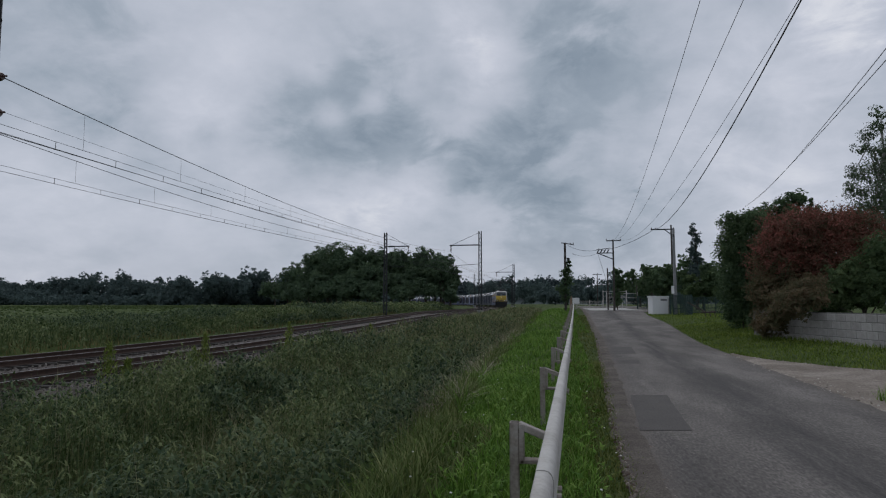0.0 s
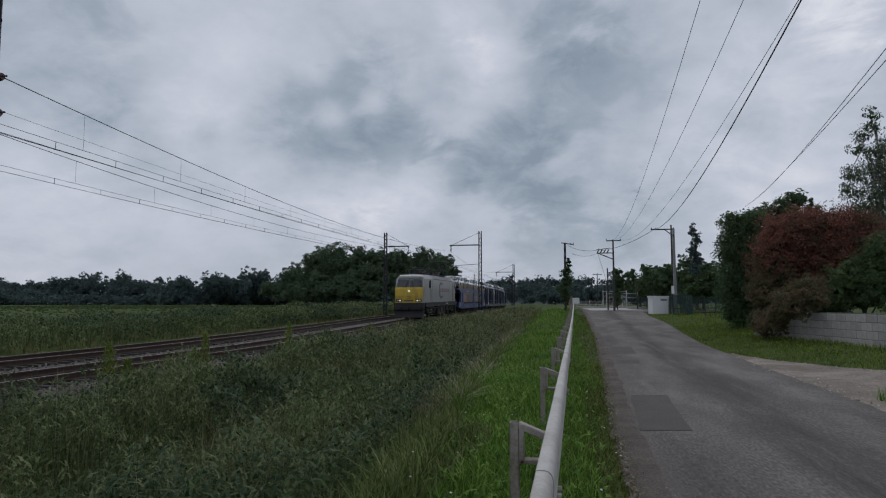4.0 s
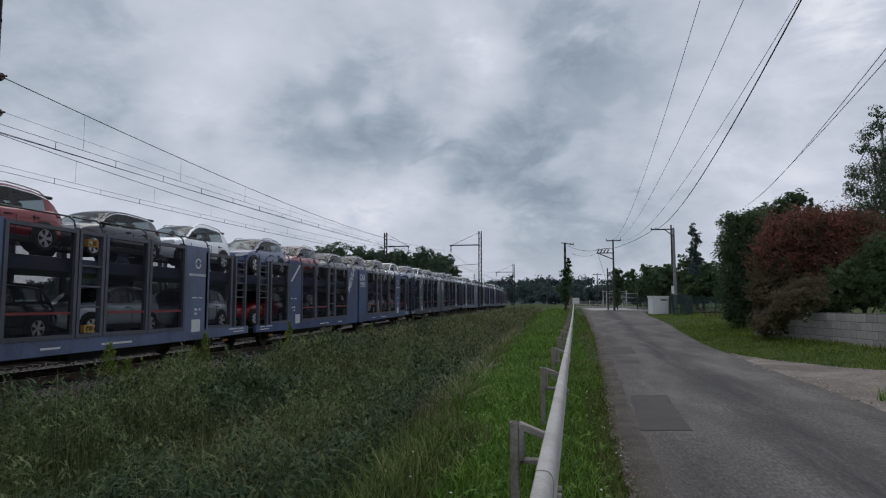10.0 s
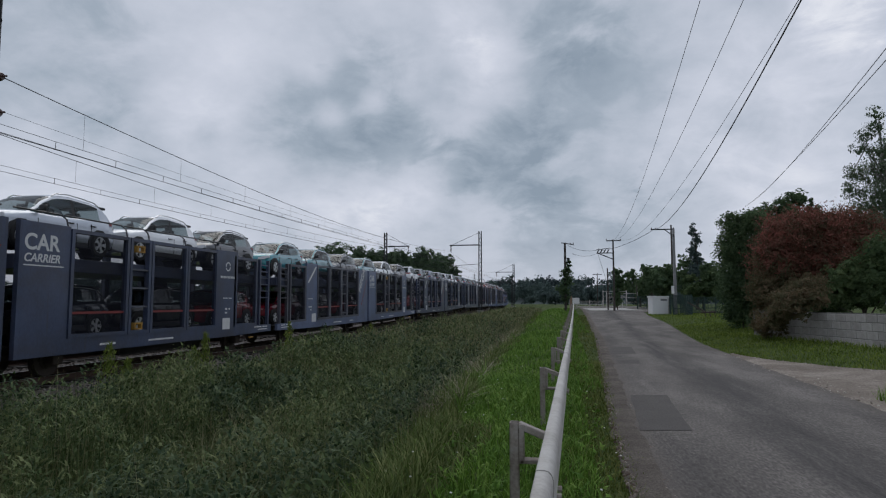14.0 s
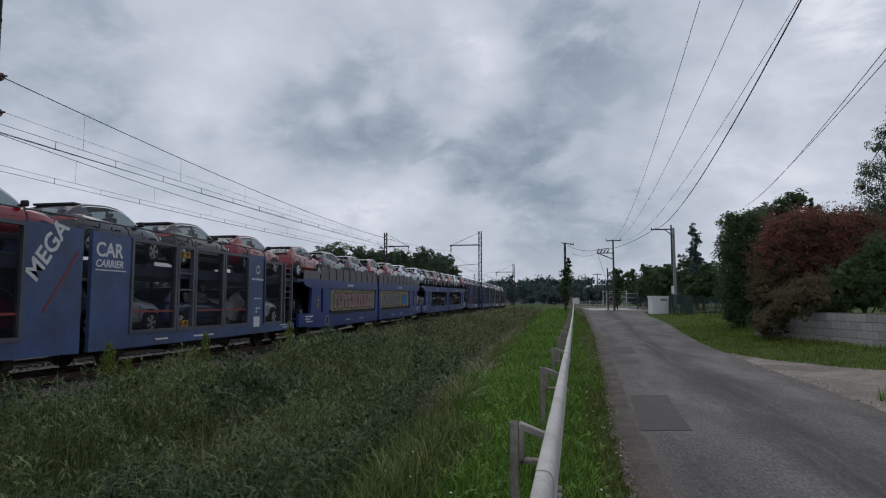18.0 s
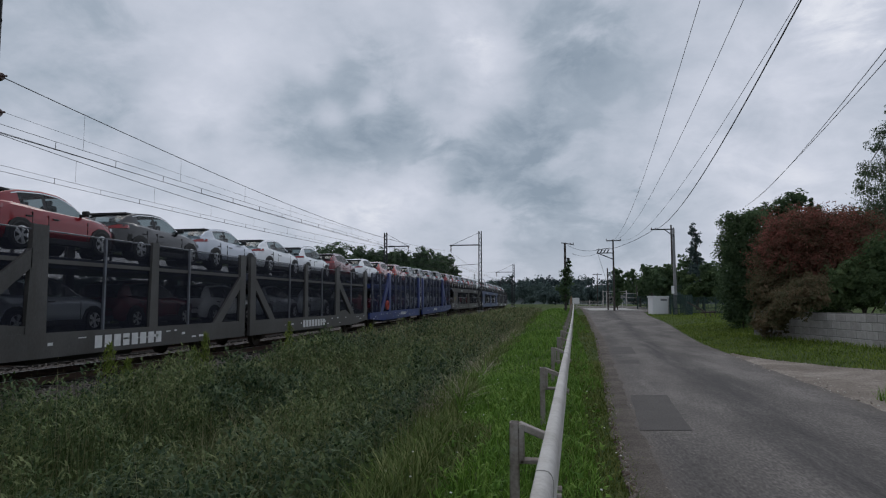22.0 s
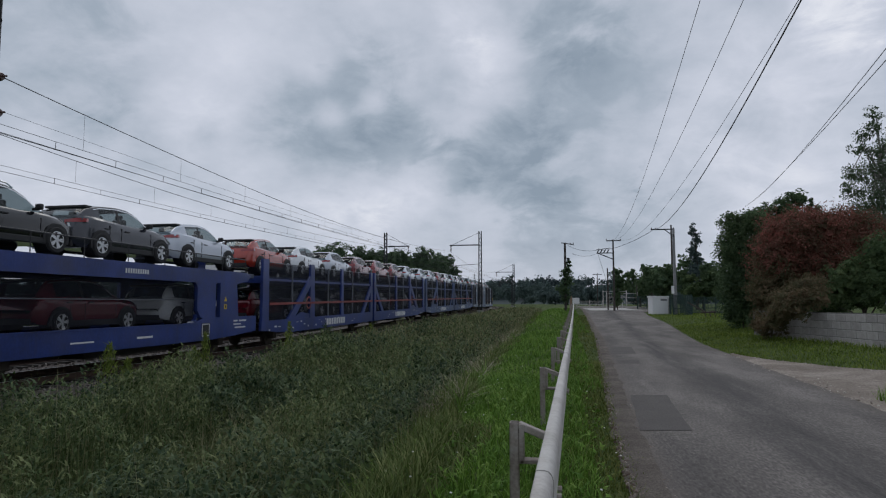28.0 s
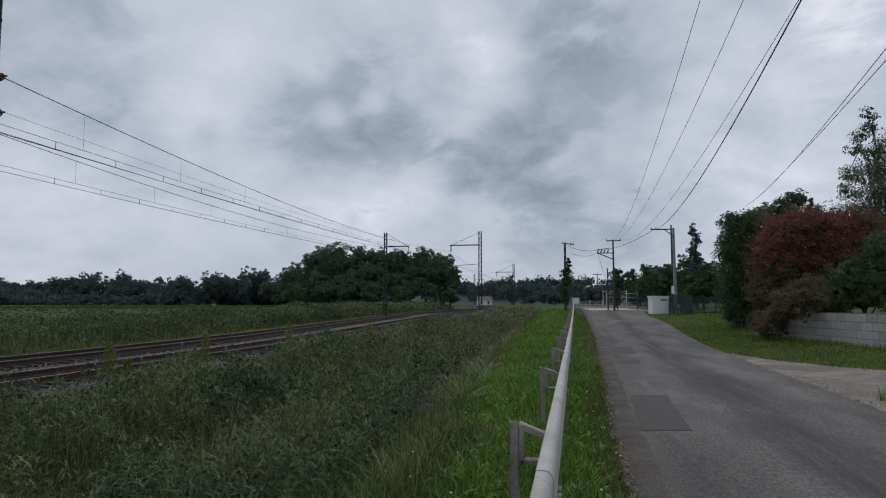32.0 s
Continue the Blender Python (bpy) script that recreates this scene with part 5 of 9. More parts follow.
V1 = V1[np.array([p[0] < edge(ROAD_L, p[1]) - 0.0 - 0.24 * abs(noise.noise((p[0] * 3, p[1] * 1.3, 1.0))) for p in V1])]
VERGE = leaf_mat("short_verge", (0.0600, 0.0840, 0.0180), (0.1080, 0.1456, 0.0300), (0.1920, 0.2016, 0.0650))
stuff_of("short_verge_grass", [blades(rg, V1, rg.uniform(0.03, 0.11, len(V1)), 0.005 + 0.0003 * V1[:, 1], rg.uniform(0.3, 1.2, len(V1)), 2)], VERGE, "short yellow-green grass between rail and lane", "grass")
C1 = roots(rg, 3800, (-2.4, 0.55), (2.6, 16), 1.3)
C1 = C1[np.array([p[0] < edge(ROAD_L, p[1]) - 0.35 for p in C1])]
C1[:, 2] += rg.uniform(0.02, 0.14, len(C1))
stuff_of("verge_leaves", [blades(rg, C1, rg.uniform(0.03, 0.07, len(C1)), rg.uniform(0.012, 0.028, len(C1)), rg.uniform(0.8, 1.8, len(C1)), 2)], GRASS, "clover and small leaves in the verge", "grass")
F1 = roots(rg, 14, (0.0, 0.5), (4.2, 12), 1.0)
F1 = np.concatenate([F1, roots(rg, 26, (-2.0, -0.6), (4, 18), 1.0)])
F1[:, 2] += rg.uniform(0.08, 0.3, len(F1))
bmf = bmesh.new()
for p in F1:
    bmesh.ops.create_cone(bmf, cap_ends=True, segments=5, radius1=0.011, radius2=0.005, depth=0.008, matrix=Matrix.Translation(p))
tagged(part("small_flowers", bmf, FLOWER), "tiny white flowers in the grass", "flowers", kind="stuff")
# lawn and rough grass on the garden side
L1 = np.concatenate([roots(rg, 30000, (4.7, 11.5), (14, 40), 1.0), roots(rg, 12000, (6, 16), (38, 66), 1.0)])


def lawn_ok(p):
    if p[0] < edge(ROAD_R, p[1]) + 0.12:
        return False
    if p[1] < 21.4:
        return p[1] > 14.3 and p[0] > edge(GRAVEL_EDGE, p[1]) + 0.1 * noise.noise((p[0] * 2, p[1] * 2, 5.0))
    return True


L1 = L1[np.array([lawn_ok(p) for p in L1])]
near_wall = np.array([1.0 + 1.2 * max(0, 1 - abs(p[0] - (9.55 - (p[1] - 17.6) * 0.172) + 0.35) / 0.55) * (1 if p[1] < 32 else 0) for p in L1])
stuff_of("lawn_grass", [blades(rg, L1, 0.075 * near_wall * rg.uniform(0.5, 1.6, len(L1)), 0.007 + 0.00028 * L1[:, 1], rg.uniform(0.2, 1.0, len(L1)), 2)], LAWN, "short lawn with rough tufts along the wall", "grass")
T1 = roots(rg, 420, (5.0, 5.9), (11.0, 11.7), 1.0)
stuff_of("grass_tuft", [blades(rg, T1, rg.uniform(0.1, 0.35, len(T1)), np.full(len(T1), 0.008), rg.uniform(0.3, 1.0, len(T1)), 2)], GRASS, "tuft of grass at the edge of the drive", "grass")
# far side of the line: bank of weeds, then the field
B1 = np.concatenate([roots(rg, 12000, (-29, -21.0), (14, 60), 1.2, seen), roots(rg, 8000, (-30, -21.0), (55, 125), 1.0)])
bh = np.clip(np.array([0.85 + 0.8 * noise.noise((p[0] * 0.35, p[1] * 0.16, 7.0)) for p in B1]) * np.interp(-B1[:, 0], [21, 22.5, 24], [0.4, 0.8, 1.0]), 0.12, 1.5)
wide = 0.018 + 0.0007 * B1[:, 1]
leafy = [blades(rg, B1, bh * rg.uniform(0.7, 1.3, len(B1)), wide * 0.6, rg.uniform(0.1, 0.5, len(B1)), 2)]
dark = []
for k in range(2):
    Q = B1 + np.stack([rg.normal(size=len(B1)) * 0.25, rg.normal(size=len(B1)) * 0.25, bh * rg.uniform(0.3, 1.0, len(B1))], 1)
    far = np.array([noise.noise((p[0] * 0.25, p[1] * 0.14, 19.0)) - 0.004 * p[1] for p in B1]) > -0.25
    for sel, out in ((far, dark), (~far, leafy)):
        out.append(blades(rg, Q[sel], wide[sel] * rg.uniform(2.0, 4.5, sel.sum()), wide[sel] * rg.uniform(0.6, 1.3, sel.sum()), rg.uniform(0.8, 2.0, sel.sum()), 2))
stuff_of("bank_weeds", leafy, WEED, "rough bank of weeds beyond the line", "weeds")
stuff_of("bank_brambles", dark, WEED_DARK, "dark bramble patches on the bank beyond the line", "weeds")
OD = roots(rg, 2600, (-22.6, -20.7), (14, 90), 1.2, seen)
OD = OD[np.array([noise.noise((p[0] * 0.4, p[1] * 0.18, 31.0)) > -0.05 for p in OD])]
OCHREGRASS = leaf_mat("ochre_grass", (0.07, 0.075, 0.03), (0.14, 0.125, 0.05), (0.24, 0.20, 0.09))
stuff_of("yellowed_grass", [blades(rg, OD, rg.uniform(0.15, 0.45, len(OD)), 0.012 + 0.0005 * OD[:, 1], rg.uniform(0.2, 0.9, len(OD)), 2)], OCHREGRASS, "yellowed grass at the far edge of the ballast", "grass")
FB = roots(rg, 12000, (-160, -28), (24, 190), 0.9, lambda x, y: x > -1.12 * y - 6)
FIELD = leaf_mat("field_grass", (0.055, 0.085, 0.028), (0.066, 0.098, 0.032), (0.080, 0.112, 0.038), 0.2, island=0.2, patch=0.05)
stuff_of("field_grass", [blades(rg, FB, rg.uniform(0.10, 0.22, len(FB)), 0.05 + 0.0022 * FB[:, 1], rg.uniform(0.2, 0.8, len(FB)), 2)], FIELD, "even green field grass", "grass")
K1 = roots(rg, 1500, (-11.4, -9.6), (8, 70), 1.1, seen)
K1 = K1[np.array([noise.noise((p[0] * 0.9, p[1] * 0.5, 9.0)) > 0.12 for p in K1])]
stuff_of("trackside_grass", [blades(rg, K1, rg.uniform(0.08, 0.3, len(K1)), np.full(len(K1), 0.012), rg.uniform(0.2, 0.9, len(K1)), 2)], WEED, "thin grass creeping over the ballast shoulder", "grass")


def tall_stem(x, y, h, seed):
    """A yellow-green feathery plant that overtops the weeds."""
    rng = np.random.default_rng(seed)
    t = thing("tall_weed", pose(x, y, land(x, y)), "yellow-green feathery weed standing above the rest", "weed", "tall weeds")
    bm = bmesh.new()
    add_tube(bm, [(0, 0, 0), (0.02, 0, h * 0.5), (0.05, 0.02, h)], 0.009, 5, 0, [0.011, 0.009, 0.004])
    part("stem", bm, YELLOWLEAF, t)
    n = 420
    u = rng.uniform(0.15, 1.0, n)
    Q = np.stack([0.05 * u + rng.normal(size=n) * 0.17 * (1.12 - u), rng.normal(size=n) * 0.17 * (1.12 - u), h * u], 1)
    V, Fq = blades(rng, Q, rng.uniform(0.05, 0.15, n), rng.uniform(0.008, 0.018, n), rng.uniform(0.4, 1.3, n), 2)
    mesh_of("foliage", V.tolist(), Fq, YELLOWLEAF, t)
    return t


YELLOWLEAF = leaf_mat("yellow_green_leaf", (0.10, 0.14, 0.03), (0.17, 0.22, 0.05), (0.26, 0.31, 0.08))
for i, (x, y, h) in enumerate(((-9.3, 11.9, 1.15), (-9.35, 15.6, 1.2), (-9.2, 20.6, 1.35), (-9.1, 12.2, 0.8), (-9.4, 15.2, 0.85), (-9.0, 20.1, 0.95), (-8.9, 29, 1.0))):
    tall_stem(x, y, h, 500 + i)


# ======== the train: paints ========
SPEED = 25.8           # metres a second
PASS = -2.2            # where a vehicle's front stands when its time comes


def paint(name, c, rough=0.42, var=0.58, coat=0.15, metal=0.0, scale=1.1, spec=0.5, grime=0.55):
    """Painted steel: dusty tone shifts, rain streaks and brown grime."""
    m = mat(name, (tuple(v * var for v in c), c, tuple(min(1, v * 1.25 + 0.008) for v in c)), rough, scale, 18, 0.05, metal=metal, coat=coat, spec=spec, grain=0.6, stretch=(1, 1, 0.6))
    nt = m.node_tree
    N, L = nt.nodes.new, nt.links.new
    b = nt.nodes["Principled BSDF"]
    base = b.inputs["Base Color"].links[0].from_socket
    tc = N("ShaderNodeTexCoord")
    fac = None
    for stretch, scale_, lo, hi in (((1.0, 5.0, 0.35), 1.5, 0.50, 0.75), ((1, 0.5, 0.8), 1.3, 0.44, 0.70)):
        mp = N("ShaderNodeMapping")
        mp.inputs["Scale"].default_value = stretch
        L(tc.outputs["Object"], mp.inputs[0])
        nz = N("ShaderNodeTexNoise")
        L(mp.outputs[0], nz.inputs["Vector"])
        nz.inputs["Scale"].default_value, nz.inputs["Detail"].default_value, nz.inputs["Roughness"].default_value = scale_, 7, 0.65
        mr = N("ShaderNodeMapRange")
        L(nz.outputs["Fac"], mr.inputs[0])
        mr.inputs[1].default_value, mr.inputs[2].default_value, mr.inputs[3].default_value, mr.inputs[4].default_value = lo, hi, 0.0, grime
        if fac is None:
            fac = mr.outputs[0]
        else:
            mx = N("ShaderNodeMath")
            mx.operation = "MAXIMUM"
            L(fac, mx.inputs[0])
            L(mr.outputs[0], mx.inputs[1])
            fac = mx.outputs[0]
    mix = N("ShaderNodeMix")
    mix.data_type = "RGBA"
    L(fac, mix.inputs[0])
    L(base, mix.inputs[6])
    mix.inputs[7].default_value = (0.052, 0.043, 0.038, 1)
    L(mix.outputs[2], b.inputs["Base Color"])
    return m


BLUE = paint("wagon_blue", (0.016, 0.038, 0.185), 0.36, grime=0.32)
DARKBLUE = paint("wagon_dark_blue", (0.024, 0.034, 0.070), 0.40, grime=0.35)
DUSTBLUE = paint("wagon_dust_blue", (0.050, 0.066, 0.120), 0.42, grime=0.6)
SLATE = paint("wagon_slate", (0.110, 0.142, 0.245), 0.45, grime=0.4)
MIDBLUE = paint("wagon_mid_blue", (0.05, 0.085, 0.20), 0.55)
STEELBLUE = paint("wagon_steel_blue", (0.13, 0.18, 0.27), 0.55)
DULLBLUE = paint("wagon_dull_blue", (0.06, 0.095, 0.20), 0.55)
GREYPAINT = paint("wagon_grey", (0.075, 0.072, 0.07), 0.6)
TAUPE = paint("wagon_taupe", (0.065, 0.060, 0.058), 0.6)
FRAMEGREY = paint("frame_grey", (0.085, 0.090, 0.118), 0.5)
POSTGREY = paint("post_grey", (0.135, 0.145, 0.175), 0.5)
UNDER = mat("underframe", ((0.012, 0.011, 0.011), (0.03, 0.027, 0.026)), 0.85, 3, 30, 0.3)
DECK = paint("deck_blue", (0.030, 0.042, 0.085), 0.7)
SCREEN = screen_mat("dark_screen", (0.018, 0.020, 0.030), 0.76, 0.1)
SCREENBLUE = screen_mat("blue_screen", (0.020, 0.028, 0.075), 0.66, 0.1)
DENSE = screen_mat("dense_screen", (0.016, 0.019, 0.032), 0.60, 0.1)
BEIGE = mat("beige_screen", ((0.20, 0.155, 0.105), (0.31, 0.245, 0.165), (0.38, 0.31, 0.22)), 0.8, 1.2, 30, 0.2, grain=0.3)
GREYSCREEN = mat("grey_screen", ((0.10, 0.10, 0.105), (0.16, 0.155, 0.155), (0.2, 0.19, 0.18)), 0.75, 2.0, 30, 0.2)
MARK = mat("white_marking", ((0.55, 0.55, 0.55), (0.72, 0.72, 0.72)), 0.6, 6, 40, 0.0)
YELLOW = mat("yellow_paint", ((0.50, 0.33, 0.02), (0.66, 0.45, 0.03)), 0.5, 2, 30, 0.03)
OCHRE = mat("ochre_step", ((0.30, 0.16, 0.03), (0.48, 0.27, 0.05)), 0.6, 3, 30, 0.05)
ORANGE = mat("orange_paint", ((0.55, 0.20, 0.02), (0.7, 0.28, 0.03)), 0.5, 3, 30, 0.0)
REDLINE = mat("red_strip", ((0.16, 0.02, 0.02), (0.26, 0.035, 0.03)), 0.5, 3, 30, 0.0)
BLACKPIPE = mat("black_pipe", ((0.012, 0.012, 0.014), (0.03, 0.03, 0.034)), 0.4, 4, 30, 0.0)
WHEELSTEEL = mat("wheel_steel", ((0.03, 0.022, 0.018), (0.07, 0.055, 0.045)), 0.7, 5, 40, 0.2, metal=0.4)

# cars
CARPAINT = {}
for nm, c, metal in (("white", (0.84, 0.86, 0.89), 0.0), ("silver", (0.52, 0.56, 0.63), 0.5), ("dgrey", (0.027, 0.030, 0.041), 0.3), ("black", (0.008, 0.008, 0.010), 0.0), ("dblue", (0.030, 0.060, 0.155), 0.4),
                     ("red", (0.235, 0.010, 0.016), 0.2), ("dred", (0.150, 0.008, 0.018), 0.3), ("orange", (0.37, 0.034, 0.018), 0.2), ("teal", (0.030, 0.22, 0.26), 0.4)):
    CARPAINT[nm] = mat("car_" + nm, (tuple(v * 0.94 for v in c), c), 0.22, 1.0, 60, 0.0, metal=metal * 0.5, coat=0.8 if sum(c) < 0.3 else 0.95, rough_var=0.02, spec=0.35 if sum(c) < 0.3 else 0.5)
CARNAMES = {"white": "white", "silver": "silver", "dgrey": "dark grey", "black": "black", "dblue": "dark blue", "red": "red", "dred": "dark red", "orange": "orange-red", "teal": "teal"}
GLASS = mat("dark_glass", ((0.008, 0.013, 0.015), (0.016, 0.024, 0.027)), 0.05, 1, 20, 0.0, spec=0.6, coat=0.3, rough_var=0.01)


def tinted_glass():
    """Car windows: one sees through them, greenish, under a sharp reflection."""
    m = mat("car_glass", ((0.010, 0.015, 0.017), (0.020, 0.028, 0.031)), 0.03, 1, 20, 0.0, spec=0.8, coat=0.6, rough_var=0.01)
    nt = m.node_tree
    mix, tr = nt.nodes.new("ShaderNodeMixShader"), nt.nodes.new("ShaderNodeBsdfTransparent")
    tr.inputs[0].default_value = (0.62, 0.70, 0.71, 1)
    mix.inputs[0].default_value = 0.62
    nt.links.new(nt.nodes["Principled BSDF"].outputs[0], mix.inputs[1])
    nt.links.new(tr.outputs[0], mix.inputs[2])
    nt.links.new(mix.outputs[0], nt.nodes["Material Output"].inputs[0])
    return m


CARGLASS = tinted_glass()
TYRE = mat("tyre", ((0.012, 0.012, 0.013), (0.025, 0.025, 0.026)), 0.8, 6, 50, 0.1)
RIM = mat("rim", ((0.62, 0.63, 0.65), (0.80, 0.81, 0.83)), 0.32, 4, 30, 0.0, metal=0.35)
CHROME = mat("bright_trim", ((0.72, 0.73, 0.75), (0.85, 0.86, 0.88)), 0.22, 4, 30, 0.0, metal=0.7)
CLAD = mat("black_plastic", ((0.014, 0.014, 0.015), (0.026, 0.026, 0.028)), 0.6, 4, 40, 0.1)
LAMPGLASS = mat("lamp_glass", ((0.35, 0.37, 0.4), (0.55, 0.57, 0.6)), 0.1, 3, 20, 0.0, coat=1.0)
TAILRED = mat("tail_lamp", ((0.20, 0.01, 0.012), (0.30, 0.015, 0.02)), 0.15, 3, 20, 0.0, coat=1.0)


# ======== cars ========
def curve_at(rows, u):
    for (a, p), (b, q) in zip(rows, rows[1:]):
        if u <= b:
            k = (u - a) / (b - a)
            k = k * k * (3 - 2 * k) * 0.4 + k * 0.6
            return p + (q - p) * k
    return rows[-1][1]


CAR_SHAPES = {
    # length, half width, lower top line, half width line, roof line, cabin from, windscreen to, tail from, cabin to, wheel places, tyre radius
    "suv": dict(L=4.2, W=0.90, H=1.57, belt=1.02,
                top=[(0, 0.58), (0.015, 0.70), (0.05, 0.82), (0.13, 0.90), (0.27, 0.985), (0.5, 0.97), (0.9, 1.06), (0.965, 1.04), (0.985, 0.85), (1, 0.62)],
                wide=[(0, 0.66), (0.03, 0.82), (0.09, 0.95), (0.2, 0.99), (0.8, 1.0), (0.93, 0.97), (0.98, 0.88), (1, 0.74)],
                roof=[(0.26, 0.98), (0.42, 1.42), (0.49, 1.52), (0.6, 1.555), (0.78, 1.51), (0.89, 1.41), (0.965, 1.06)], c0=0.26, w1=0.45, t0=0.875, c1=0.965, wheels=(0.195, 0.81), r=0.335),
    "crossover": dict(L=4.35, W=0.90, H=1.52, belt=1.03,
                      top=[(0, 0.58), (0.015, 0.72), (0.05, 0.86), (0.14, 0.95), (0.28, 1.02), (0.5, 1.02), (0.85, 1.12), (0.95, 1.10), (0.985, 0.92), (1, 0.62)],
                      wide=[(0, 0.64), (0.03, 0.80), (0.09, 0.94), (0.2, 0.99), (0.8, 1.0), (0.92, 0.97), (0.98, 0.86), (1, 0.72)],
                      roof=[(0.26, 1.0), (0.43, 1.43), (0.50, 1.51), (0.6, 1.53), (0.75, 1.48), (0.88, 1.36), (0.965, 1.10)], c0=0.26, w1=0.44, t0=0.83, c1=0.965, wheels=(0.19, 0.80), r=0.34),
    "hatch": dict(L=4.06, W=0.875, H=1.45, belt=0.95,
                  top=[(0, 0.56), (0.015, 0.68), (0.05, 0.80), (0.14, 0.88), (0.28, 0.96), (0.5, 0.95), (0.9, 1.01), (0.965, 0.98), (0.985, 0.8), (1, 0.58)],
                  wide=[(0, 0.64), (0.03, 0.80), (0.09, 0.94), (0.2, 0.99), (0.8, 1.0), (0.93, 0.97), (0.98, 0.88), (1, 0.74)],
                  roof=[(0.26, 0.95), (0.42, 1.36), (0.50, 1.44), (0.6, 1.455), (0.8, 1.42), (0.90, 1.36), (0.965, 1.0)], c0=0.26, w1=0.44, t0=0.88, c1=0.965, wheels=(0.2, 0.815), r=0.315),
}


def loft(bm, secs, mirror=True):
    """Skins half sections (x, z rows at y) into a closed symmetric shell."""
    rings = []
    for y, pts in secs:
        ring = [bm.verts.new((x, y, z)) for x, z in pts]
        ring += [bm.verts.new((-x, y, z)) for x, z in reversed(pts) if x > 1e-6]
        rings.append(ring)
    n = len(rings[0])
    for a, b in zip(rings, rings[1:]):
        for i in range(n):
            bm.faces.new((a[i], a[(i + 1) % n], b[(i + 1) % n], b[i]))
    bm.faces.new(list(reversed(rings[0])))
    bm.faces.new(rings[-1])
    bmesh.ops.recalc_face_normals(bm, faces=bm.faces[:])


def raw(name, bm, *mats):
    me = bpy.data.meshes.new(name)
    bm.to_mesh(me)
    bm.free()
    for m in mats:
        me.materials.append(m)
    for p in me.polygons:
        p.use_smooth = True
    me.set_sharp_from_angle(angle=radians(38))
    return me


def car_meshes(kind):
    s = CAR_SHAPES[kind]
    L, W = s["L"], s["W"]
    Y = lambda u: (u - 0.5) * L
    out = {}
    bm = bmesh.new()
    secs = []
    for u in (0, 0.012, 0.035, 0.07, 0.12, 0.19, 0.26, 0.33, 0.45, 0.6, 0.75, 0.84, 0.9, 0.945, 0.975, 0.99, 1.0):
        w, t = W * curve_at(s["wide"], u), curve_at(s["top"], u)
        zb = 0.24 + 0.10 * (ease(0.06, 0, u) + ease(0.93, 1, u))
        hood = 0.05 * (1 - ease(0.2, 0.34, u)) + 0.01
        secs.append((Y(u), [(0, zb), (w * 0.9, zb), (w * 0.985, zb + 0.10), (w, 0.5), (w * 0.985, 0.62), (w * 1.0, 0.74 if t > 0.8 else 0.5 + (t - 0.5) * 0.8), (w * 0.965, max(t - 0.09, 0.53)), (w * 0.88, max(t - 0.015, 0.56)), (w * 0.55, t + hood * 0.6), (0, t + hood)]))
    loft(bm, secs)
    out["body"] = bm
    bm = bmesh.new()
    secs = []
    shell = []
    for u in sorted((s["c0"], s["c0"] + 0.06, s["c0"] + 0.12, s["w1"], 0.5, 0.60, 0.625, 0.72, 0.775, s["t0"] - 0.04, s["t0"], (s["t0"] + s["c1"]) / 2, s["c1"])):
        w = W * curve_at(s["wide"], u)
        zr, zb = curve_at(s["roof"], u), curve_at(s["top"], u) - 0.05
        k = (zr - s["belt"]) / (s["H"] - s["belt"])
        wr = w * (0.885 - 0.15 * max(0, k))
        zr = max(zr, zb + 0.03)
        pts = [(0, zb), (w * 0.90, zb), (wr + 0.004, max(zr - 0.095, zb + 0.012)), (wr, max(zr - 0.07, zb + 0.018)), (wr * 0.93, max(zr - 0.02, zb + 0.02)), (wr * 0.55, zr + 0.012), (0, zr + 0.018)]
        secs.append((Y(u), pts))
        shell.append((u, w, wr, zr, zb))
    loft(bm, secs)
    # painted roof and pillars on the same shell: sections run sill, belt, eaves, eaves, shoulder, crown
    bm.faces.ensure_lookup_table()
    per = 12
    stations = [q[0] for q in shell]
    for j in range(len(stations) - 1):
        u = (stations[j] + stations[j + 1]) / 2
        for i in range(per):
            fc = bm.faces[j * per + i]
            side, strip = i in (1, 10), i in (2, 9)
            if strip and s["c0"] + 0.08 < u < s["t0"]:
                fc.material_index = 3
            elif s["w1"] < u < s["t0"]:
                fc.material_index = (2 if 0.60 < u < 0.625 else 1 if u > s["t0"] - 0.04 else 0) if side else 1
            elif u > s["t0"]:
                fc.material_index = 1 if side or i in (2, 3, 8, 9) else 0
            else:
                fc.material_index = 1 if i in (2, 3, 8, 9) else 0
    # two rows of dark seats and the dashboard, seen through the glass
    n0 = len(bm.faces)
    floor_z = curve_at(s["top"], 0.5) - 0.06
    for u in (0.47, 0.70):
        for sx in (-0.36, 0.36):
            add_box(bm, sx - 0.22, sx + 0.22, Y(u), Y(u) + 0.14, floor_z, floor_z + 0.26, 0.04)
            add_box(bm, sx - 0.12, sx + 0.12, Y(u) + 0.04, Y(u) + 0.13, floor_z + 0.27, floor_z + 0.40, 0.03)
    add_box(bm, -W * 0.66, W * 0.66, Y(s["c0"] + 0.09), Y(s["c0"] + 0.14), floor_z - 0.02, floor_z + 0.07, 0.02)
    bm.faces.ensure_lookup_table()
    for fc in bm.faces[n0:]:
        fc.material_index = 2
    if kind == "suv":
        n0 = len(bm.faces)
        for sx in (-1, 1):
            us = [0.46, 0.50, 0.60, 0.72, 0.82, 0.86]
            pts = []
            for j, u in enumerate(us):
                k = (curve_at(s["roof"], u) - s["belt"]) / (s["H"] - s["belt"])
                wr = W * curve_at(s["wide"], u) * (0.885 - 0.15 * k)
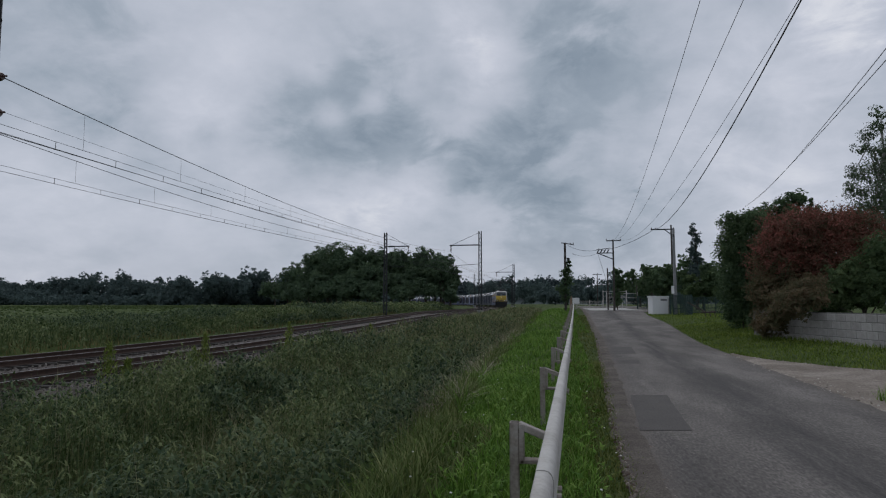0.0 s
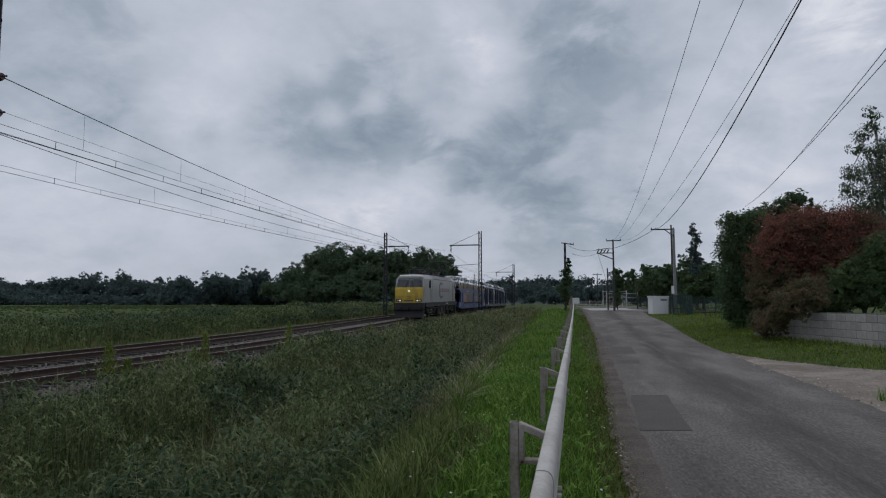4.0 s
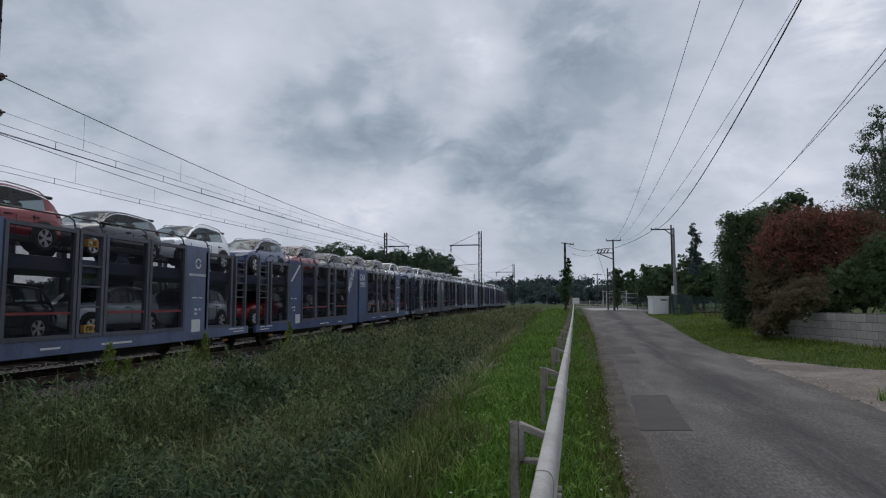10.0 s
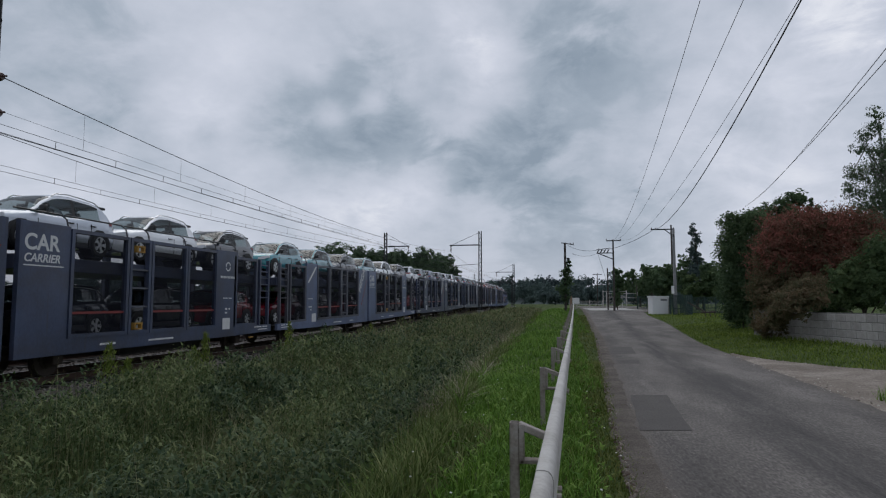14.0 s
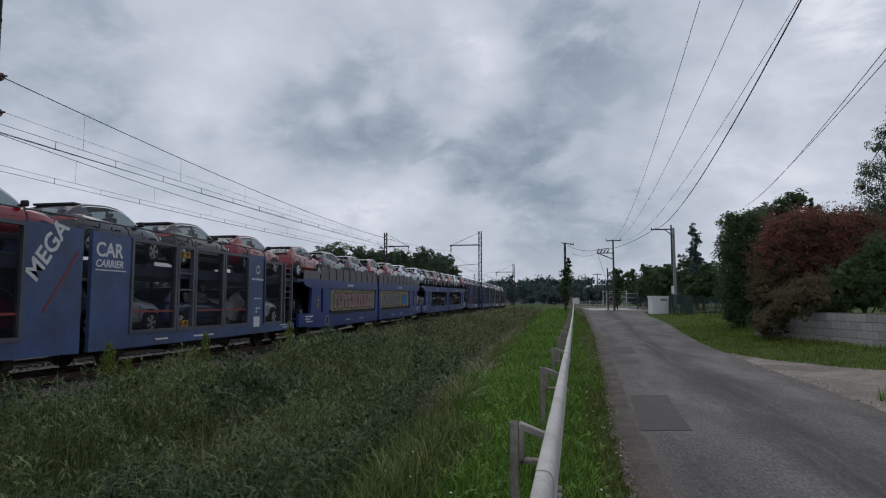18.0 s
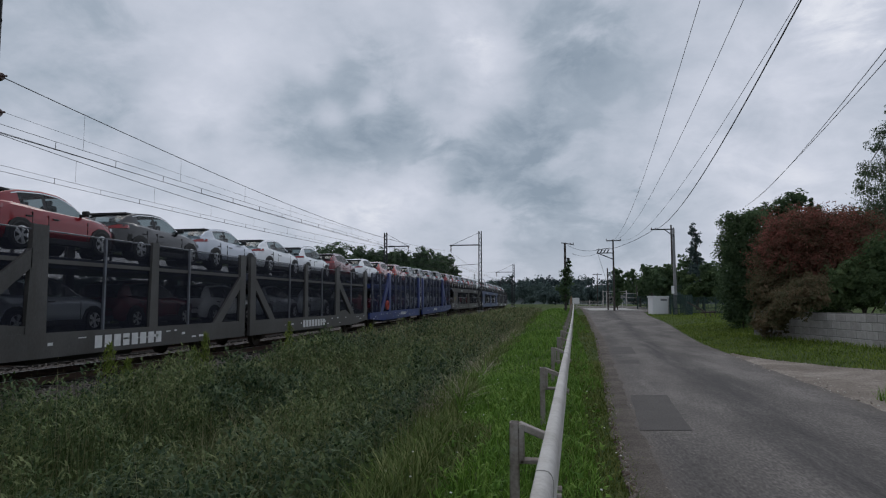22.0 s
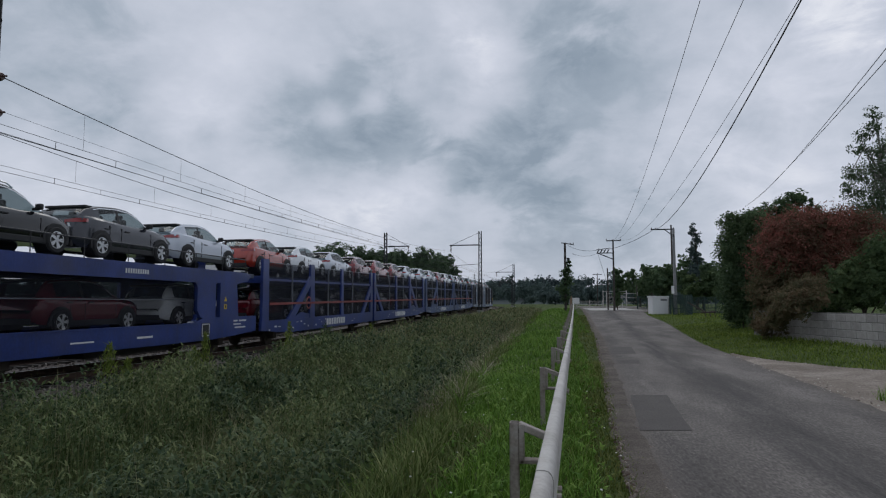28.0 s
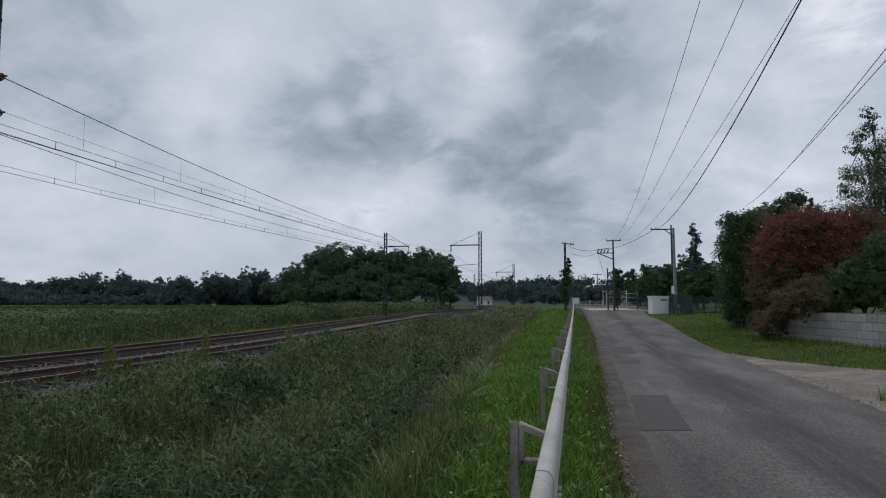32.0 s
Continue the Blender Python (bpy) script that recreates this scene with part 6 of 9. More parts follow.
                pts.append((sx * wr * 0.93, Y(u), curve_at(s["roof"], u) + (-0.01 if j in (0, 5) else 0.035)))
            add_tube(bm, pts, 0.018, 5)
        bm.faces.ensure_lookup_table()
        for fc in bm.faces[n0:]:
            fc.material_index = 3
    # tail spoiler on the roof's end
    ut, wt, rt, zt, bt = next(q for q in shell if abs(q[0] - s["t0"]) < 1e-6)
    n0 = len(bm.faces)
    add_box(bm, -rt * 0.92, rt * 0.92, Y(s["t0"]) - 0.05, Y(s["t0"]) + 0.24, zt - 0.045, zt + 0.022, 0.015)
    bm.faces.ensure_lookup_table()
    for fc in bm.faces[n0:]:
        fc.material_index = 2
    out["glasshouse"] = bm
    # dark lower cladding, arches, middle pillar and tail spoiler
    bm = bmesh.new()
    for sx in (-1, 1):
        for u in (s["wheels"][0] + 0.115, 0.612, s["wheels"][1] - 0.075):
            x0, x1 = sorted((sx * W * curve_at(s["wide"], u) * 0.96, sx * (W * curve_at(s["wide"], u) + 0.003)))
            add_box(bm, x0, x1, Y(u) - 0.006, Y(u) + 0.006, 0.36, curve_at(s["top"], u) - 0.16)
        for u in (0.56, 0.75):
            x0, x1 = sorted((sx * W * 0.97, sx * (W * curve_at(s["wide"], u) + 0.022)))
            add_box(bm, x0, x1, Y(u) - 0.09, Y(u) + 0.09, 0.80, 0.83)
        add_box(bm, sx * W * 0.93 - 0.06, sx * W * 0.93 + 0.06, Y(s["wheels"][0]) + 0.3, Y(s["wheels"][1]) - 0.3, 0.20, 0.36, 0.02)
        for wu in s["wheels"]:
            yc, r0_, r1_ = Y(wu), s["r"] + 0.015, s["r"] + 0.085
            n = 7
            for k in range(n):
                a0, a1 = math.pi * (-0.08 + 1.16 * k / n), math.pi * (-0.08 + 1.16 * (k + 1) / n)
                x0, x1 = sx * (W * 0.93), sx * (W * 1.008)
                vs = [bm.verts.new((x, yc + math.cos(a) * r, s["r"] + math.sin(a) * r)) for x, r, a in ((x1, r0_, a0), (x1, r1_, a0), (x1, r1_, a1), (x1, r0_, a1), (x0, r0_, a0), (x0, r1_, a0), (x0, r1_, a1), (x0, r0_, a1))]
                for q in ((0, 1, 2, 3), (1, 5, 6, 2), (0, 3, 7, 4)):
                    bm.faces.new([vs[i] for i in (q if sx > 0 else reversed(q))])
            # shade of the wheel house, put in as a solid black disc
            add_rod(bm, (sx * W * 0.6, yc, s["r"] + 0.02), (sx * W * 1.002, yc, s["r"] + 0.02), s["r"] + 0.03, 14)
    add_box(bm, -W * 0.55, W * 0.55, Y(0) - 0.012, Y(0.02), 0.26, 0.40, 0.02)
    add_box(bm, -W * 0.75, W * 0.75, Y(0.975), Y(1) + 0.012, 0.25, 0.42, 0.02)
    out["cladding"] = bm
    bm = bmesh.new()
    add_box(bm, -W * 0.52, W * 0.52, Y(0) - 0.006, Y(0.03), 0.50, 0.64, 0.01)
    for k in range(3):
        add_box(bm, -W * 0.50, W * 0.50, Y(0) - 0.016, Y(0), 0.52 + 0.045 * k, 0.535 + 0.045 * k)
    out["grille"] = bm
    for nm, sx in (("headlamp_a", -1), ("headlamp_b", 1)):
        bm = bmesh.new()
        vs = [(sx * W * 0.52, Y(0.006), 0.64), (sx * W * 0.80, Y(0.03), 0.66), (sx * W * 0.925, Y(0.085), 0.74), (sx * W * 0.90, Y(0.085), 0.83), (sx * W * 0.75, Y(0.035), 0.79), (sx * W * 0.52, Y(0.016), 0.73)]
        a = [bm.verts.new(v) for v in vs]
        b = [bm.verts.new((v[0], v[1] + 0.08, v[2])) for v in vs]
        for i in range(6):
            bm.faces.new((a[i], a[(i + 1) % 6], b[(i + 1) % 6], b[i]))
        bm.faces.new(a)
        bm.faces.new(list(reversed(b)))
        bmesh.ops.recalc_face_normals(bm, faces=bm.faces[:])
        for v in bm.verts:
            v.co.y -= 0.035
            v.co.x *= 1.02
        out[nm] = bm
    for nm, sx in (("tail_lamp_a", -1), ("tail_lamp_b", 1)):
        bm = bmesh.new()
        vs = [(sx * W * 0.45, Y(0.985), 0.90), (sx * W * 0.82, Y(0.975), 0.90), (sx * W * 0.955, Y(0.93), 0.92), (sx * W * 0.93, Y(0.92), 1.02), (sx * W * 0.78, Y(0.972), 1.01), (sx * W * 0.45, Y(0.982), 0.97)]
        a = [bm.verts.new((v[0] * 1.015, v[1] + 0.014, v[2])) for v in vs]
        b = [bm.verts.new((v[0], v[1] - 0.08, v[2])) for v in vs]
        for i in range(6):
            bm.faces.new((a[i], a[(i + 1) % 6], b[(i + 1) % 6], b[i]))
        bm.faces.new(a)
        bm.faces.new(list(reversed(b)))
        bmesh.ops.recalc_face_normals(bm, faces=bm.faces[:])
        out[nm] = bm
    bm = bmesh.new()
    add_box(bm, 0.0, 0.2, -0.05, 0.06, -0.02, 0.13, 0.03)
    add_box(bm, -0.08, 0.03, -0.02, 0.03, -0.03, 0.03)
    out["mirror"] = bm
    return out


def tyre_mesh(r, n=15):
    bm = bmesh.new()
    prof = [(-0.1, r * 0.66), (-0.105, r * 0.9), (-0.08, r), (0.08, r), (0.105, r * 0.9), (0.1, r * 0.66), (0.06, r * 0.64)]
    rings = [[bm.verts.new((x, math.cos(2 * math.pi * k / n) * q, math.sin(2 * math.pi * k / n) * q)) for x, q in prof] for k in range(n)]
    for k in range(n):
        a, b = rings[k], rings[(k + 1) % n]
        for i in range(len(prof) - 1):
            bm.faces.new((a[i], b[i], b[i + 1], a[i + 1]))
    bmesh.ops.recalc_face_normals(bm, faces=bm.faces[:])
    return bm


def rim_mesh(r):
    bm = bmesh.new()
    add_rod(bm, (0.085, 0, 0), (0.10, 0, 0), r * 0.18, 10)
    for k in range(5):
        for d in (-0.16, 0.16):
            a = 2 * math.pi * k / 5
            add_beam(bm, (0.088, math.cos(a) * r * 0.1, math.sin(a) * r * 0.1), (0.092, math.cos(a + d) * r * 0.64, math.sin(a + d) * r * 0.64), 0.02, 0.04)
    n = 14
    for x, q0, q1 in ((0.096, 0.60, 0.67),):
        for k in range(n):
            a0, a1 = 2 * math.pi * k / n, 2 * math.pi * (k + 1) / n
            bm.faces.new([bm.verts.new((x, math.cos(a) * r * q, math.sin(a) * r * q)) for a, q in ((a0, q0), (a0, q1), (a1, q1), (a1, q0))])
    # dark dish behind the spokes
    f = bm.faces.new([bm.verts.new((0.05, math.cos(2 * math.pi * k / n) * r * 0.66, math.sin(2 * math.pi * k / n) * r * 0.66)) for k in range(n)])
    f.material_index = 1
    return bm


def whole_wheel(r):
    bm = rim_mesh(r)
    n = len(bm.faces)
    other = tyre_mesh(r, 10)
    me = bpy.data.meshes.new("tmp")
    other.to_mesh(me)
    other.free()
    bm.from_mesh(me)
    bpy.data.meshes.remove(me)
    bm.faces.ensure_lookup_table()
    for f in bm.faces[n:]:
        f.material_index = 2
    return bm


CAR_CACHE = {}


def car_set(kind, colour):
    key = (kind, colour)
    if key in CAR_CACHE:
        return CAR_CACHE[key]
    if kind not in CAR_CACHE:
        b = car_meshes(kind)
        r = CAR_SHAPES[kind]["r"]
        CAR_CACHE[kind] = dict(body=raw("body", b["body"], GLASS), glasshouse=raw("cabin", b["glasshouse"], CARGLASS, CARGLASS, CLAD, CHROME), cladding=raw("cladding", b["cladding"], CLAD), grille=raw("grille", b["grille"], CLAD),
                               mirror=raw("mirror", b["mirror"], CLAD), tyre=raw("wheel", tyre_mesh(r), TYRE), whole=raw("wheel", whole_wheel(r), RIM, CLAD, TYRE), rim=raw("rim", rim_mesh(r), RIM, CLAD),
                               headlamp_a=raw("headlamp", b["headlamp_a"], LAMPGLASS), headlamp_b=raw("headlamp", b["headlamp_b"], LAMPGLASS), tail_lamp_a=raw("tail_lamp", b["tail_lamp_a"], TAILRED), tail_lamp_b=raw("tail_lamp", b["tail_lamp_b"], TAILRED))
    base = CAR_CACHE[kind]
    mine = dict(base)
    for k, slot in (("body", 0), ("glasshouse", 1)):
        me = base[k].copy()
        me.materials[slot] = CARPAINT[colour]
        mine[k] = me
    CAR_CACHE[key] = mine
    return mine


KINDWORD = {"suv": "tall estate", "crossover": "sloping-back crossover", "hatch": "hatchback"}


def car(kind, colour, upper):
    """A new car: front towards -y, wheels on z = 0."""
    m, s = car_set(kind, colour), CAR_SHAPES[kind]
    where = "on the open upper deck" if upper else "on the lower deck"
    t = thing("car", None, f"new {CARNAMES[colour]} {KINDWORD[kind]} car {where}", "car", "cars on the train")
    share("body", m["body"], t)
    share("cabin", m["glasshouse"], t, None, "painted roof over dark tinted windows")
    share("cladding", m["cladding"], t, None, "black plastic sills and arches, black discs for wheel well shade")
    if upper:
        share("grille", m["grille"], t)
        share("headlamp", m["headlamp_a"], t)
        share("headlamp", m["headlamp_b"], t)
        share("tail_lamp", m["tail_lamp_a"], t, None, "red tail lamp")
        share("tail_lamp", m["tail_lamp_b"], t, None, "red tail lamp")
        ym = (s["c0"] + 0.075 - 0.5) * s["L"]
        share("door_mirror", m["mirror"], t, pose(s["W"] * 0.9, ym, s["belt"] + 0.01))
        share("door_mirror", m["mirror"], t, pose(-s["W"] * 0.9, ym, s["belt"] + 0.01, 0, 0, 180))
    for u in s["wheels"]:
        for sx in (1, -1):
            w = share("wheel", m["tyre"] if upper else m["whole"], t, pose(sx * (s["W"] * 0.93), (u - 0.5) * s["L"], s["r"], 0, 0, 0 if sx > 0 else 180))
            if upper:
                share("rim", m["rim"], w)
    return t


# a black and white cow grazing in the field before the wood
def cow(x, y, z, turn):
    t = thing("cow", pose(x, y, z, 0, 0, turn), "black and white cow grazing in the far field", "cow")
    hide = mat("cow_hide", ((0.02, 0.018, 0.017), (0.03, 0.028, 0.026), (0.7, 0.69, 0.66)), 0.8, 1.5, 6, 0.0, grain=0.2)
    pale = mat("cow_white", ((0.6, 0.59, 0.56), (0.72, 0.71, 0.68)), 0.8, 3, 20, 0.0)
    bm = bmesh.new()
    loft(bm, [(yy, [(0, zz - h), (w * 0.8, zz - h * 0.7), (w, zz), (w * 0.75, zz + h * 0.8), (0, zz + h)]) for yy, zz, w, h in ((-1.0, 1.1, 0.16, 0.25), (-0.8, 1.08, 0.33, 0.38), (0.0, 1.03, 0.40, 0.45), (0.7, 1.06, 0.36, 0.42), (0.95, 1.12, 0.2, 0.28))])
    smooth(part("body", bm, hide, t), 60)
    bm = bmesh.new()
    add_tube(bm, [(0, -0.9, 1.2), (0, -1.25, 1.15), (0, -1.5, 0.9), (0, -1.65, 0.7)], 0.15, 7, 0, [0.2, 0.15, 0.15, 0.09])
    smooth(part("head", bm, pale, t), 60)
    for lx, ly in ((-0.24, -0.75), (0.24, -0.75), (-0.24, 0.75), (0.24, 0.75)):
        bm = bmesh.new()
        add_tube(bm, [(lx, ly, 0.9), (lx, ly, 0.45), (lx, ly, 0.0)], 0.08, 6, 0, [0.12, 0.07, 0.06])
        part("leg", bm, pale, t)
    bm = bmesh.new()
    add_tube(bm, [(0, 0.97, 1.25), (0, 1.05, 0.9), (0, 1.05, 0.5)], 0.03, 5)
    part("tail", bm, pale, t)


cow(-48.8, 140, land(-47, 139) + 0.35, 70)


# ======== wagons: local frame with y from the leading end backwards, x towards the lane, z from the rail head ========
def bar(t, name, mtl, *boxes, bevel=0.0, label=""):
    bm = bmesh.new()
    for b in boxes:
        add_box(bm, *b, bevel=bevel)
    return part(name, bm, mtl, t, label)


def plate(t, name, mtl, outline, x0, x1, label=""):
    bm = bmesh.new()
    add_prism(bm, outline, min(x0, x1), max(x0, x1))
    return part(name, bm, mtl, t, label)


def pipe(t, name, mtl, pts, r=0.03, label=""):
    bm = bmesh.new()
    add_tube(bm, pts, r, 6)
    return part(name, bm, mtl, t, label)


WHEELSET = []
REDRING = mat("red_hose", ((0.38, 0.05, 0.03), (0.55, 0.08, 0.05)), 0.6, 5, 30, 0.0)


def wheelset(t, y, r=0.42):
    if not WHEELSET:
        bm = bmesh.new()
        for sx in (-1, 1):
            add_rod(bm, (sx * 0.69, 0, 0), (sx * 0.82, 0, 0), 1.0 * r, 20)
            add_rod(bm, (sx * 0.66, 0, 0), (sx * 0.70, 0, 0), 1.07 * r, 20)
            add_rod(bm, (sx * 0.82, 0, 0), (sx * 0.85, 0, 0), 0.6 * r, 14)
            add_box(bm, sx * 1.0 - 0.14, sx * 1.0 + 0.14, -0.17, 0.17, -0.14, 0.2, 0.03)
        add_rod(bm, (-1.0, 0, 0), (1.0, 0, 0), 0.08, 10)
        WHEELSET.append(raw("wheelset", bm, WHEELSTEEL))
    return share("wheelset", WHEELSET[0], t, pose(0, y, r))


def underframe(t, y0, y1, axles):
    bar(t, "underframe", UNDER, (-1.15, 1.15, y0 + 0.2, y1 - 0.2, 0.62, 0.78))
    m = (axles[0] + axles[1]) / 2
    # dark block and bar added to stand for the shadow under the wagon
    bar(t, "brake_gear", UNDER, (-0.85, 0.9, m - 1.9, m + 1.9, 0.30, 0.62), (-0.2, 0.2, min(axles), max(axles), 0.36, 0.5), bevel=0.03)
    for a in axles:
        wheelset(t, a)
        for sx in (1,):
            plate(t, "spring", UNDER, [(a - 0.75, 0.72), (a - 0.4, 0.6), (a + 0.4, 0.6), (a + 0.75, 0.72), (a + 0.4, 0.78), (a - 0.4, 0.78)], sx * 1.12, sx * 1.24)


def buffers(t, y, s):
    """s: -1 at the leading end, 1 at the tail."""
    for sx in (-0.875, 0.875):
        bm = bmesh.new()
        add_rod(bm, (sx, y, 1.05), (sx, y + s * 0.42, 1.05), 0.11, 10)
        add_rod(bm, (sx, y + s * 0.42, 1.05), (sx, y + s * 0.47, 1.05), 0.22, 14)
        part("buffer", bm, UNDER, t)
    bm = bmesh.new()
    add_beam(bm, (0, y, 1.0), (0, y + s * 0.5, 0.98), 0.1, 0.14)
    add_rod(bm, (0.3, y, 0.9), (0.25, y + s * 0.4, 0.5), 0.03, 6)
    part("coupling", bm, UNDER, t)


def marks(t, x, rows, mtl=None):
    """Small unreadable lettering as plain bars: (y0, y1, z0, z1)."""
    tagged(bar(t, "marking", mtl or MARK, *[(x, x + 0.005, y0, y1, z0, z1) for y0, y1, z0, z1 in rows]), kind="stuff")


def lettering(t, text, y, z, size, x, mtl, slant=0.0, name="lettering", italic=0.0):
    """Real characters standing on the near side, reading along the wagon."""
    c = bpy.data.curves.new(name, "FONT")
    c.body, c.size, c.extrude, c.offset, c.shear = text, size, 0.002, 0.022 * size, italic
    tmp = new(name, c)
    me = bpy.data.meshes.new_from_object(tmp.evaluated_get(bpy.context.evaluated_depsgraph_get()))
    bpy.data.objects.remove(tmp)
    bpy.data.curves.remove(c)
    me.materials.clear()
    me.materials.append(mtl)
    ob = share(name, me, t, Matrix.Translation((x, y, z)) @ pose(0, 0, 0, 90, 0, 90) @ Matrix.Rotation(slant, 4, "Z"))
    return ob


def round_logo(t, y, z, r, x, mtl, name="emblem"):
    """A plain broken ring."""
    bm = bmesh.new()
    n = 20
    for k in range(n):
        if k in (0, 10):
            continue
        a0, a1 = 2 * math.pi * k / n, 2 * math.pi * (k + 1) / n
        o = [(y + math.cos(a) * q, z + math.sin(a) * q) for a, q in ((a0, r * 0.72), (a0, r), (a1, r), (a1, r * 0.72))]
        add_prism(bm, o, x, x + 0.005)
    part(name, bm, mtl, t, "broken ring emblem")


PAINTS = [mat("spray_" + n, (tuple(v * 0.7 for v in c), c), 0.6, 5, 30, 0.0) for n, c in (("grey", (0.22, 0.20, 0.185)), ("black", (0.02, 0.02, 0.022)), ("pale", (0.5, 0.49, 0.46)), ("teal", (0.05, 0.28, 0.36)), ("pink", (0.42, 0.22, 0.19)), ("green", (0.16, 0.27, 0.05)), ("blue", (0.03, 0.16, 0.45)), ("ochre", (0.4, 0.28, 0.08)))]


def swell(rng, cy, cz, ry, rz, lump, n=22):
    """A smooth rounded outline, fuller at some sides."""
    a1, a2, a3 = (rng.uniform(0, 6.28) for _ in range(3))
    out = []
    for k in range(n):
        a = 2 * math.pi * k / n
        q = 1 + lump * (0.55 * math.sin(2 * a + a1) + 0.45 * math.sin(3 * a + a2) + 0.25 * math.sin(5 * a + a3))
        c, d = math.cos(a), math.sin(a)
        q /= (abs(c) ** 3 + abs(d) ** 3) ** (1 / 3)
        out.append((cy + c * ry * q, cz + d * rz * q))
    return out


def graffiti(t, y0, y1, z0, z1, x, scheme, seed):
    """Sprayed swollen shapes pressed together: dark outline, fill, second tone below, gleams, small eyes."""
    rng = random.Random(seed * 13 + 5)
    fill, rim, spark, glow = scheme
    zc, h, wide = (z0 + z1) / 2, (z1 - z0) / 2, y1 - y0

    def layer(name, outlines, mtl, xx, label=""):
        bm = bmesh.new()
        for k, o in enumerate(outlines):
            xs = x + xx + 0.00025 * k
            add_prism(bm, o, xs, xs + 0.0012)
        part(name, bm, PAINTS[mtl], t, label)

    layer("spray_glow", [swell(rng, y0 + wide * (k + 0.5) / 9, zc + rng.uniform(-0.05, 0.08), wide / 12, h * 0.88, 0.10) for k in range(9)], glow, 0.001, "soft sprayed background patch")
    ends = []
    if seed == 11:
        ya, yb = y0 + wide * 0.30, y1 - 0.1
        ends = [(y0 + 0.5, zc + 0.16, 0.15, 0.09), (y0 + 0.85, zc + 0.28, 0.12, 0.08), (y0 + 0.6, zc - 0.08, 0.12, 0.10), (y0 + 1.1, zc + 0.05, 0.14, 0.07)]
    elif seed == 52:
        ya, yb = y0 + 0.1, y0 + wide * 0.70
    else:
        ya, yb = y0 + 0.1, y1 - 0.1
    # each piece: a leaning stem, a shoulder or foot growing out of it
    n = max(4, int((yb - ya) / 0.56))
    step = (yb - ya) / n
    pieces = []
    for k in range(n):
        cy, lean, hh = ya + step * (k + 0.5), rng.uniform(-0.16, 0.16), h * rng.uniform(0.70, 0.88)
        side, high = rng.choice((-1, 1)), rng.choice((-1, 1))
        group = [(cy, zc, step * 0.38, hh, lean), (cy + side * step * 0.26, zc + high * hh * 0.5, step * 0.42, hh * 0.42, 0.0)]
        if rng.random() < 0.7:
            group.append((cy - side * step * 0.20, zc - high * hh * 0.58, step * 0.33, hh * 0.33, 0.0))
        pieces.append([(*g, rng.random()) for g in group])

    def ring(grow, only=None, dz=0.0, squash=1.0):
        out = []
        for k, group in enumerate(pieces):
            if only is not None and k % 2 != only:
                continue
            for cy, cz, ry, rz, lean, r in group:
                o = swell(random.Random(int(r * 1e6)), cy, cz + dz * rz, ry + grow, (rz + grow) * squash, 0.09)
                out.append([(a + lean * (b - cz), b) for a, b in o])
        return out

    layer("spray_outline", ring(0.055), rim, 0.003)
    layer("spray_shape", ring(0.0, 0), fill, 0.010)
    layer("spray_shape", ring(0.0, 1), fill if spark < 0 else (fill if seed in (11, 52) else spark), 0.017)
    if spark >= 0:
        layer("spray_second_tone", ring(-0.055, None, -0.30, 0.55), 4 if spark == 3 else spark, 0.024)
    lines, dots = [], []
    for group in pieces:
        cy, cz, ry, rz, lean, r = group[0]
        for q in (-0.9, 0.75):
            a = cy + q * ry
            lines.append([(a - 0.014 + lean * -rz * 0.7, cz - rz * 0.7), (a + 0.016 + lean * -rz * 0.7, cz - rz * 0.7), (a + 0.03 - q * 0.05, cz + rz * 0.1), (a + 0.02 + lean * rz * 0.6, cz + rz * 0.6), (a - 0.01 + lean * rz * 0.6, cz + rz * 0.6), (a - q * 0.05, cz + rz * 0.1)])
        dots.append(swell(rng, cy + step * 0.45, cz + h * rng.uniform(0.3, 0.75), 0.035, 0.035, 0.05, 10))
        if seed == 51:
            for q in range(3):
                dots.append(swell(rng, cy + rng.uniform(-0.1, 0.1), cz + rz * (0.55 * q - 0.5), 0.05, 0.06, 0.1, 10))
    layer("spray_line", lines, rim, 0.031)
    layer("spray_dot", dots, 6 if seed == 51 else 2, 0.036)
    if ends:
        layer("spray_dab", [swell(rng, *e, 0.12, 12) for e in ends], 2, 0.012, "pale sprayed dabs")
    if seed == 52:
        # a second, blue piece at the far end of the window
        for nm, grow, mi, xx in (("spray_outline", 0.07, 1, 0.004), ("spray_shape", 0.0, 6, 0.008)):
            layer(nm, [swell(random.Random(70 + k), y0 + wide * (0.765 + 0.085 * k), zc - 0.06 + 0.05 * (k % 2), 0.25 + grow, h * 0.70 + grow, 0.16) for k in range(3)], mi, xx + 0.02, "" if grow else "bright blue sprayed piece")
        layer("spray_second_tone", [swell(random.Random(80 + k), y0 + wide * (0.765 + 0.085 * k) - 0.05, zc - 0.12, 0.12, 0.2, 0.2, 12) for k in range(3)], 3, 0.034)
        layer("spray_line", [[(y0 + wide * q, zc - 0.3), (y0 + wide * q + 0.03, zc - 0.3), (y0 + wide * q + 0.09, zc + 0.3), (y0 + wide * q + 0.06, zc + 0.3)] for q in (0.80, 0.88, 0.96)], 1, 0.038)


UPPER, LOWER = 2.92, 1.0


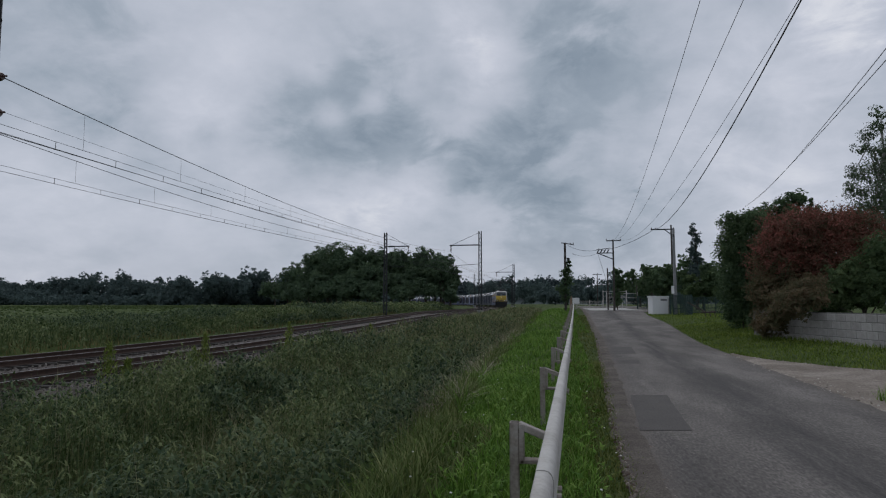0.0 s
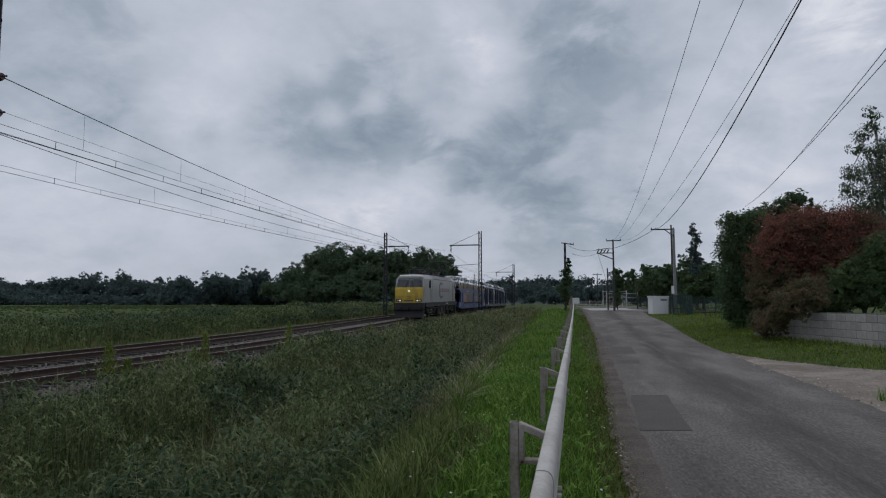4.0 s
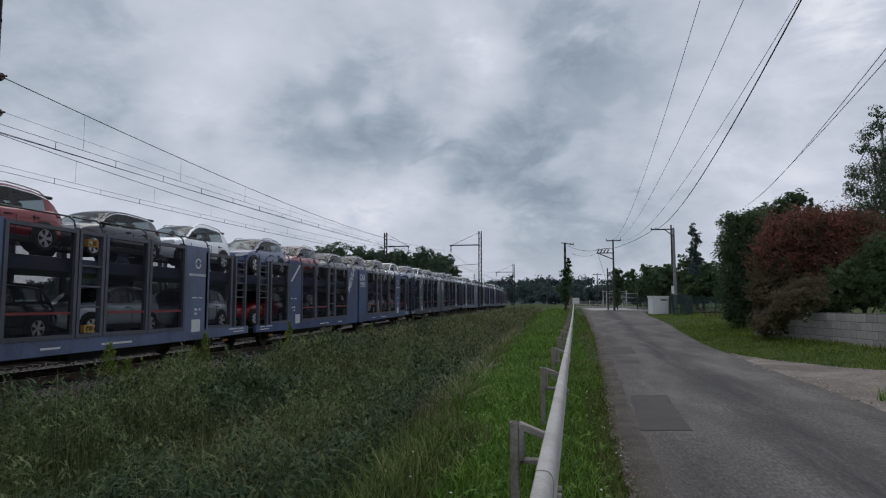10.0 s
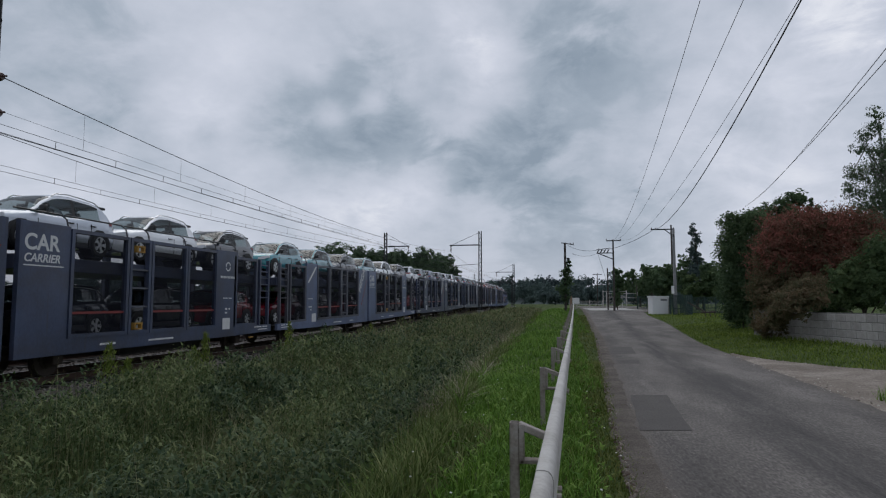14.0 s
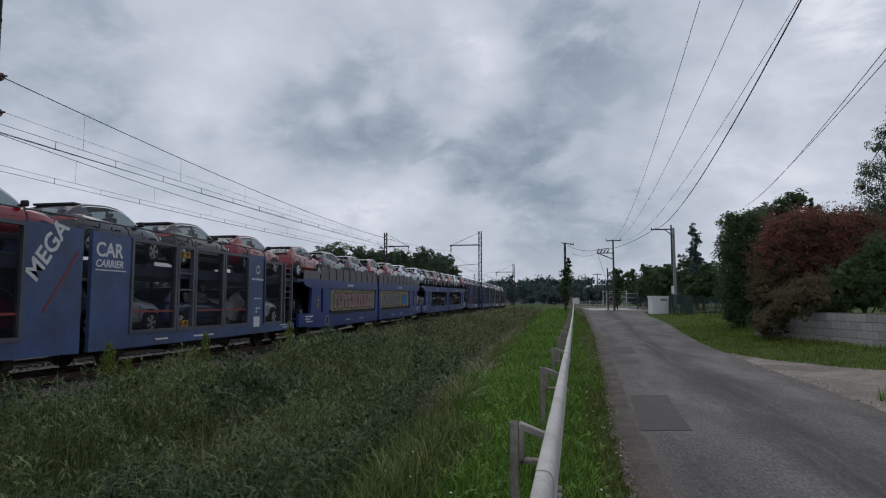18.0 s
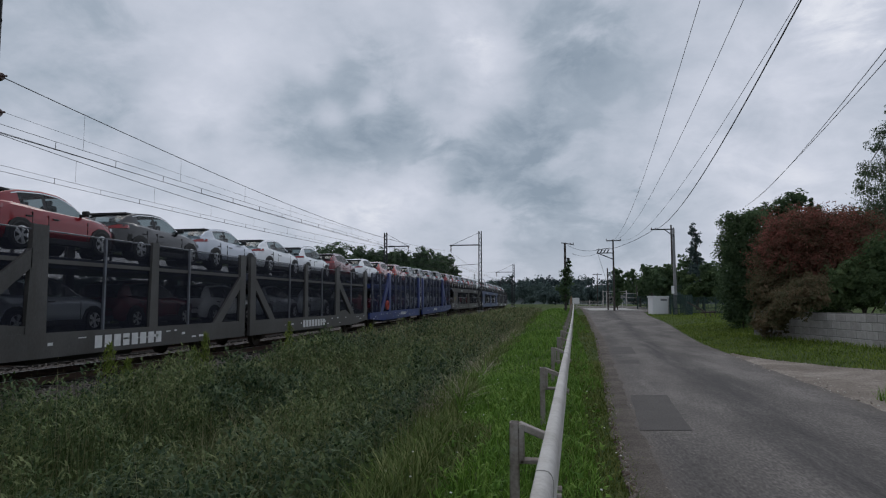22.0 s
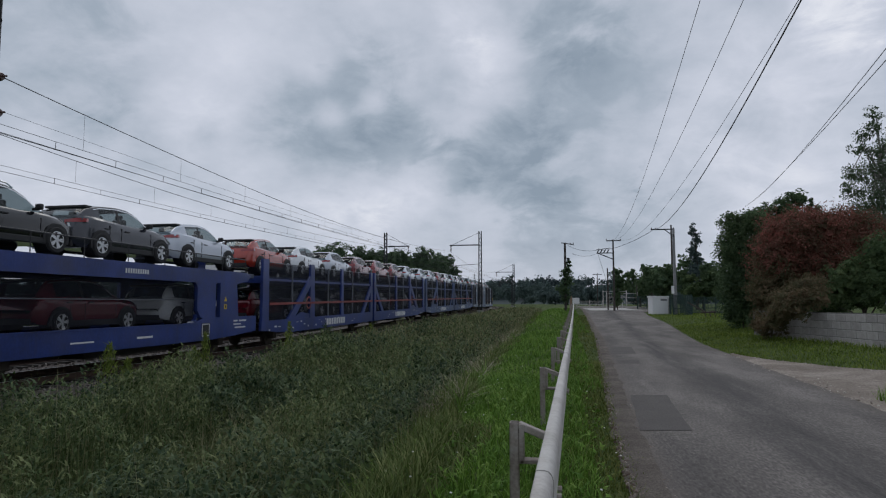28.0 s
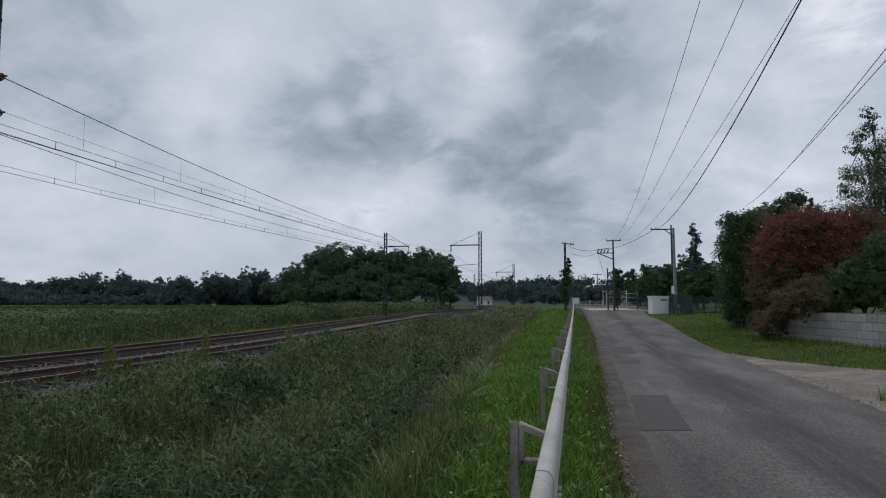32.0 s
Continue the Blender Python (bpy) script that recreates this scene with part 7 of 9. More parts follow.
def wagon_panel(L, body, style, seed, spray=None):
    """Two close-coupled units with deep side girders, each with one long window; style 'screen' has low screens on the upper deck, 'rail' a hand rail."""
    word = "deep blue" if body is BLUE else ("taupe grey" if body is TAUPE else "steel blue")
    t = thing("car_carrier_wagon", None, f"{word} double-deck car wagon with long side windows" + (", spray-painted" if spray else ""), "railway wagon", "wagons of the train")
    half = L / 2
    for k in (0, 1):
        f = (lambda y: y) if k == 0 else (lambda y: L - y)
        e = half - 0.18

        def box(x0, x1, a, b, z0, z1):
            a, b = f(a), f(b)
            return (min(x0, x1), max(x0, x1), min(a, b), max(a, b), z0, z1)
        underframe(t, min(f(0.3), f(e)), max(f(0.3), f(e)), (f(2.1), f(e - 1.6)))
        bar(t, "lower_deck", UNDER, box(-1.35, 1.35, 1.7, e, 0.93, 0.98))
        bar(t, "end_platform", body, box(-1.4, 1.4, 0.25, 1.7, 0.98, 1.06))
        bar(t, "upper_deck", DECK, box(-1.40, 1.40, 0.2, e + 0.1, UPPER - 0.16, UPPER), bevel=0.01)
        for sx in (1, -1):
            X0, X1 = sx * 1.36, sx * 1.5
            # deep sill with a drooping belly
            plate(t, "side_sill", body, [(f(0.15), 0.72), (f(1.7), 0.62), (f(3.4), 0.54), (f(e), 0.54), (f(e), 1.14), (f(4.4), 1.14), (f(3.9), 1.30), (f(0.15), 1.30)], X0, X1)
            plate(t, "top_beam", body, [(f(0.9), 2.62), (f(1.7), 2.50), (f(4.3), 2.48), (f(e), 2.48), (f(e), UPPER + 0.02), (f(1.0), UPPER + 0.02), (f(0.6), UPPER - 0.1)], X0, X1)
            plate(t, "corner_post", body, [(f(1.55), 1.3), (f(2.86), 1.3), (f(2.86), 2.5), (f(1.7), 2.5)], X0, X1)
            plate(t, "panel_post", body, [(f(3.15), 1.3), (f(4.05), 1.3), (f(4.3), 1.55), (f(4.3), 2.48), (f(3.15), 2.5)], X0, X1)
            plate(t, "end_post", body, [(f(e - 0.55), 1.14), (f(e), 1.14), (f(e), 2.48), (f(e - 0.35), 2.48)], X0, X1)
            bar(t, "window_lip", body, box(sx * 1.5, sx * 1.525, 4.3, e - 0.45, 1.10, 1.14), box(sx * 1.5, sx * 1.525, 4.3, e - 0.4, 2.48, 2.52))
            # rounded corners of the long window
            for ya, za, dy, dz in () if sx < 0 else ((4.3, 2.48, 1, -1), (e - 0.36, 2.48, -1, -1), (4.3, 1.2, 1, 1), (e - 0.52, 1.14, -1, 1)):
                arc = [(f(ya - 0.004 * dy), za + 0.004 * -dz)] + [(f(ya + dy * 0.22 * (1 - math.sin(a))), za + dz * 0.22 * (1 - math.cos(a))) for a in (0, 0.39, 0.785, 1.18, 1.571)]
                plate(t, "window_corner", body, arc, X0 + sx * 0.003, X1 - sx * 0.003)
            if style == "screen":
                # the opening below the screen: its shade is a solid dark strip
                bar(t, "window_slot", UNDER, box(sx * 1.37, sx * 1.385, 4.2, e - 0.4, 1.12, 1.4), label="dark strip standing for the shade in the window's lower opening")
            if style == "screen":
                bar(t, "window_screen", BEIGE, box(sx * 1.40, sx * 1.415, 4.25, e - 0.4, 1.33, 2.5), label="beige perforated screen")
                # solid dark sheet gives the step opening its shade
                bar(t, "step_slot", UNDER, box(sx * 1.37, sx * 1.385, 2.8, 3.2, 1.3, 2.5), label="dark sheet standing for the shade behind the slot steps")
                bar(t, "slot_step", body, *[box(sx * 1.40, sx * 1.46, 2.86, 3.15, 1.5 + 0.3 * q, 1.54 + 0.3 * q) for q in range(4)])
                n = 9
                for j in range(n):
                    a, b = 3.0 + (e - 3.0) * j / n, 3.0 + (e - 3.0) * (j + 1) / n - 0.05
                    plate(t, "deck_screen", BEIGE if spray and seed < 50 else GREYSCREEN, [(f(a), UPPER + 0.02), (f(b), UPPER + 0.02), (f(b), UPPER + 0.52), (f(b - 0.12), UPPER + 0.63), (f((a + b) / 2), UPPER + 0.66), (f(a + 0.12), UPPER + 0.65), (f(a), UPPER + 0.58)], sx * 1.44, sx * 1.46)
                    if sx > 0:
                        pipe(t, "screen_rib", DARKBLUE, [(1.47, f(b + 0.025), UPPER), (1.485, f(b + 0.025), UPPER + 0.3), (1.475, f(b), UPPER + 0.56), (1.46, f(b - 0.12), UPPER + 0.66), (1.46, f((a + b) / 2), UPPER + 0.68)], 0.026)
                plate(t, "end_screen", BEIGE if spray and seed < 50 else GREYSCREEN, [(f(0.8), UPPER + 0.02), (f(2.8), UPPER + 0.02), (f(2.8), UPPER + 0.42), (f(0.8), UPPER + 0.42)], sx * 1.44, sx * 1.46)
            else:
                bar(t, "window_screen", SCREEN, box(sx * 1.40, sx * 1.406, 4.25, e - 0.4, 1.2, 2.5), label="dark wire screen")
                bar(t, "guard_wire", FRAMEGREY, box(sx * 1.41, sx * 1.425, 4.25, e - 0.4, 1.88, 1.91))
                pts = [(sx * 1.42, f(0.9), UPPER), (sx * 1.42, f(0.95), UPPER + 0.52), (sx * 1.42, f(e - 0.1), UPPER + 0.52), (sx * 1.42, f(e - 0.08), UPPER)]
                pipe(t, "hand_rail", BLACKPIPE, pts, 0.018)
                if sx > 0:
                    for j in range(1, 7):
                        yy = f(0.95 + (e - 1.1) * j / 7)
                        pipe(t, "rail_post", BLACKPIPE, [(1.42, yy, UPPER), (1.42, yy, UPPER + 0.52)], 0.014)
            if sx > 0 and spray:
                graffiti(t, min(f(4.75), f(e - 0.9)), max(f(4.75), f(e - 0.9)), 1.34, 2.38, 1.416, spray[k], seed + k)
        bar(t, "wear_mark", STEELDARK, (1.5, 1.505, min(f(4.0), f(3.5)), max(f(4.0), f(3.5)), 0.66, 1.12))
        bar(t, "plate_rim", MARK, (1.505, 1.508, min(f(3.98), f(3.52)), min(f(3.98), f(3.52)) + 0.03, 0.68, 1.1), (1.505, 1.508, max(f(3.98), f(3.52)) - 0.03, max(f(3.98), f(3.52)), 0.68, 1.1), (1.505, 1.508, min(f(3.98), f(3.52)), max(f(3.98), f(3.52)), 0.68, 0.71), (1.505, 1.508, min(f(3.98), f(3.52)), max(f(3.98), f(3.52)), 1.07, 1.1))
        y = min(f(0.9), f(1.9))
        marks(t, 1.502, [(y, y + 0.3, 1.12, 1.18), (y + 0.4, y + 0.95, 1.12, 1.18), (y, y + 0.55, 1.0, 1.05), (y + 0.1, y + 0.9, 0.88, 0.93), (min(f(6.6), f(7.3)), max(f(6.6), f(7.3)), 0.78, 0.84), (min(f(9), f(9.8)), max(f(9), f(9.8)), 0.78, 0.82)])
        yn = min(f(6.9), f(7.9))
        marks(t, 1.502, [(yn + 0.105 * q, yn + 0.105 * q + 0.065, 2.63, 2.76) for q in range(10)])
        plate(t, "warning_mark", YELLOW, [(f(2.5) - 0.1, 1.86), (f(2.5) + 0.1, 1.86), (f(2.5), 2.03)], 1.502, 1.506)
        bar(t, "warning_mark", YELLOW, (1.502, 1.506, f(2.5) - 0.085, f(2.5) + 0.085, 1.58, 1.75))
        bar(t, "warning_sign", STEELDARK, (1.507, 1.509, f(2.5) - 0.04, f(2.5) + 0.04, 1.62, 1.71))
        buffers(t, f(0.25), -1 if k == 0 else 1)
    bar(t, "drawbar", UNDER, (-0.2, 0.2, half - 0.5, half + 0.5, 0.7, 0.9))
    t["deck"] = (0.55, L - 0.55)
    return t


def wagon_frame(L, body, seed, tail=False, spray=False, red=True):
    """Two close-coupled units of tall rectangular frames with dark screens, solid panels at the ends of each, black hoops along the top."""
    word = {DARKBLUE.name: "dark blue-grey", DUSTBLUE.name: "grimy dark blue", SLATE.name: "slate blue", MIDBLUE.name: "mid blue", STEELBLUE.name: "pale steel blue"}[body.name]
    t = thing("car_carrier_wagon", None, f"{word} double-deck car wagon with tall screened frames", "railway wagon", "wagons of the train")
    rng = random.Random(seed)
    half = L / 2
    frame_m = FRAMEGREY if body not in (DARKBLUE, DUSTBLUE) else body
    TOP = 3.62
    for k in (0, 1):
        f = (lambda y: y) if k == 0 else (lambda y: L - y)
        e = half - 0.16

        def box(x0, x1, a, b, z0, z1):
            a, b = f(a), f(b)
            return (min(x0, x1), max(x0, x1), min(a, b), max(a, b), z0, z1)
        underframe(t, min(f(0.4), f(e)), max(f(0.4), f(e)), (f(2.3), f(e - 1.7)))
        bar(t, "lower_deck", UNDER, box(-1.35, 1.35, 0.4, e, 0.79, 0.84))
        bar(t, "upper_deck", DECK, box(-1.36, 1.36, 0.35, e, UPPER - 0.36, UPPER - 0.02), bevel=0.01)
        panels = [(3.35, 4.65), (e - 1.75, e)] if k == 0 else [(3.1, 4.5), (e - 1.5, e)]
        for sx in (1, -1):
            X0, X1 = sx * 1.38, sx * 1.5
            plate(t, "side_sill", body, [(f(0.25), 0.66), (f(3.2), 0.60), (f(e), 0.54), (f(e), 0.93), (f(0.25), 0.93)], X0, X1)
            for a, b in panels:
                zlo = 0.93
                plate(t, "solid_panel", body, [(f(a), zlo), (f(b), zlo), (f(b), TOP + 0.04), (f(a), TOP + 0.04)], X0, X1)
            # bays between the panels
            edges = [panels[0][1] + (panels[1][0] - panels[0][1]) * q for q in (0, 0.27, 0.54, 0.68, 1.0)]
            for j in range(4):
                a, b = edges[j] + 0.02, edges[j + 1] - 0.02
                ladder_bay = j == 2
                m = frame_m
                bar(t, "bay_frame", m, box(X0, X1 + sx * 0.03, a, a + 0.10, 0.93, TOP), box(X0, X1 + sx * 0.03, b - 0.10, b, 0.93, TOP), box(X0, X1 + sx * 0.026, a + 0.10, b - 0.10, TOP - 0.09, TOP), box(X0, X1 + sx * 0.026, a + 0.10, b - 0.10, 0.93, 1.03))
                if not ladder_bay:
                    bar(t, "bay_screen", SCREEN, box(sx * 1.45, sx * 1.456, a + 0.1, b - 0.1, 1.03, TOP - 0.09), label="dark wire screen")
                    if red and sx > 0:
                        bar(t, "strap", REDLINE, box(1.457, 1.463, a + 0.1, b - 0.1, 1.52, 1.58), label="red strap line")
                elif sx > 0:
                    for q in range(5):
                        z = 1.15 + q * 0.52
                        if q in (0, 4) and k:
                            y0, y1, z = (a + b) / 2 - 0.17, (a + b) / 2 + 0.17, z - (0.1 if q == 0 else 0.0)
                            bar(t, "step", OCHRE, box(1.40, 1.52, y0, y1, z, z + 0.035), box(1.40, 1.52, y0, y1, z + 0.155, z + 0.19), box(1.40, 1.515, y0, y0 + 0.05, z + 0.035, z + 0.155), box(1.40, 1.515, y1 - 0.05, y1, z + 0.035, z + 0.155), label="hollow ochre step")
                        else:
                            bar(t, "step", FRAMEGREY, box(1.40, 1.50, a + 0.1, b - 0.1, z, z + 0.05))
                pipe(t, "top_hoop", BLACKPIPE, [(sx * 1.46, f(a + 0.05), TOP - 0.02), (sx * 1.40, f(a + 0.05), TOP + 0.22), (sx * 1.28, f(a + 0.1), TOP + 0.33), (sx * 1.28, f(b), TOP + 0.33)], 0.022)
            # open end bay with its ladder
            bar(t, "bay_frame", frame_m, box(X0, X1, 1.5, 1.62, 0.93, TOP - 0.1), box(X0, X1, 3.2, 3.32, 0.93, TOP - 0.1), box(X0, X1 - sx * 0.004, 1.62, 3.2, TOP - 0.2, TOP - 0.1), box(X0, X1 - sx * 0.004, 1.62, 3.2, 0.93, 1.03))
            bar(t, "bay_screen", SCREEN, box(sx * 1.45, sx * 1.456, 1.62, 3.2, 1.03, TOP - 0.2), label="dark wire screen")
            bar(t, "ladder_frame", frame_m, box(X0, X1, 0.45, 0.55, 0.93, TOP - 0.1), box(X0, X1, 1.2, 1.3, 0.93, TOP - 0.1))
            if sx > 0:
                for q in range(6):
                    bar(t, "rung", frame_m, box(1.42, 1.47, 0.55, 1.2, 2.0 + 0.26 * q, 2.04 + 0.26 * q))
            for a, b in panels:
                pipe(t, "top_hoop", BLACKPIPE, [(sx * 1.46, f(a + 0.05), TOP), (sx * 1.40, f(a + 0.05), TOP + 0.22), (sx * 1.28, f(a + 0.1), TOP + 0.33), (sx * 1.28, f(b), TOP + 0.33)], 0.022)
        x = 1.503
        lo = lambda a, b: (min(f(a), f(b)), max(f(a), f(b)))
        marks(t, x, [(*lo(3.5, 3.72), 1.95, 1.99), (*lo(3.8, 4.1), 1.95, 1.99), (*lo(3.6, 3.7), 1.55, 1.62), (*lo(3.8, 3.95), 1.55, 1.62), (*lo(3.8, 3.95), 1.42, 1.48)])
        bar(t, "card_holder", MARK, (x, x + 0.006, *lo(3.6 if k else 4.0, 4.1 if k else 4.5), 0.86, 1.26), label="blank pale card holder")
        marks(t, x, [(*lo(0.6, 1.0), 0.84, 0.88), (*lo(1.1, 1.7), 0.84, 0.88), (*lo(0.6, 1.4), 0.74, 0.78), (*lo(7.0, 8.2), 0.70, 0.75), (*lo(9.6, 10.2), 0.70, 0.75)])
        if k == 0:
            y = f(e - 1.7)
            lettering(t, "MEGA", y + 0.25, 2.25, 0.62, x, MARK, 0.96)
            bm = bmesh.new()
            add_prism(bm, [(y + 0.45, 1.55), (y + 0.52, 1.55), (y + 1.55, 3.05), (y + 1.48, 3.05)], x, x + 0.005)
            part("slant_line", bm, REDLINE, t, "thin red slanting line")
            bm = bmesh.new()
            add_prism(bm, [(f(3.45), 2.75), (f(3.6), 2.72), (f(4.55), 3.5), (f(4.4), 3.53)], x, x + 0.005)
            part("name_bar", bm, MARK, t, "slanting pale name bar")
        else:
            y = min(f(e), f(e - 1.5))
            lettering(t, "CAR", y + 0.12, 3.02, 0.52, x, MARK)
            lettering(t, "CARRIER", y + 0.12, 2.74, 0.27, x, MARK, italic=0.2)
            bar(t, "underline", MARK, (x, x + 0.005, y + 0.12, y + 1.3, 2.64, 2.67))
            round_logo(t, f(3.8), 3.1, 0.17, x, MARK)
            yn = lo(3.3, 4.3)[0]
            marks(t, x, [(yn + 0.1 * q, yn + 0.1 * q + 0.065, 2.68, 2.76) for q in range(10)])
        buffers(t, f(0.25), -1 if k == 0 else 1)
        bar(t, "tail_rung" if k else "lead_rung", OCHRE, (1.36, 1.42, *lo(1.6, 1.9), 0.45, 0.5))
    bar(t, "drawbar", UNDER, (-0.2, 0.2, half - 0.5, half + 0.5, 0.7, 0.9))
    if tail:
        bm = bmesh.new()
        n = 12
        for q in range(n):
            a0, a1 = 2 * math.pi * q / n, 2 * math.pi * (q + 1) / n
            add_beam(bm, (1.53, L - 0.75 + 0.22 * math.cos(a0), 1.75 + 0.22 * math.sin(a0)), (1.53, L - 0.75 + 0.22 * math.cos(a1), 1.75 + 0.22 * math.sin(a1)), 0.03, 0.04)
        for q in range(3):
            a = 2 * math.pi * q / 3
            add_beam(bm, (1.53, L - 0.75, 1.75), (1.53, L - 0.75 + 0.22 * math.cos(a), 1.75 + 0.22 * math.sin(a)), 0.03, 0.03)
        part("hand_wheel", bm, YELLOW, t, "yellow brake hand wheel")
        bar(t, "tail_beam", SLATE, (-1.3, 1.3, L - 0.42, L - 0.3, 2.62, 2.84))
        bar(t, "tail_ladder", SLATE, (1.28, 1.36, L - 0.42, L - 0.34, 1.0, 3.5), (0.75, 0.83, L - 0.42, L - 0.34, 1.0, 3.5), *[(0.83, 1.28, L - 0.41, L - 0.36, 1.4 + 0.32 * q, 1.45 + 0.32 * q) for q in range(6)])
    t["deck"] = (0.35, L - 0.35)
    return t


def wagon_brace(L, body, style, seed, red=False):
    """Two units with thick posts and slanting braces; style 'mesh' has full screens and a ladder between the units, 'open' thin posts."""
    word = "deep blue" if body is BLUE else ("dark grey" if body is GREYPAINT else "faded blue")
    t = thing("car_carrier_wagon", None, f"{word} double-deck car wagon with slanting braces and screens", "railway wagon", "wagons of the train")
    half = L / 2
    TOP = 3.72 if style == "mesh" else 3.6
    thin = POSTGREY
    rng = random.Random(seed + 7)
    for k in (0, 1):
        f = (lambda y: y) if k == 0 else (lambda y: L - y)
        e = half - (0.55 if style == "mesh" else 0.2)

        def box(x0, x1, a, b, z0, z1):
            a, b = f(a), f(b)
            return (min(x0, x1), max(x0, x1), min(a, b), max(a, b), z0, z1)
        underframe(t, min(f(0.3), f(e)), max(f(0.3), f(e)), (f(2.2), f(e - 1.9)))
        bar(t, "lower_deck", UNDER, box(-1.35, 1.35, 0.4, e, 0.93, 0.98))
        bar(t, "upper_deck", DECK if body is not BLUE else body, box(-1.36, 1.36, 0.35, e + 0.1, UPPER - 0.30, UPPER - 0.02), bevel=0.01)
        for sx in (1, -1):
            X0, X1 = sx * 1.38, sx * 1.5
            plate(t, "side_sill", body, [(f(0.2), 0.70), (f(2.0), 0.56), (f(3.4), 0.50), (f(e), 0.50), (f(e), 1.08), (f(0.2), 1.08)], X0, X1)
            if style == "mesh":
                plate(t, "main_post", body, [(f(4.6), 1.08), (f(5.15), 1.08), (f(5.15), TOP), (f(4.65), TOP)], X0, X1 + sx * 0.03)
                plate(t, "brace", body, [(f(2.6), 1.08), (f(3.25), 1.08), (f(4.7), 2.85), (f(4.7), 3.5)], X0, X1)
                plate(t, "end_post", body, [(f(e - 0.5), 1.08), (f(e), 1.08), (f(e), TOP - 0.1), (f(e - 0.45), TOP - 0.1)], X0, X1 + sx * 0.03)
                posts = [0.8, 2.6] + [5.15 + (e - 5.6) * q / 6 for q in range(1, 6)]
                for p in posts:
                    bar(t, "thin_post", thin, box(X0, X1, p, p + 0.07, 1.08, TOP - 0.12))
                bar(t, "side_screen", SCREENBLUE if body is BLUE else SCREEN, box(sx * 1.45, sx * 1.456, 0.5, 4.6, 1.08, TOP - 0.15), label="dark blue wire screen")
                bar(t, "side_screen", SCREENBLUE if body is BLUE else SCREEN, box(sx * 1.45, sx * 1.456, 5.15, e - 0.5, 1.08, TOP - 0.1), label="dark blue wire screen")
                bar(t, "mid_rail", thin, box(sx * 1.41, sx * 1.44, 5.15, e - 0.5, 1.86, 1.90))
                pipe(t, "hand_rail", BLACKPIPE, [(sx * 1.42, f(0.9), TOP - 0.1), (sx * 1.42, f(e - 0.1), TOP - 0.1)], 0.018)
            else:
                plate(t, "end_post", body, [(f(0.25), 1.08), (f(0.85), 1.08), (f(0.8), TOP), (f(0.3), TOP)], X0, X1)
                plate(t, "main_post", body, [(f(5.2), 1.08), (f(5.8), 1.08), (f(5.75), TOP), (f(5.3), TOP)], X0, X1)
                plate(t, "brace", body, [(f(2.7), 1.08), (f(3.4), 1.08), (f(5.3), 2.6), (f(5.3), 3.05)], X0, X1)
                plate(t, "gusset", body, [(f(3.4), 1.08), (f(5.3), 1.08), (f(5.3), 1.25), (f(4.2), 1.35)], X0 + sx * 0.02, X1 - sx * 0.02)
                plate(t, "middle_post", body, [(f(9.6), 1.08), (f(10.0), 1.08), (f(9.95), TOP - 0.05), (f(9.65), TOP - 0.05)], X0, X1)
                plate(t, "brace", body, [(f(e - 2.2), 1.08), (f(e - 1.7), 1.08), (f(e - 0.4), 2.3), (f(e - 0.4), 2.75)], X0, X1)
                plate(t, "end_post", body, [(f(e - 0.45), 1.08), (f(e), 1.08), (f(e), TOP - 0.05), (f(e - 0.4), TOP - 0.05)], X0, X1)
                for p in (3.2, 7.7, 11.6):
                    bar(t, "thin_post", thin, box(X0 + sx * 0.03, X1 - sx * 0.02, p, p + 0.06, 1.08, TOP - 0.1))
                bar(t, "side_screen", DENSE, box(sx * 1.42, sx * 1.426, 0.85, 5.2, 1.08, TOP - 0.15), label="dark wire screen")
                bar(t, "side_screen", DENSE, box(sx * 1.42, sx * 1.426, 5.8, e - 0.45, 1.08, TOP - 0.15), label="dark wire screen")
                pipe(t, "hand_rail", thin, [(sx * 1.43, f(0.3), TOP - 0.12), (sx * 1.43, f(e - 0.1), TOP - 0.12)], 0.02)
                bar(t, "deck_edge", body, box(sx * 1.40, sx * 1.44, 0.85, e - 0.3, UPPER - 0.20, UPPER - 0.10))
                if red and sx > 0:
                    bar(t, "strap", REDLINE, box(1.505, 1.51, 0.9, e, 1.72, 1.82), label="faded red strap line")
        x = 1.505
        lo = lambda a, b: (min(f(a), f(b)), max(f(a), f(b)))
        small = []
        for q in range(26):
            y = 0.9 + 0.45 * q + rng.uniform(-0.1, 0.1)
            if y > e - 0.4 or rng.random() < 0.25:
                continue
            z, w = rng.choice((0.66, 0.78, 0.90)), rng.uniform(0.06, 0.30)
            small.append((*lo(y, y + w), z, z + rng.choice((0.03, 0.05, 0.07))))
        marks(t, x, small)
        # maker's name as one plain bar
        if style == "open":
            bar(t, "name_bar", MARK, *[(x, x + 0.005, *lo(7.4 + 0.36 * q, 7.66 + 0.36 * q), 0.62, 0.94) for q in range(8)], label="row of pale blocks in place of a name")
            if red:
                round_logo(t, f(5.0), 1.78, 0.30, x + 0.008, REDLINE)
        else:
            bar(t, "name_bar", MARK, *[(x, x + 0.005, *lo(8.0 + 0.2 * q, 8.15 + 0.2 * q), 0.74, 0.94) for q in range(8)], label="row of pale blocks in place of a name")
            bm = bmesh.new()
            add_tube(bm, [(x + 0.06, f(4.05) + 0.27 * math.cos(a * 0.628), 1.5 + 0.27 * math.sin(a * 0.628)) for a in range(10)] + [(x + 0.06, f(4.05) + 0.27 * math.cos(0.01), 1.5 - 0.003)], 0.07, 7)
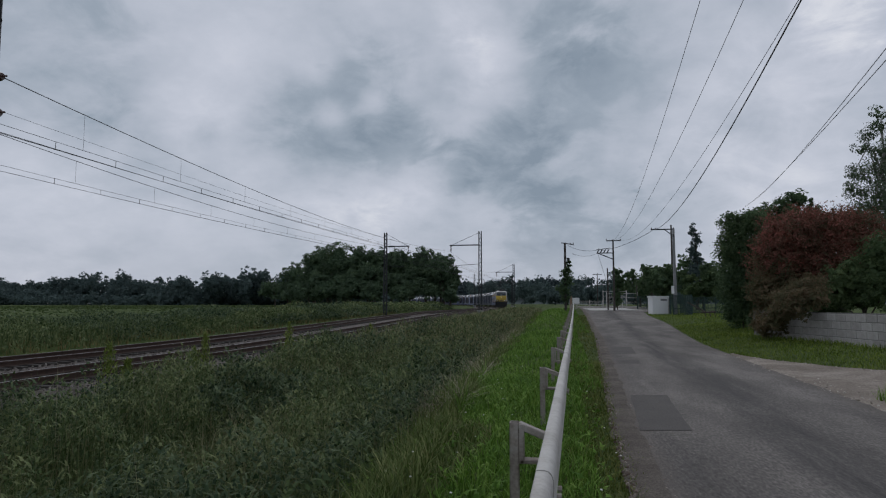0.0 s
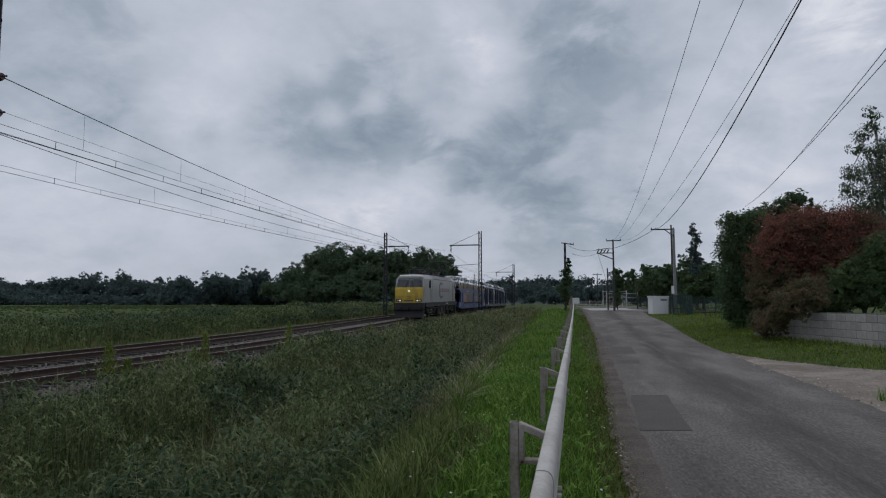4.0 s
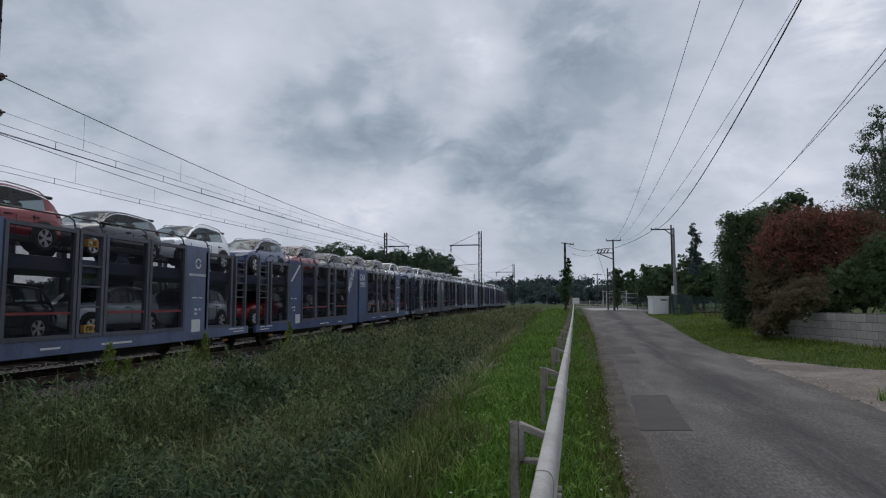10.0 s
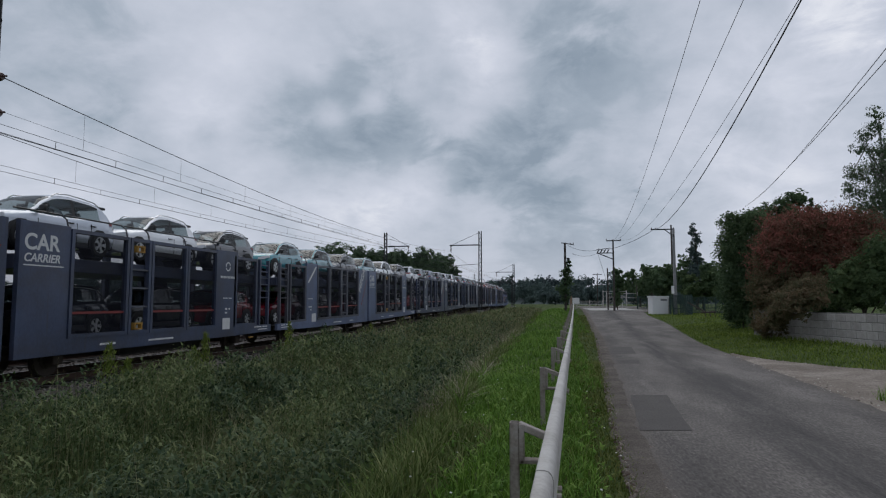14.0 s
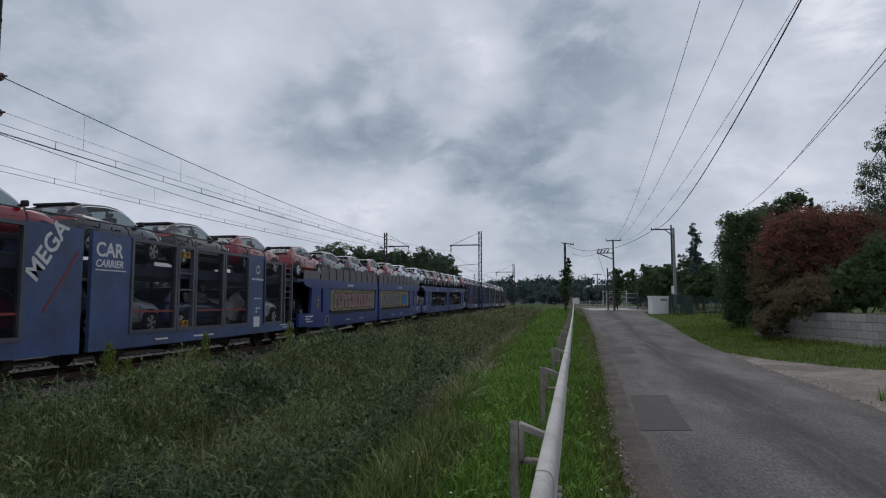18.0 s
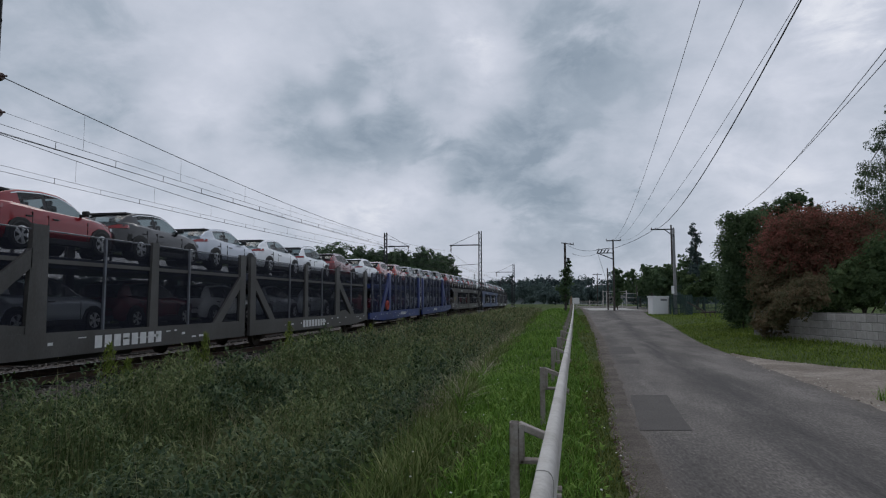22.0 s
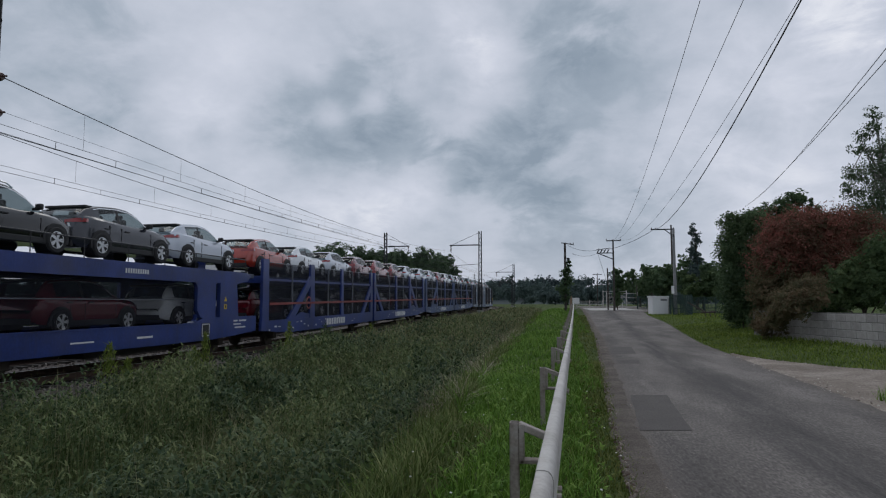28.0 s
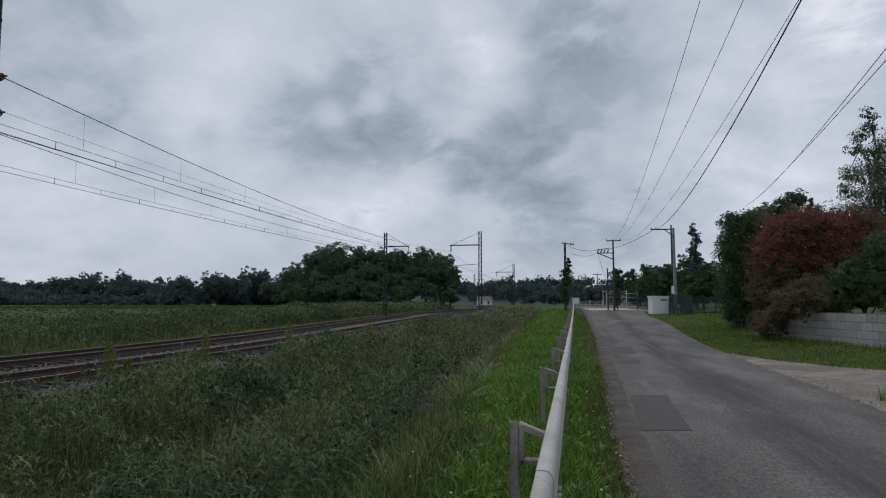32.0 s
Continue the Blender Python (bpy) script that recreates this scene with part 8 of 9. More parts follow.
            smooth(part("hose_ring", bm, REDRING if k == 0 else DULLBLUE, t, "coiled red hose ring" if k == 0 else "coiled hose ring"), 60)
        buffers(t, f(0.25), -1 if k == 0 else 1)
    if style == "mesh":
        for y in (half - 0.32, half + 0.28):
            pipe(t, "ladder_rail", GALV, [(1.44, y, 0.9), (1.44, y, TOP + 0.15), (1.2, y, TOP + 0.22)], 0.02)
        for q in range(8):
            bar(t, "rung", GALV, (1.42, 1.46, half - 0.32, half + 0.28, 1.0 + 0.34 * q, 1.025 + 0.34 * q))
        bar(t, "coupling_deck", body, (-1.36, 1.36, half - 0.5, half + 0.5, UPPER - 0.2, UPPER - 0.04))
    bar(t, "drawbar", UNDER, (-0.2, 0.2, half - 0.9, half + 0.9, 0.7, 0.9))
    t["deck"] = (0.35, L - 0.35)
    return t


# ======== the locomotive ========
LOCO = mat("loco_grey", ((0.17, 0.165, 0.15), (0.29, 0.285, 0.27), (0.35, 0.345, 0.335)), 0.45, 0.5, 9, 0.03, coat=0.15, stretch=(1, 1, 0.35))
NOSE = mat("nose_yellow", ((0.22, 0.15, 0.02), (0.46, 0.31, 0.018), (0.54, 0.37, 0.025)), 0.5, 2.2, 12, 0.03, coat=0.1, stretch=(1, 1, 0.5))
BLIND = mat("sun_blind", ((0.26, 0.27, 0.28), (0.33, 0.34, 0.35)), 0.6, 4, 30, 0.0)
LOCOROOF = paint("loco_roof", (0.36, 0.36, 0.355), 0.5, 0.8, grime=0.35)
LOCODARK = mat("loco_skirt", ((0.010, 0.010, 0.011), (0.024, 0.023, 0.023)), 0.7, 2, 30, 0.1)
EMBLEM = mat("loco_emblem", ((0.06, 0.06, 0.066), (0.09, 0.09, 0.096)), 0.5, 3, 30, 0.0)
WORDRED = mat("loco_word_red", ((0.18, 0.06, 0.065), (0.24, 0.085, 0.09)), 0.5, 3, 30, 0.0)
HEADLIGHT = mat("lit_headlight", ((0.9, 0.85, 0.7), (1, 0.95, 0.8)), 0.3, 3, 20, 0.0, emit=((1.0, 0.90, 0.72), 0.45))


def locomotive():
    t = thing("locomotive", None, "pale grey electric locomotive with a yellow nose and one raised pantograph", "locomotive")
    L = 18.7
    # body shell: half sections from nose to nose
    def sec(y, w, zlo, zs, zr, wr):
        return (y, [(0, zlo), (w, zlo), (w, zlo + 0.3), (w * 1.0, zs - 0.25), (w * 0.985, zs), (wr, zr), (0, zr + 0.04)])
    rows = [(0.66, 1.24, 1.5, 2.02, 2.10, 1.0), (0.80, 1.28, 1.48, 2.55, 2.68, 1.05), (0.92, 1.30, 1.48, 2.74, 2.82, 1.05), (1.22, 1.35, 1.48, 3.34, 3.50, 1.05), (1.38, 1.38, 1.48, 3.54, 3.84, 1.04), (1.72, 1.41, 1.48, 3.62, 3.98, 1.05), (2.6, 1.47, 1.48, 3.64, 4.02, 1.06), (3.2, 1.49, 1.48, 3.64, 4.02, 1.06), (4.5, 1.49, 1.48, 3.64, 4.02, 1.06)]
    rows += [(L - y, w, a, b, c, d) for y, w, a, b, c, d in reversed(rows)]
    bm = bmesh.new()
    loft(bm, [sec(*r) for r in rows])
    smooth(part("body", bm, LOCO, t), 30)
    for end in (0, 1):
        f = (lambda y: y) if end == 0 else (lambda y: L - y)
        # yellow nose skin
        bm = bmesh.new()
        o = [(0.645, 1.46, 1.235), (0.645, 2.12, 1.235), (0.76, 2.66, 1.27), (0.89, 2.86, 1.285)]
        vs = [[bm.verts.new((sx * w, f(y - 0.05), z)) for sx in (-1, -0.4, 0.4, 1)] for y, z, w in o]
        for a, b in zip(vs, vs[1:]):
            for i in range(3):
                bm.faces.new((a[i], a[i + 1], b[i + 1], b[i]))
        sk = [[bm.verts.new((sx * (w + 0.012), f(y + 0.1), z)) for y, z, w in o] for sx in (-1, 1)]
        for q, side in ((0, sk[0]), (3, sk[1])):
            for i in range(3):
                bm.faces.new((vs[i][q], vs[i + 1][q], side[i + 1], side[i]))
        bmesh.ops.recalc_face_normals(bm, faces=bm.faces[:])
        part("nose_panel", bm, NOSE, t, "stained yellow nose panel")
        for sx in (-1, 1):
            bm = bmesh.new()
            c = [(0.03, 0.97, 2.88), (1.19, 0.97, 2.88), (1.06, 1.36, 3.72), (0.03, 1.36, 3.72)]
            ring = [bm.verts.new((sx * x, f(y - 0.10), z)) for x, y, z in c]
            bk = [bm.verts.new((sx * x, f(y + 0.03), z)) for x, y, z in c]
            bm.faces.new(ring)
            for i in range(4):
                bm.faces.new((ring[i], ring[(i + 1) % 4], bk[(i + 1) % 4], bk[i]))
            bmesh.ops.recalc_face_normals(bm, faces=bm.faces[:])
            part("windscreen", bm, GLASS, t, "dark windscreen pane")
            bm = bmesh.new()
            bm.faces.new([bm.verts.new((sx * x, f(y), z)) for x, y, z in ((0.07, 1.148, 3.50), (1.05, 1.148, 3.50), (1.02, 1.225, 3.67), (0.07, 1.225, 3.67))])
            bmesh.ops.solidify(bm, geom=bm.faces[:], thickness=0.004)
            part("sun_blind", bm, BLIND, t, "pale lowered sun blind")
            bm = bmesh.new()
            add_beam(bm, (sx * 0.40, f(0.82), 2.84), (sx * 0.16, f(1.06), 3.40), 0.045, 0.04)
            part("wiper", bm, STEELDARK, t)
            bar(t, "lamp_housing", CLAD, (sx * 0.9 - 0.27, sx * 0.9 + 0.27, min(f(0.57), f(0.64)), max(f(0.57), f(0.64)), 1.56, 1.80))
            for q in (-0.11, 0.11):
                bm = bmesh.new()
                add_rod(bm, (sx * 0.9 + q, f(0.59), 1.68), (sx * 0.9 + q, f(0.555), 1.68), 0.075, 12)
                lit = end == 0 and q * sx < 0
                part("headlamp", bm, HEADLIGHT if lit else LAMPGLASS, t, "lit round headlamp" if lit else "")
            bm = bmesh.new()
            add_rod(bm, (sx * 0.875, f(0.62), 1.05), (sx * 0.875, f(0.12), 1.05), 0.12, 12)
            add_box(bm, sx * 0.875 - 0.26, sx * 0.875 + 0.26, min(f(0.14), f(0.03)), max(f(0.14), f(0.03)), 0.87, 1.23, 0.03)
            part("buffer", bm, LOCODARK, t)
            # side door and window of the cab, both sides
            X = sx * 1.495
            bar(t, "cab_door", LOCO, (min(X, X - sx * 0.02), max(X, X + sx * 0.012), min(f(3.05), f(3.85)), max(f(3.05), f(3.85)), 1.52, 3.52))
            bar(t, "door_seam", STEELDARK, (min(X, X + sx * 0.016), max(X, X + sx * 0.016), min(f(2.98), f(3.02)), max(f(2.98), f(3.02)), 1.5, 3.5), (min(X, X + sx * 0.016), max(X, X + sx * 0.016), min(f(3.86), f(3.92)), max(f(3.86), f(3.92)), 1.5, 3.5))
            plate(t, "side_window", GLASS, [(f(2.42), 2.82), (f(2.95), 2.82), (f(2.95), 3.5), (f(2.62), 3.5), (f(2.46), 3.2)], sx * 1.44, sx * 1.492)
            pipe(t, "hand_rail", GALV, [(sx * 1.54, f(3.2), 1.7), (sx * 1.54, f(3.2), 2.7)], 0.015)
            for q in range(4):
                bar(t, "step", GALVOLD, (min(sx * 1.3, sx * 1.5), max(sx * 1.3, sx * 1.5), min(f(3.1), f(3.55)), max(f(3.1), f(3.55)), 0.55 + q * 0.26, 0.575 + q * 0.26))
        bm = bmesh.new()
        add_rod(bm, (0.0, f(0.76), 2.52), (0.0, f(0.655), 2.52), 0.10, 14)
        part("top_lamp", bm, HEADLIGHT if end == 0 else LAMPGLASS, t, "lit lamp under the windscreen" if end == 0 else "")
        bar(t, "nose_number_bar", EMBLEM, (-0.42, 0.42, min(f(0.58), f(0.60)), max(f(0.58), f(0.60)), 1.60, 1.74))
        bm = bmesh.new()
        for q in range(16):
            if 6 <= q <= 8:
                continue
            a0, a1 = 2 * math.pi * q / 16, 2 * math.pi * (q + 1) / 16
            vs = [bm.verts.new((0.2 * math.cos(a) * r, f(0.588), 1.95 + 0.1 * math.sin(a) * r)) for a, r in ((a0, 0.8), (a0, 1.15), (a1, 1.15), (a1, 0.8))]
            bm.faces.new(vs)
        bmesh.ops.solidify(bm, geom=bm.faces[:], thickness=0.006)
        part("nose_emblem", bm, EMBLEM, t)
        bar(t, "buffer_beam", LOCODARK, (-1.35, 1.35, min(f(0.55), f(1.2)), max(f(0.55), f(1.2)), 0.85, 1.48), bevel=0.02)
        plate(t, "snow_plough", LOCODARK, [(f(0.5), 0.2), (f(1.0), 0.15), (f(1.2), 0.86), (f(0.75), 0.86)], -1.3, 1.3)
        bm = bmesh.new()
        for sx in (-0.6, 0.5):
            add_rod(bm, (sx, f(0.6), 0.95), (sx * 0.9, f(0.4), 0.45), 0.03, 6)
        add_beam(bm, (0, f(0.6), 1.05), (0, f(0.15), 1.0), 0.12, 0.16)
        part("coupling", bm, UNDER, t)
        bm = bmesh.new()
        add_rod(bm, (-0.35, f(2.0), 4.1), (-0.35, f(2.5), 4.12), 0.05, 8, 0.08)
        add_rod(bm, (0.1, f(2.0), 4.1), (0.1, f(2.4), 4.12), 0.05, 8, 0.09)
        part("horn", bm, STEELDARK, t)
    bar(t, "skirt", LOCODARK, (-1.47, 1.47, 1.2, L - 1.2, 1.08, 1.48), bevel=0.02)
    bar(t, "transformer_case", UNDER, (-1.3, 1.3, 7.2, 11.6, 0.3, 1.1), bevel=0.04)
    for y0 in (2.4, 12.7):
        for sx in (-1, 1):
            plate(t, "bogie_frame", LOCODARK, [(y0 - 0.4, 0.75), (y0 + 0.4, 0.55), (y0 + 3.0, 0.55), (y0 + 3.8, 0.75), (y0 + 3.8, 1.0), (y0 - 0.4, 1.0)], sx * 1.1, sx * 1.3)
        for y in (y0 + 0.35, y0 + 2.95):
            bm = bmesh.new()
            for sx in (-1, 1):
                add_rod(bm, (sx * 0.69, y, 0.6), (sx * 0.83, y, 0.6), 0.6, 24)
                add_rod(bm, (sx * 0.66, y, 0.6), (sx * 0.70, y, 0.6), 0.63, 24)
                add_box(bm, sx * 1.2 - 0.16, sx * 1.2 + 0.16, y - 0.2, y + 0.2, 0.45, 0.8, 0.04)
            add_rod(bm, (-1.1, y, 0.6), (1.1, y, 0.6), 0.1, 10)
            part("wheelset", bm, WHEELSTEEL, t)
    for sx in (-1, 1):
        for y in (4.6, 6.3, 8.0, 9.7, 11.4, 13.1):
            bm = bmesh.new()
            o = [(sx * 1.485, y, 3.66), (sx * 1.485, y + 1.62, 3.66), (sx * 1.09, y + 1.62, 4.0), (sx * 1.09, y, 4.0)]
            a = [bm.verts.new(v) for v in o]
            bm.faces.new(a)
            bmesh.ops.solidify(bm, geom=bm.faces[:], thickness=0.02)
            part("roof_panel", bm, LOCOROOF, t)
        bar(t, "gutter", LOCODARK, (min(sx * 1.47, sx * 1.505), max(sx * 1.47, sx * 1.505), 4.2, L - 4.2, 3.62, 3.645))
        for q in range(5):
            bar(t, "side_mark", MARK, (min(sx * 1.471, sx * 1.476), max(sx * 1.471, sx * 1.476), 10.8 + q * 0.3, 10.98 + q * 0.3, 1.25, 1.35))
        # emblem ring with a notch, and three plain word bars
        bm = bmesh.new()
        n = 40
        yc, zc, ky = 8.2, 2.62, 1.42
        x0, x1 = min(sx * 1.491, sx * 1.497), max(sx * 1.491, sx * 1.497)
        for q in range(n):
            a0, a1 = 2 * math.pi * q / n, 2 * math.pi * (q + 1) / n
            am = (a0 + a1) / 2
            if math.cos(am) > 0.76 or (math.cos(am) < 0 and abs(math.sin(am) - 0.06) < 0.10):
                continue
            # the band thins towards its open ends
            r = 0.56 + 0.16 * ease(0.0, 0.8, math.cos(am))
            add_prism(bm, [(yc + ky * math.cos(a) * q_, zc + math.sin(a) * q_) for a, q_ in ((a0, r), (a0, 0.84), (a1, 0.84), (a1, r))], x0, x1)
        for up in (0.06, -0.16):
            add_prism(bm, [(yc - 1.12, zc + up), (yc - 0.15, zc + up - 0.01), (yc - 0.05, zc + up + 0.05), (yc - 0.5, zc + up + 0.11), (yc - 1.12, zc + up + 0.12)], x0 - 0.002, x1 + 0.002)
        part("emblem", bm, EMBLEM, t, "dark broken ring emblem")
        y = yc + 0.02
        for n_, wd in ((4, 0.335), (5, 0.335), (4, 0.315)):
            x0, x1 = min(sx * 1.491, sx * 1.496), max(sx * 1.491, sx * 1.496)
            rows_ = [(x0, x1, y + wd * q, y + wd * q + wd * 0.62, 2.47 + 0.125 * h, 2.565 + 0.125 * h) for q in range(n_) for h in range(3)]
            bar(t, "word_bar", WORDRED, *rows_, label="row of faded striped red blocks in place of a word")
            y += wd * n_ + 0.18
        # gear under the frame: boxes, pipes, springs
        rng = random.Random(3)
        for q in range(9):
            ya = 2.1 + q * 1.62
            w_ = rng.uniform(0.5, 1.2)
            za = rng.uniform(0.38, 0.62)
            bar(t, "gear_box", (LOCODARK, UNDER)[q % 2], (min(sx * 1.12, sx * 1.36), max(sx * 1.12, sx * 1.36), ya, ya + w_, za, za + rng.uniform(0.25, 0.5)), bevel=0.03)
        for ya in (3.0, 5.2, 13.3, 15.5):
            bm = bmesh.new()
            for q in range(4):
                add_rod(bm, (sx * 1.36, ya, 0.62 + q * 0.09), (sx * 1.36, ya, 0.67 + q * 0.09), 0.12, 10)
            part("spring", bm, LOCODARK, t)
        pipe(t, "brake_pipe", UNDER, [(sx * 1.4, 1.6, 1.0), (sx * 1.4, 6.0, 0.94), (sx * 1.4, 12.4, 0.96), (sx * 1.4, 17.0, 1.0)], 0.03)
        bar(t, "reflector", MARK, *[(min(sx * 1.476, sx * 1.481), max(sx * 1.476, sx * 1.481), ya, ya + 0.07, 1.16, 1.22) for ya in (4.4, 7.0, 9.9, 12.6, 14.2)])
    # roof gear
    for y in (6.4, 7.1, 7.8, 9.2, 10.1, 11.0):
        bm = bmesh.new()
        for q in range(3):
            add_rod(bm, (0.5, y, 4.04 + q * 0.09), (0.5, y, 4.10 + q * 0.09), 0.10, 8, 0.06)
        part("roof_insulator", bm, INSUL, t)
    pipe(t, "roof_busbar", STEELDARK, [(0.5, 6.0, 4.32), (0.5, 8.6, 4.34), (0.4, 9.6, 4.28), (0.5, 11.4, 4.32)], 0.025)
    bar(t, "roof_switch", STEELDARK, (0.1, 0.75, 7.3, 7.6, 4.05, 4.42), (-0.6, -0.1, 8.2, 8.6, 4.05, 4.3))

    def pantograph(y, up, s):
        """s: which way the knee points."""
        p = new("pantograph")
        p.parent = t
        p.matrix_basis = pose(0, y, 4.08)
        p["label"] = "raised single-arm pantograph" if up else "folded single-arm pantograph"
        bm = bmesh.new()
        for sx in (-0.5, 0.5):
            add_beam(bm, (sx, -1.0, 0.16), (sx, 1.0, 0.16), 0.07, 0.08)
        for yy in (-1.0, 0, 1.0):
            add_beam(bm, (-0.55, yy, 0.16), (0.55, yy, 0.16), 0.07, 0.08)
        for sx in (-0.5, 0.5):
            for yy in (-0.9, 0.9):
                add_rod(bm, (sx, yy, -0.05), (sx, yy, 0.12), 0.09, 8)
        part("base_frame", bm, STEELDARK, p)
        knee = Vector((0, s * 1.25, 0.82)) if up else Vector((0, s * 1.5, 0.42))
        foot = Vector((0, -s * 0.35, 0.2))
        tip = Vector((0, -s * 0.45, 1.52)) if up else Vector((0, -s * 0.6, 0.5))
        bm = bmesh.new()
        add_tube(bm, [foot, knee], 0.075, 8)
        part("lower_arm", bm, STEELDARK, p)
        bm = bmesh.new()
        for sx in (-0.22, 0.22):
            add_tube(bm, [knee + Vector((sx * 0.4, 0, 0)), tip + Vector((sx * 1.5, 0, 0))], 0.042, 6)
        part("upper_arm", bm, STEELDARK, p)
        bm = bmesh.new()
        for dy in (-0.18, 0.18):
            add_tube(bm, [(-0.95, tip.y + dy, tip.z - 0.12), (-0.75, tip.y + dy, tip.z + 0.06), (-0.4, tip.y + dy, tip.z + 0.12), (0.4, tip.y + dy, tip.z + 0.12), (0.75, tip.y + dy, tip.z + 0.06), (0.95, tip.y + dy, tip.z - 0.12)], 0.035, 6)
        add_beam(bm, (0, tip.y - 0.2, tip.z + 0.05), (0, tip.y + 0.2, tip.z + 0.05), 0.06, 0.06)
        part("contact_head", bm, STEELDARK, p)

    pantograph(4.6, False, -1)
    pantograph(6.6, False, 1)
    pantograph(12.0, False, -1)
    pantograph(14.4, True, 1)
    return t


# ======== the train made up ========
# leading end passes at, trailing end, kind, colours of the cars above
TRAIN = [
    (6.935, 7.965, "panel", (BLUE, "screen", 11, ((0, 1, -1, 4), (2, 1, 3, 7))), "black white dgrey white dgrey white"),
    (7.965, 8.955, "frame", (DARKBLUE, 12), "black silver dblue dgrey white dgrey"),
    (8.955, 9.970, "frame", (DARKBLUE, 13), "black dgrey white dgrey dblue silver"),
    (9.970, 10.985, "frame", (SLATE, 14), "black silver dblue red dgrey white"),
    (10.985, 12.005, "frame", (MIDBLUE, 15), "dblue red black dgrey dgrey white"),
    (12.005, 13.020, "frame", (DARKBLUE, 16), "dblue white dgrey silver dblue dgrey"),
    (13.020, 14.045, "frame", (SLATE, 17), "silver white dgrey white dgrey white"),
    (14.045, 15.060, "frame", (DUSTBLUE, 18), "white dgrey dgrey silver white dgrey"),
    (15.060, 16.080, "frame", (SLATE, 19), "teal teal dgrey teal white dgrey"),
    (16.080, 17.100, "frame", (DUSTBLUE, 20), "white dgrey dblue dgrey silver white"),
    (17.100, 18.130, "frame", (DUSTBLUE, 21), "dgrey dblue dgrey dgrey silver red"),
    (18.130, 19.150, "frame", (MIDBLUE, 22), "red orange red dgrey black red"),
    (19.150, 20.165, "panel", (BLUE, "screen", 51, ((4, 1, -1, 5), (0, 1, -1, 7))), "red dgrey dgrey red red silver"),
    (20.165, 21.175, "panel", (BLUE, "rail", 24, None), "silver dgrey red dred orange white"),
    (21.175, 22.365, "brace", (BLUE, "mesh", 25), "red black black dgrey silver silver white"),
    (22.365, 23.575, "brace", (GREYPAINT, "open", 26), "red red black silver white white dred"),
    (23.575, 24.745, "brace", (BLUE, "mesh", 27), "white orange orange black black dgrey dgrey"),
    (24.745, 25.775, "panel", (TAUPE, "rail", 28, None), "red red dblue dred red dgrey"),
    (25.775, 26.765, "panel", (DULLBLUE, "rail", 29, None), "white dred dgrey white red dgrey"),
    (26.765, 27.985, "brace", (GREYPAINT, "open", 30), "dgrey red silver white red dgrey white"),
    (27.985, 29.005, "panel", (BLUE, "rail", 31, None), "black orange white black dgrey silver"),
    (29.005, 30.225, "brace", (BLUE, "open", 32, True), "orange white silver dred red dred silver"),
    (30.225, 31.410, "brace", (MIDBLUE, "open", 33, True), "silver silver red white dblue white dgrey"),
    (31.410, 32.395, "frame", (STEELBLUE, 34, True), "black silver black dgrey white black"),
]
MOVERS = []      # thing, seconds at which its wagon's front passes, wagon length, place on the wagon


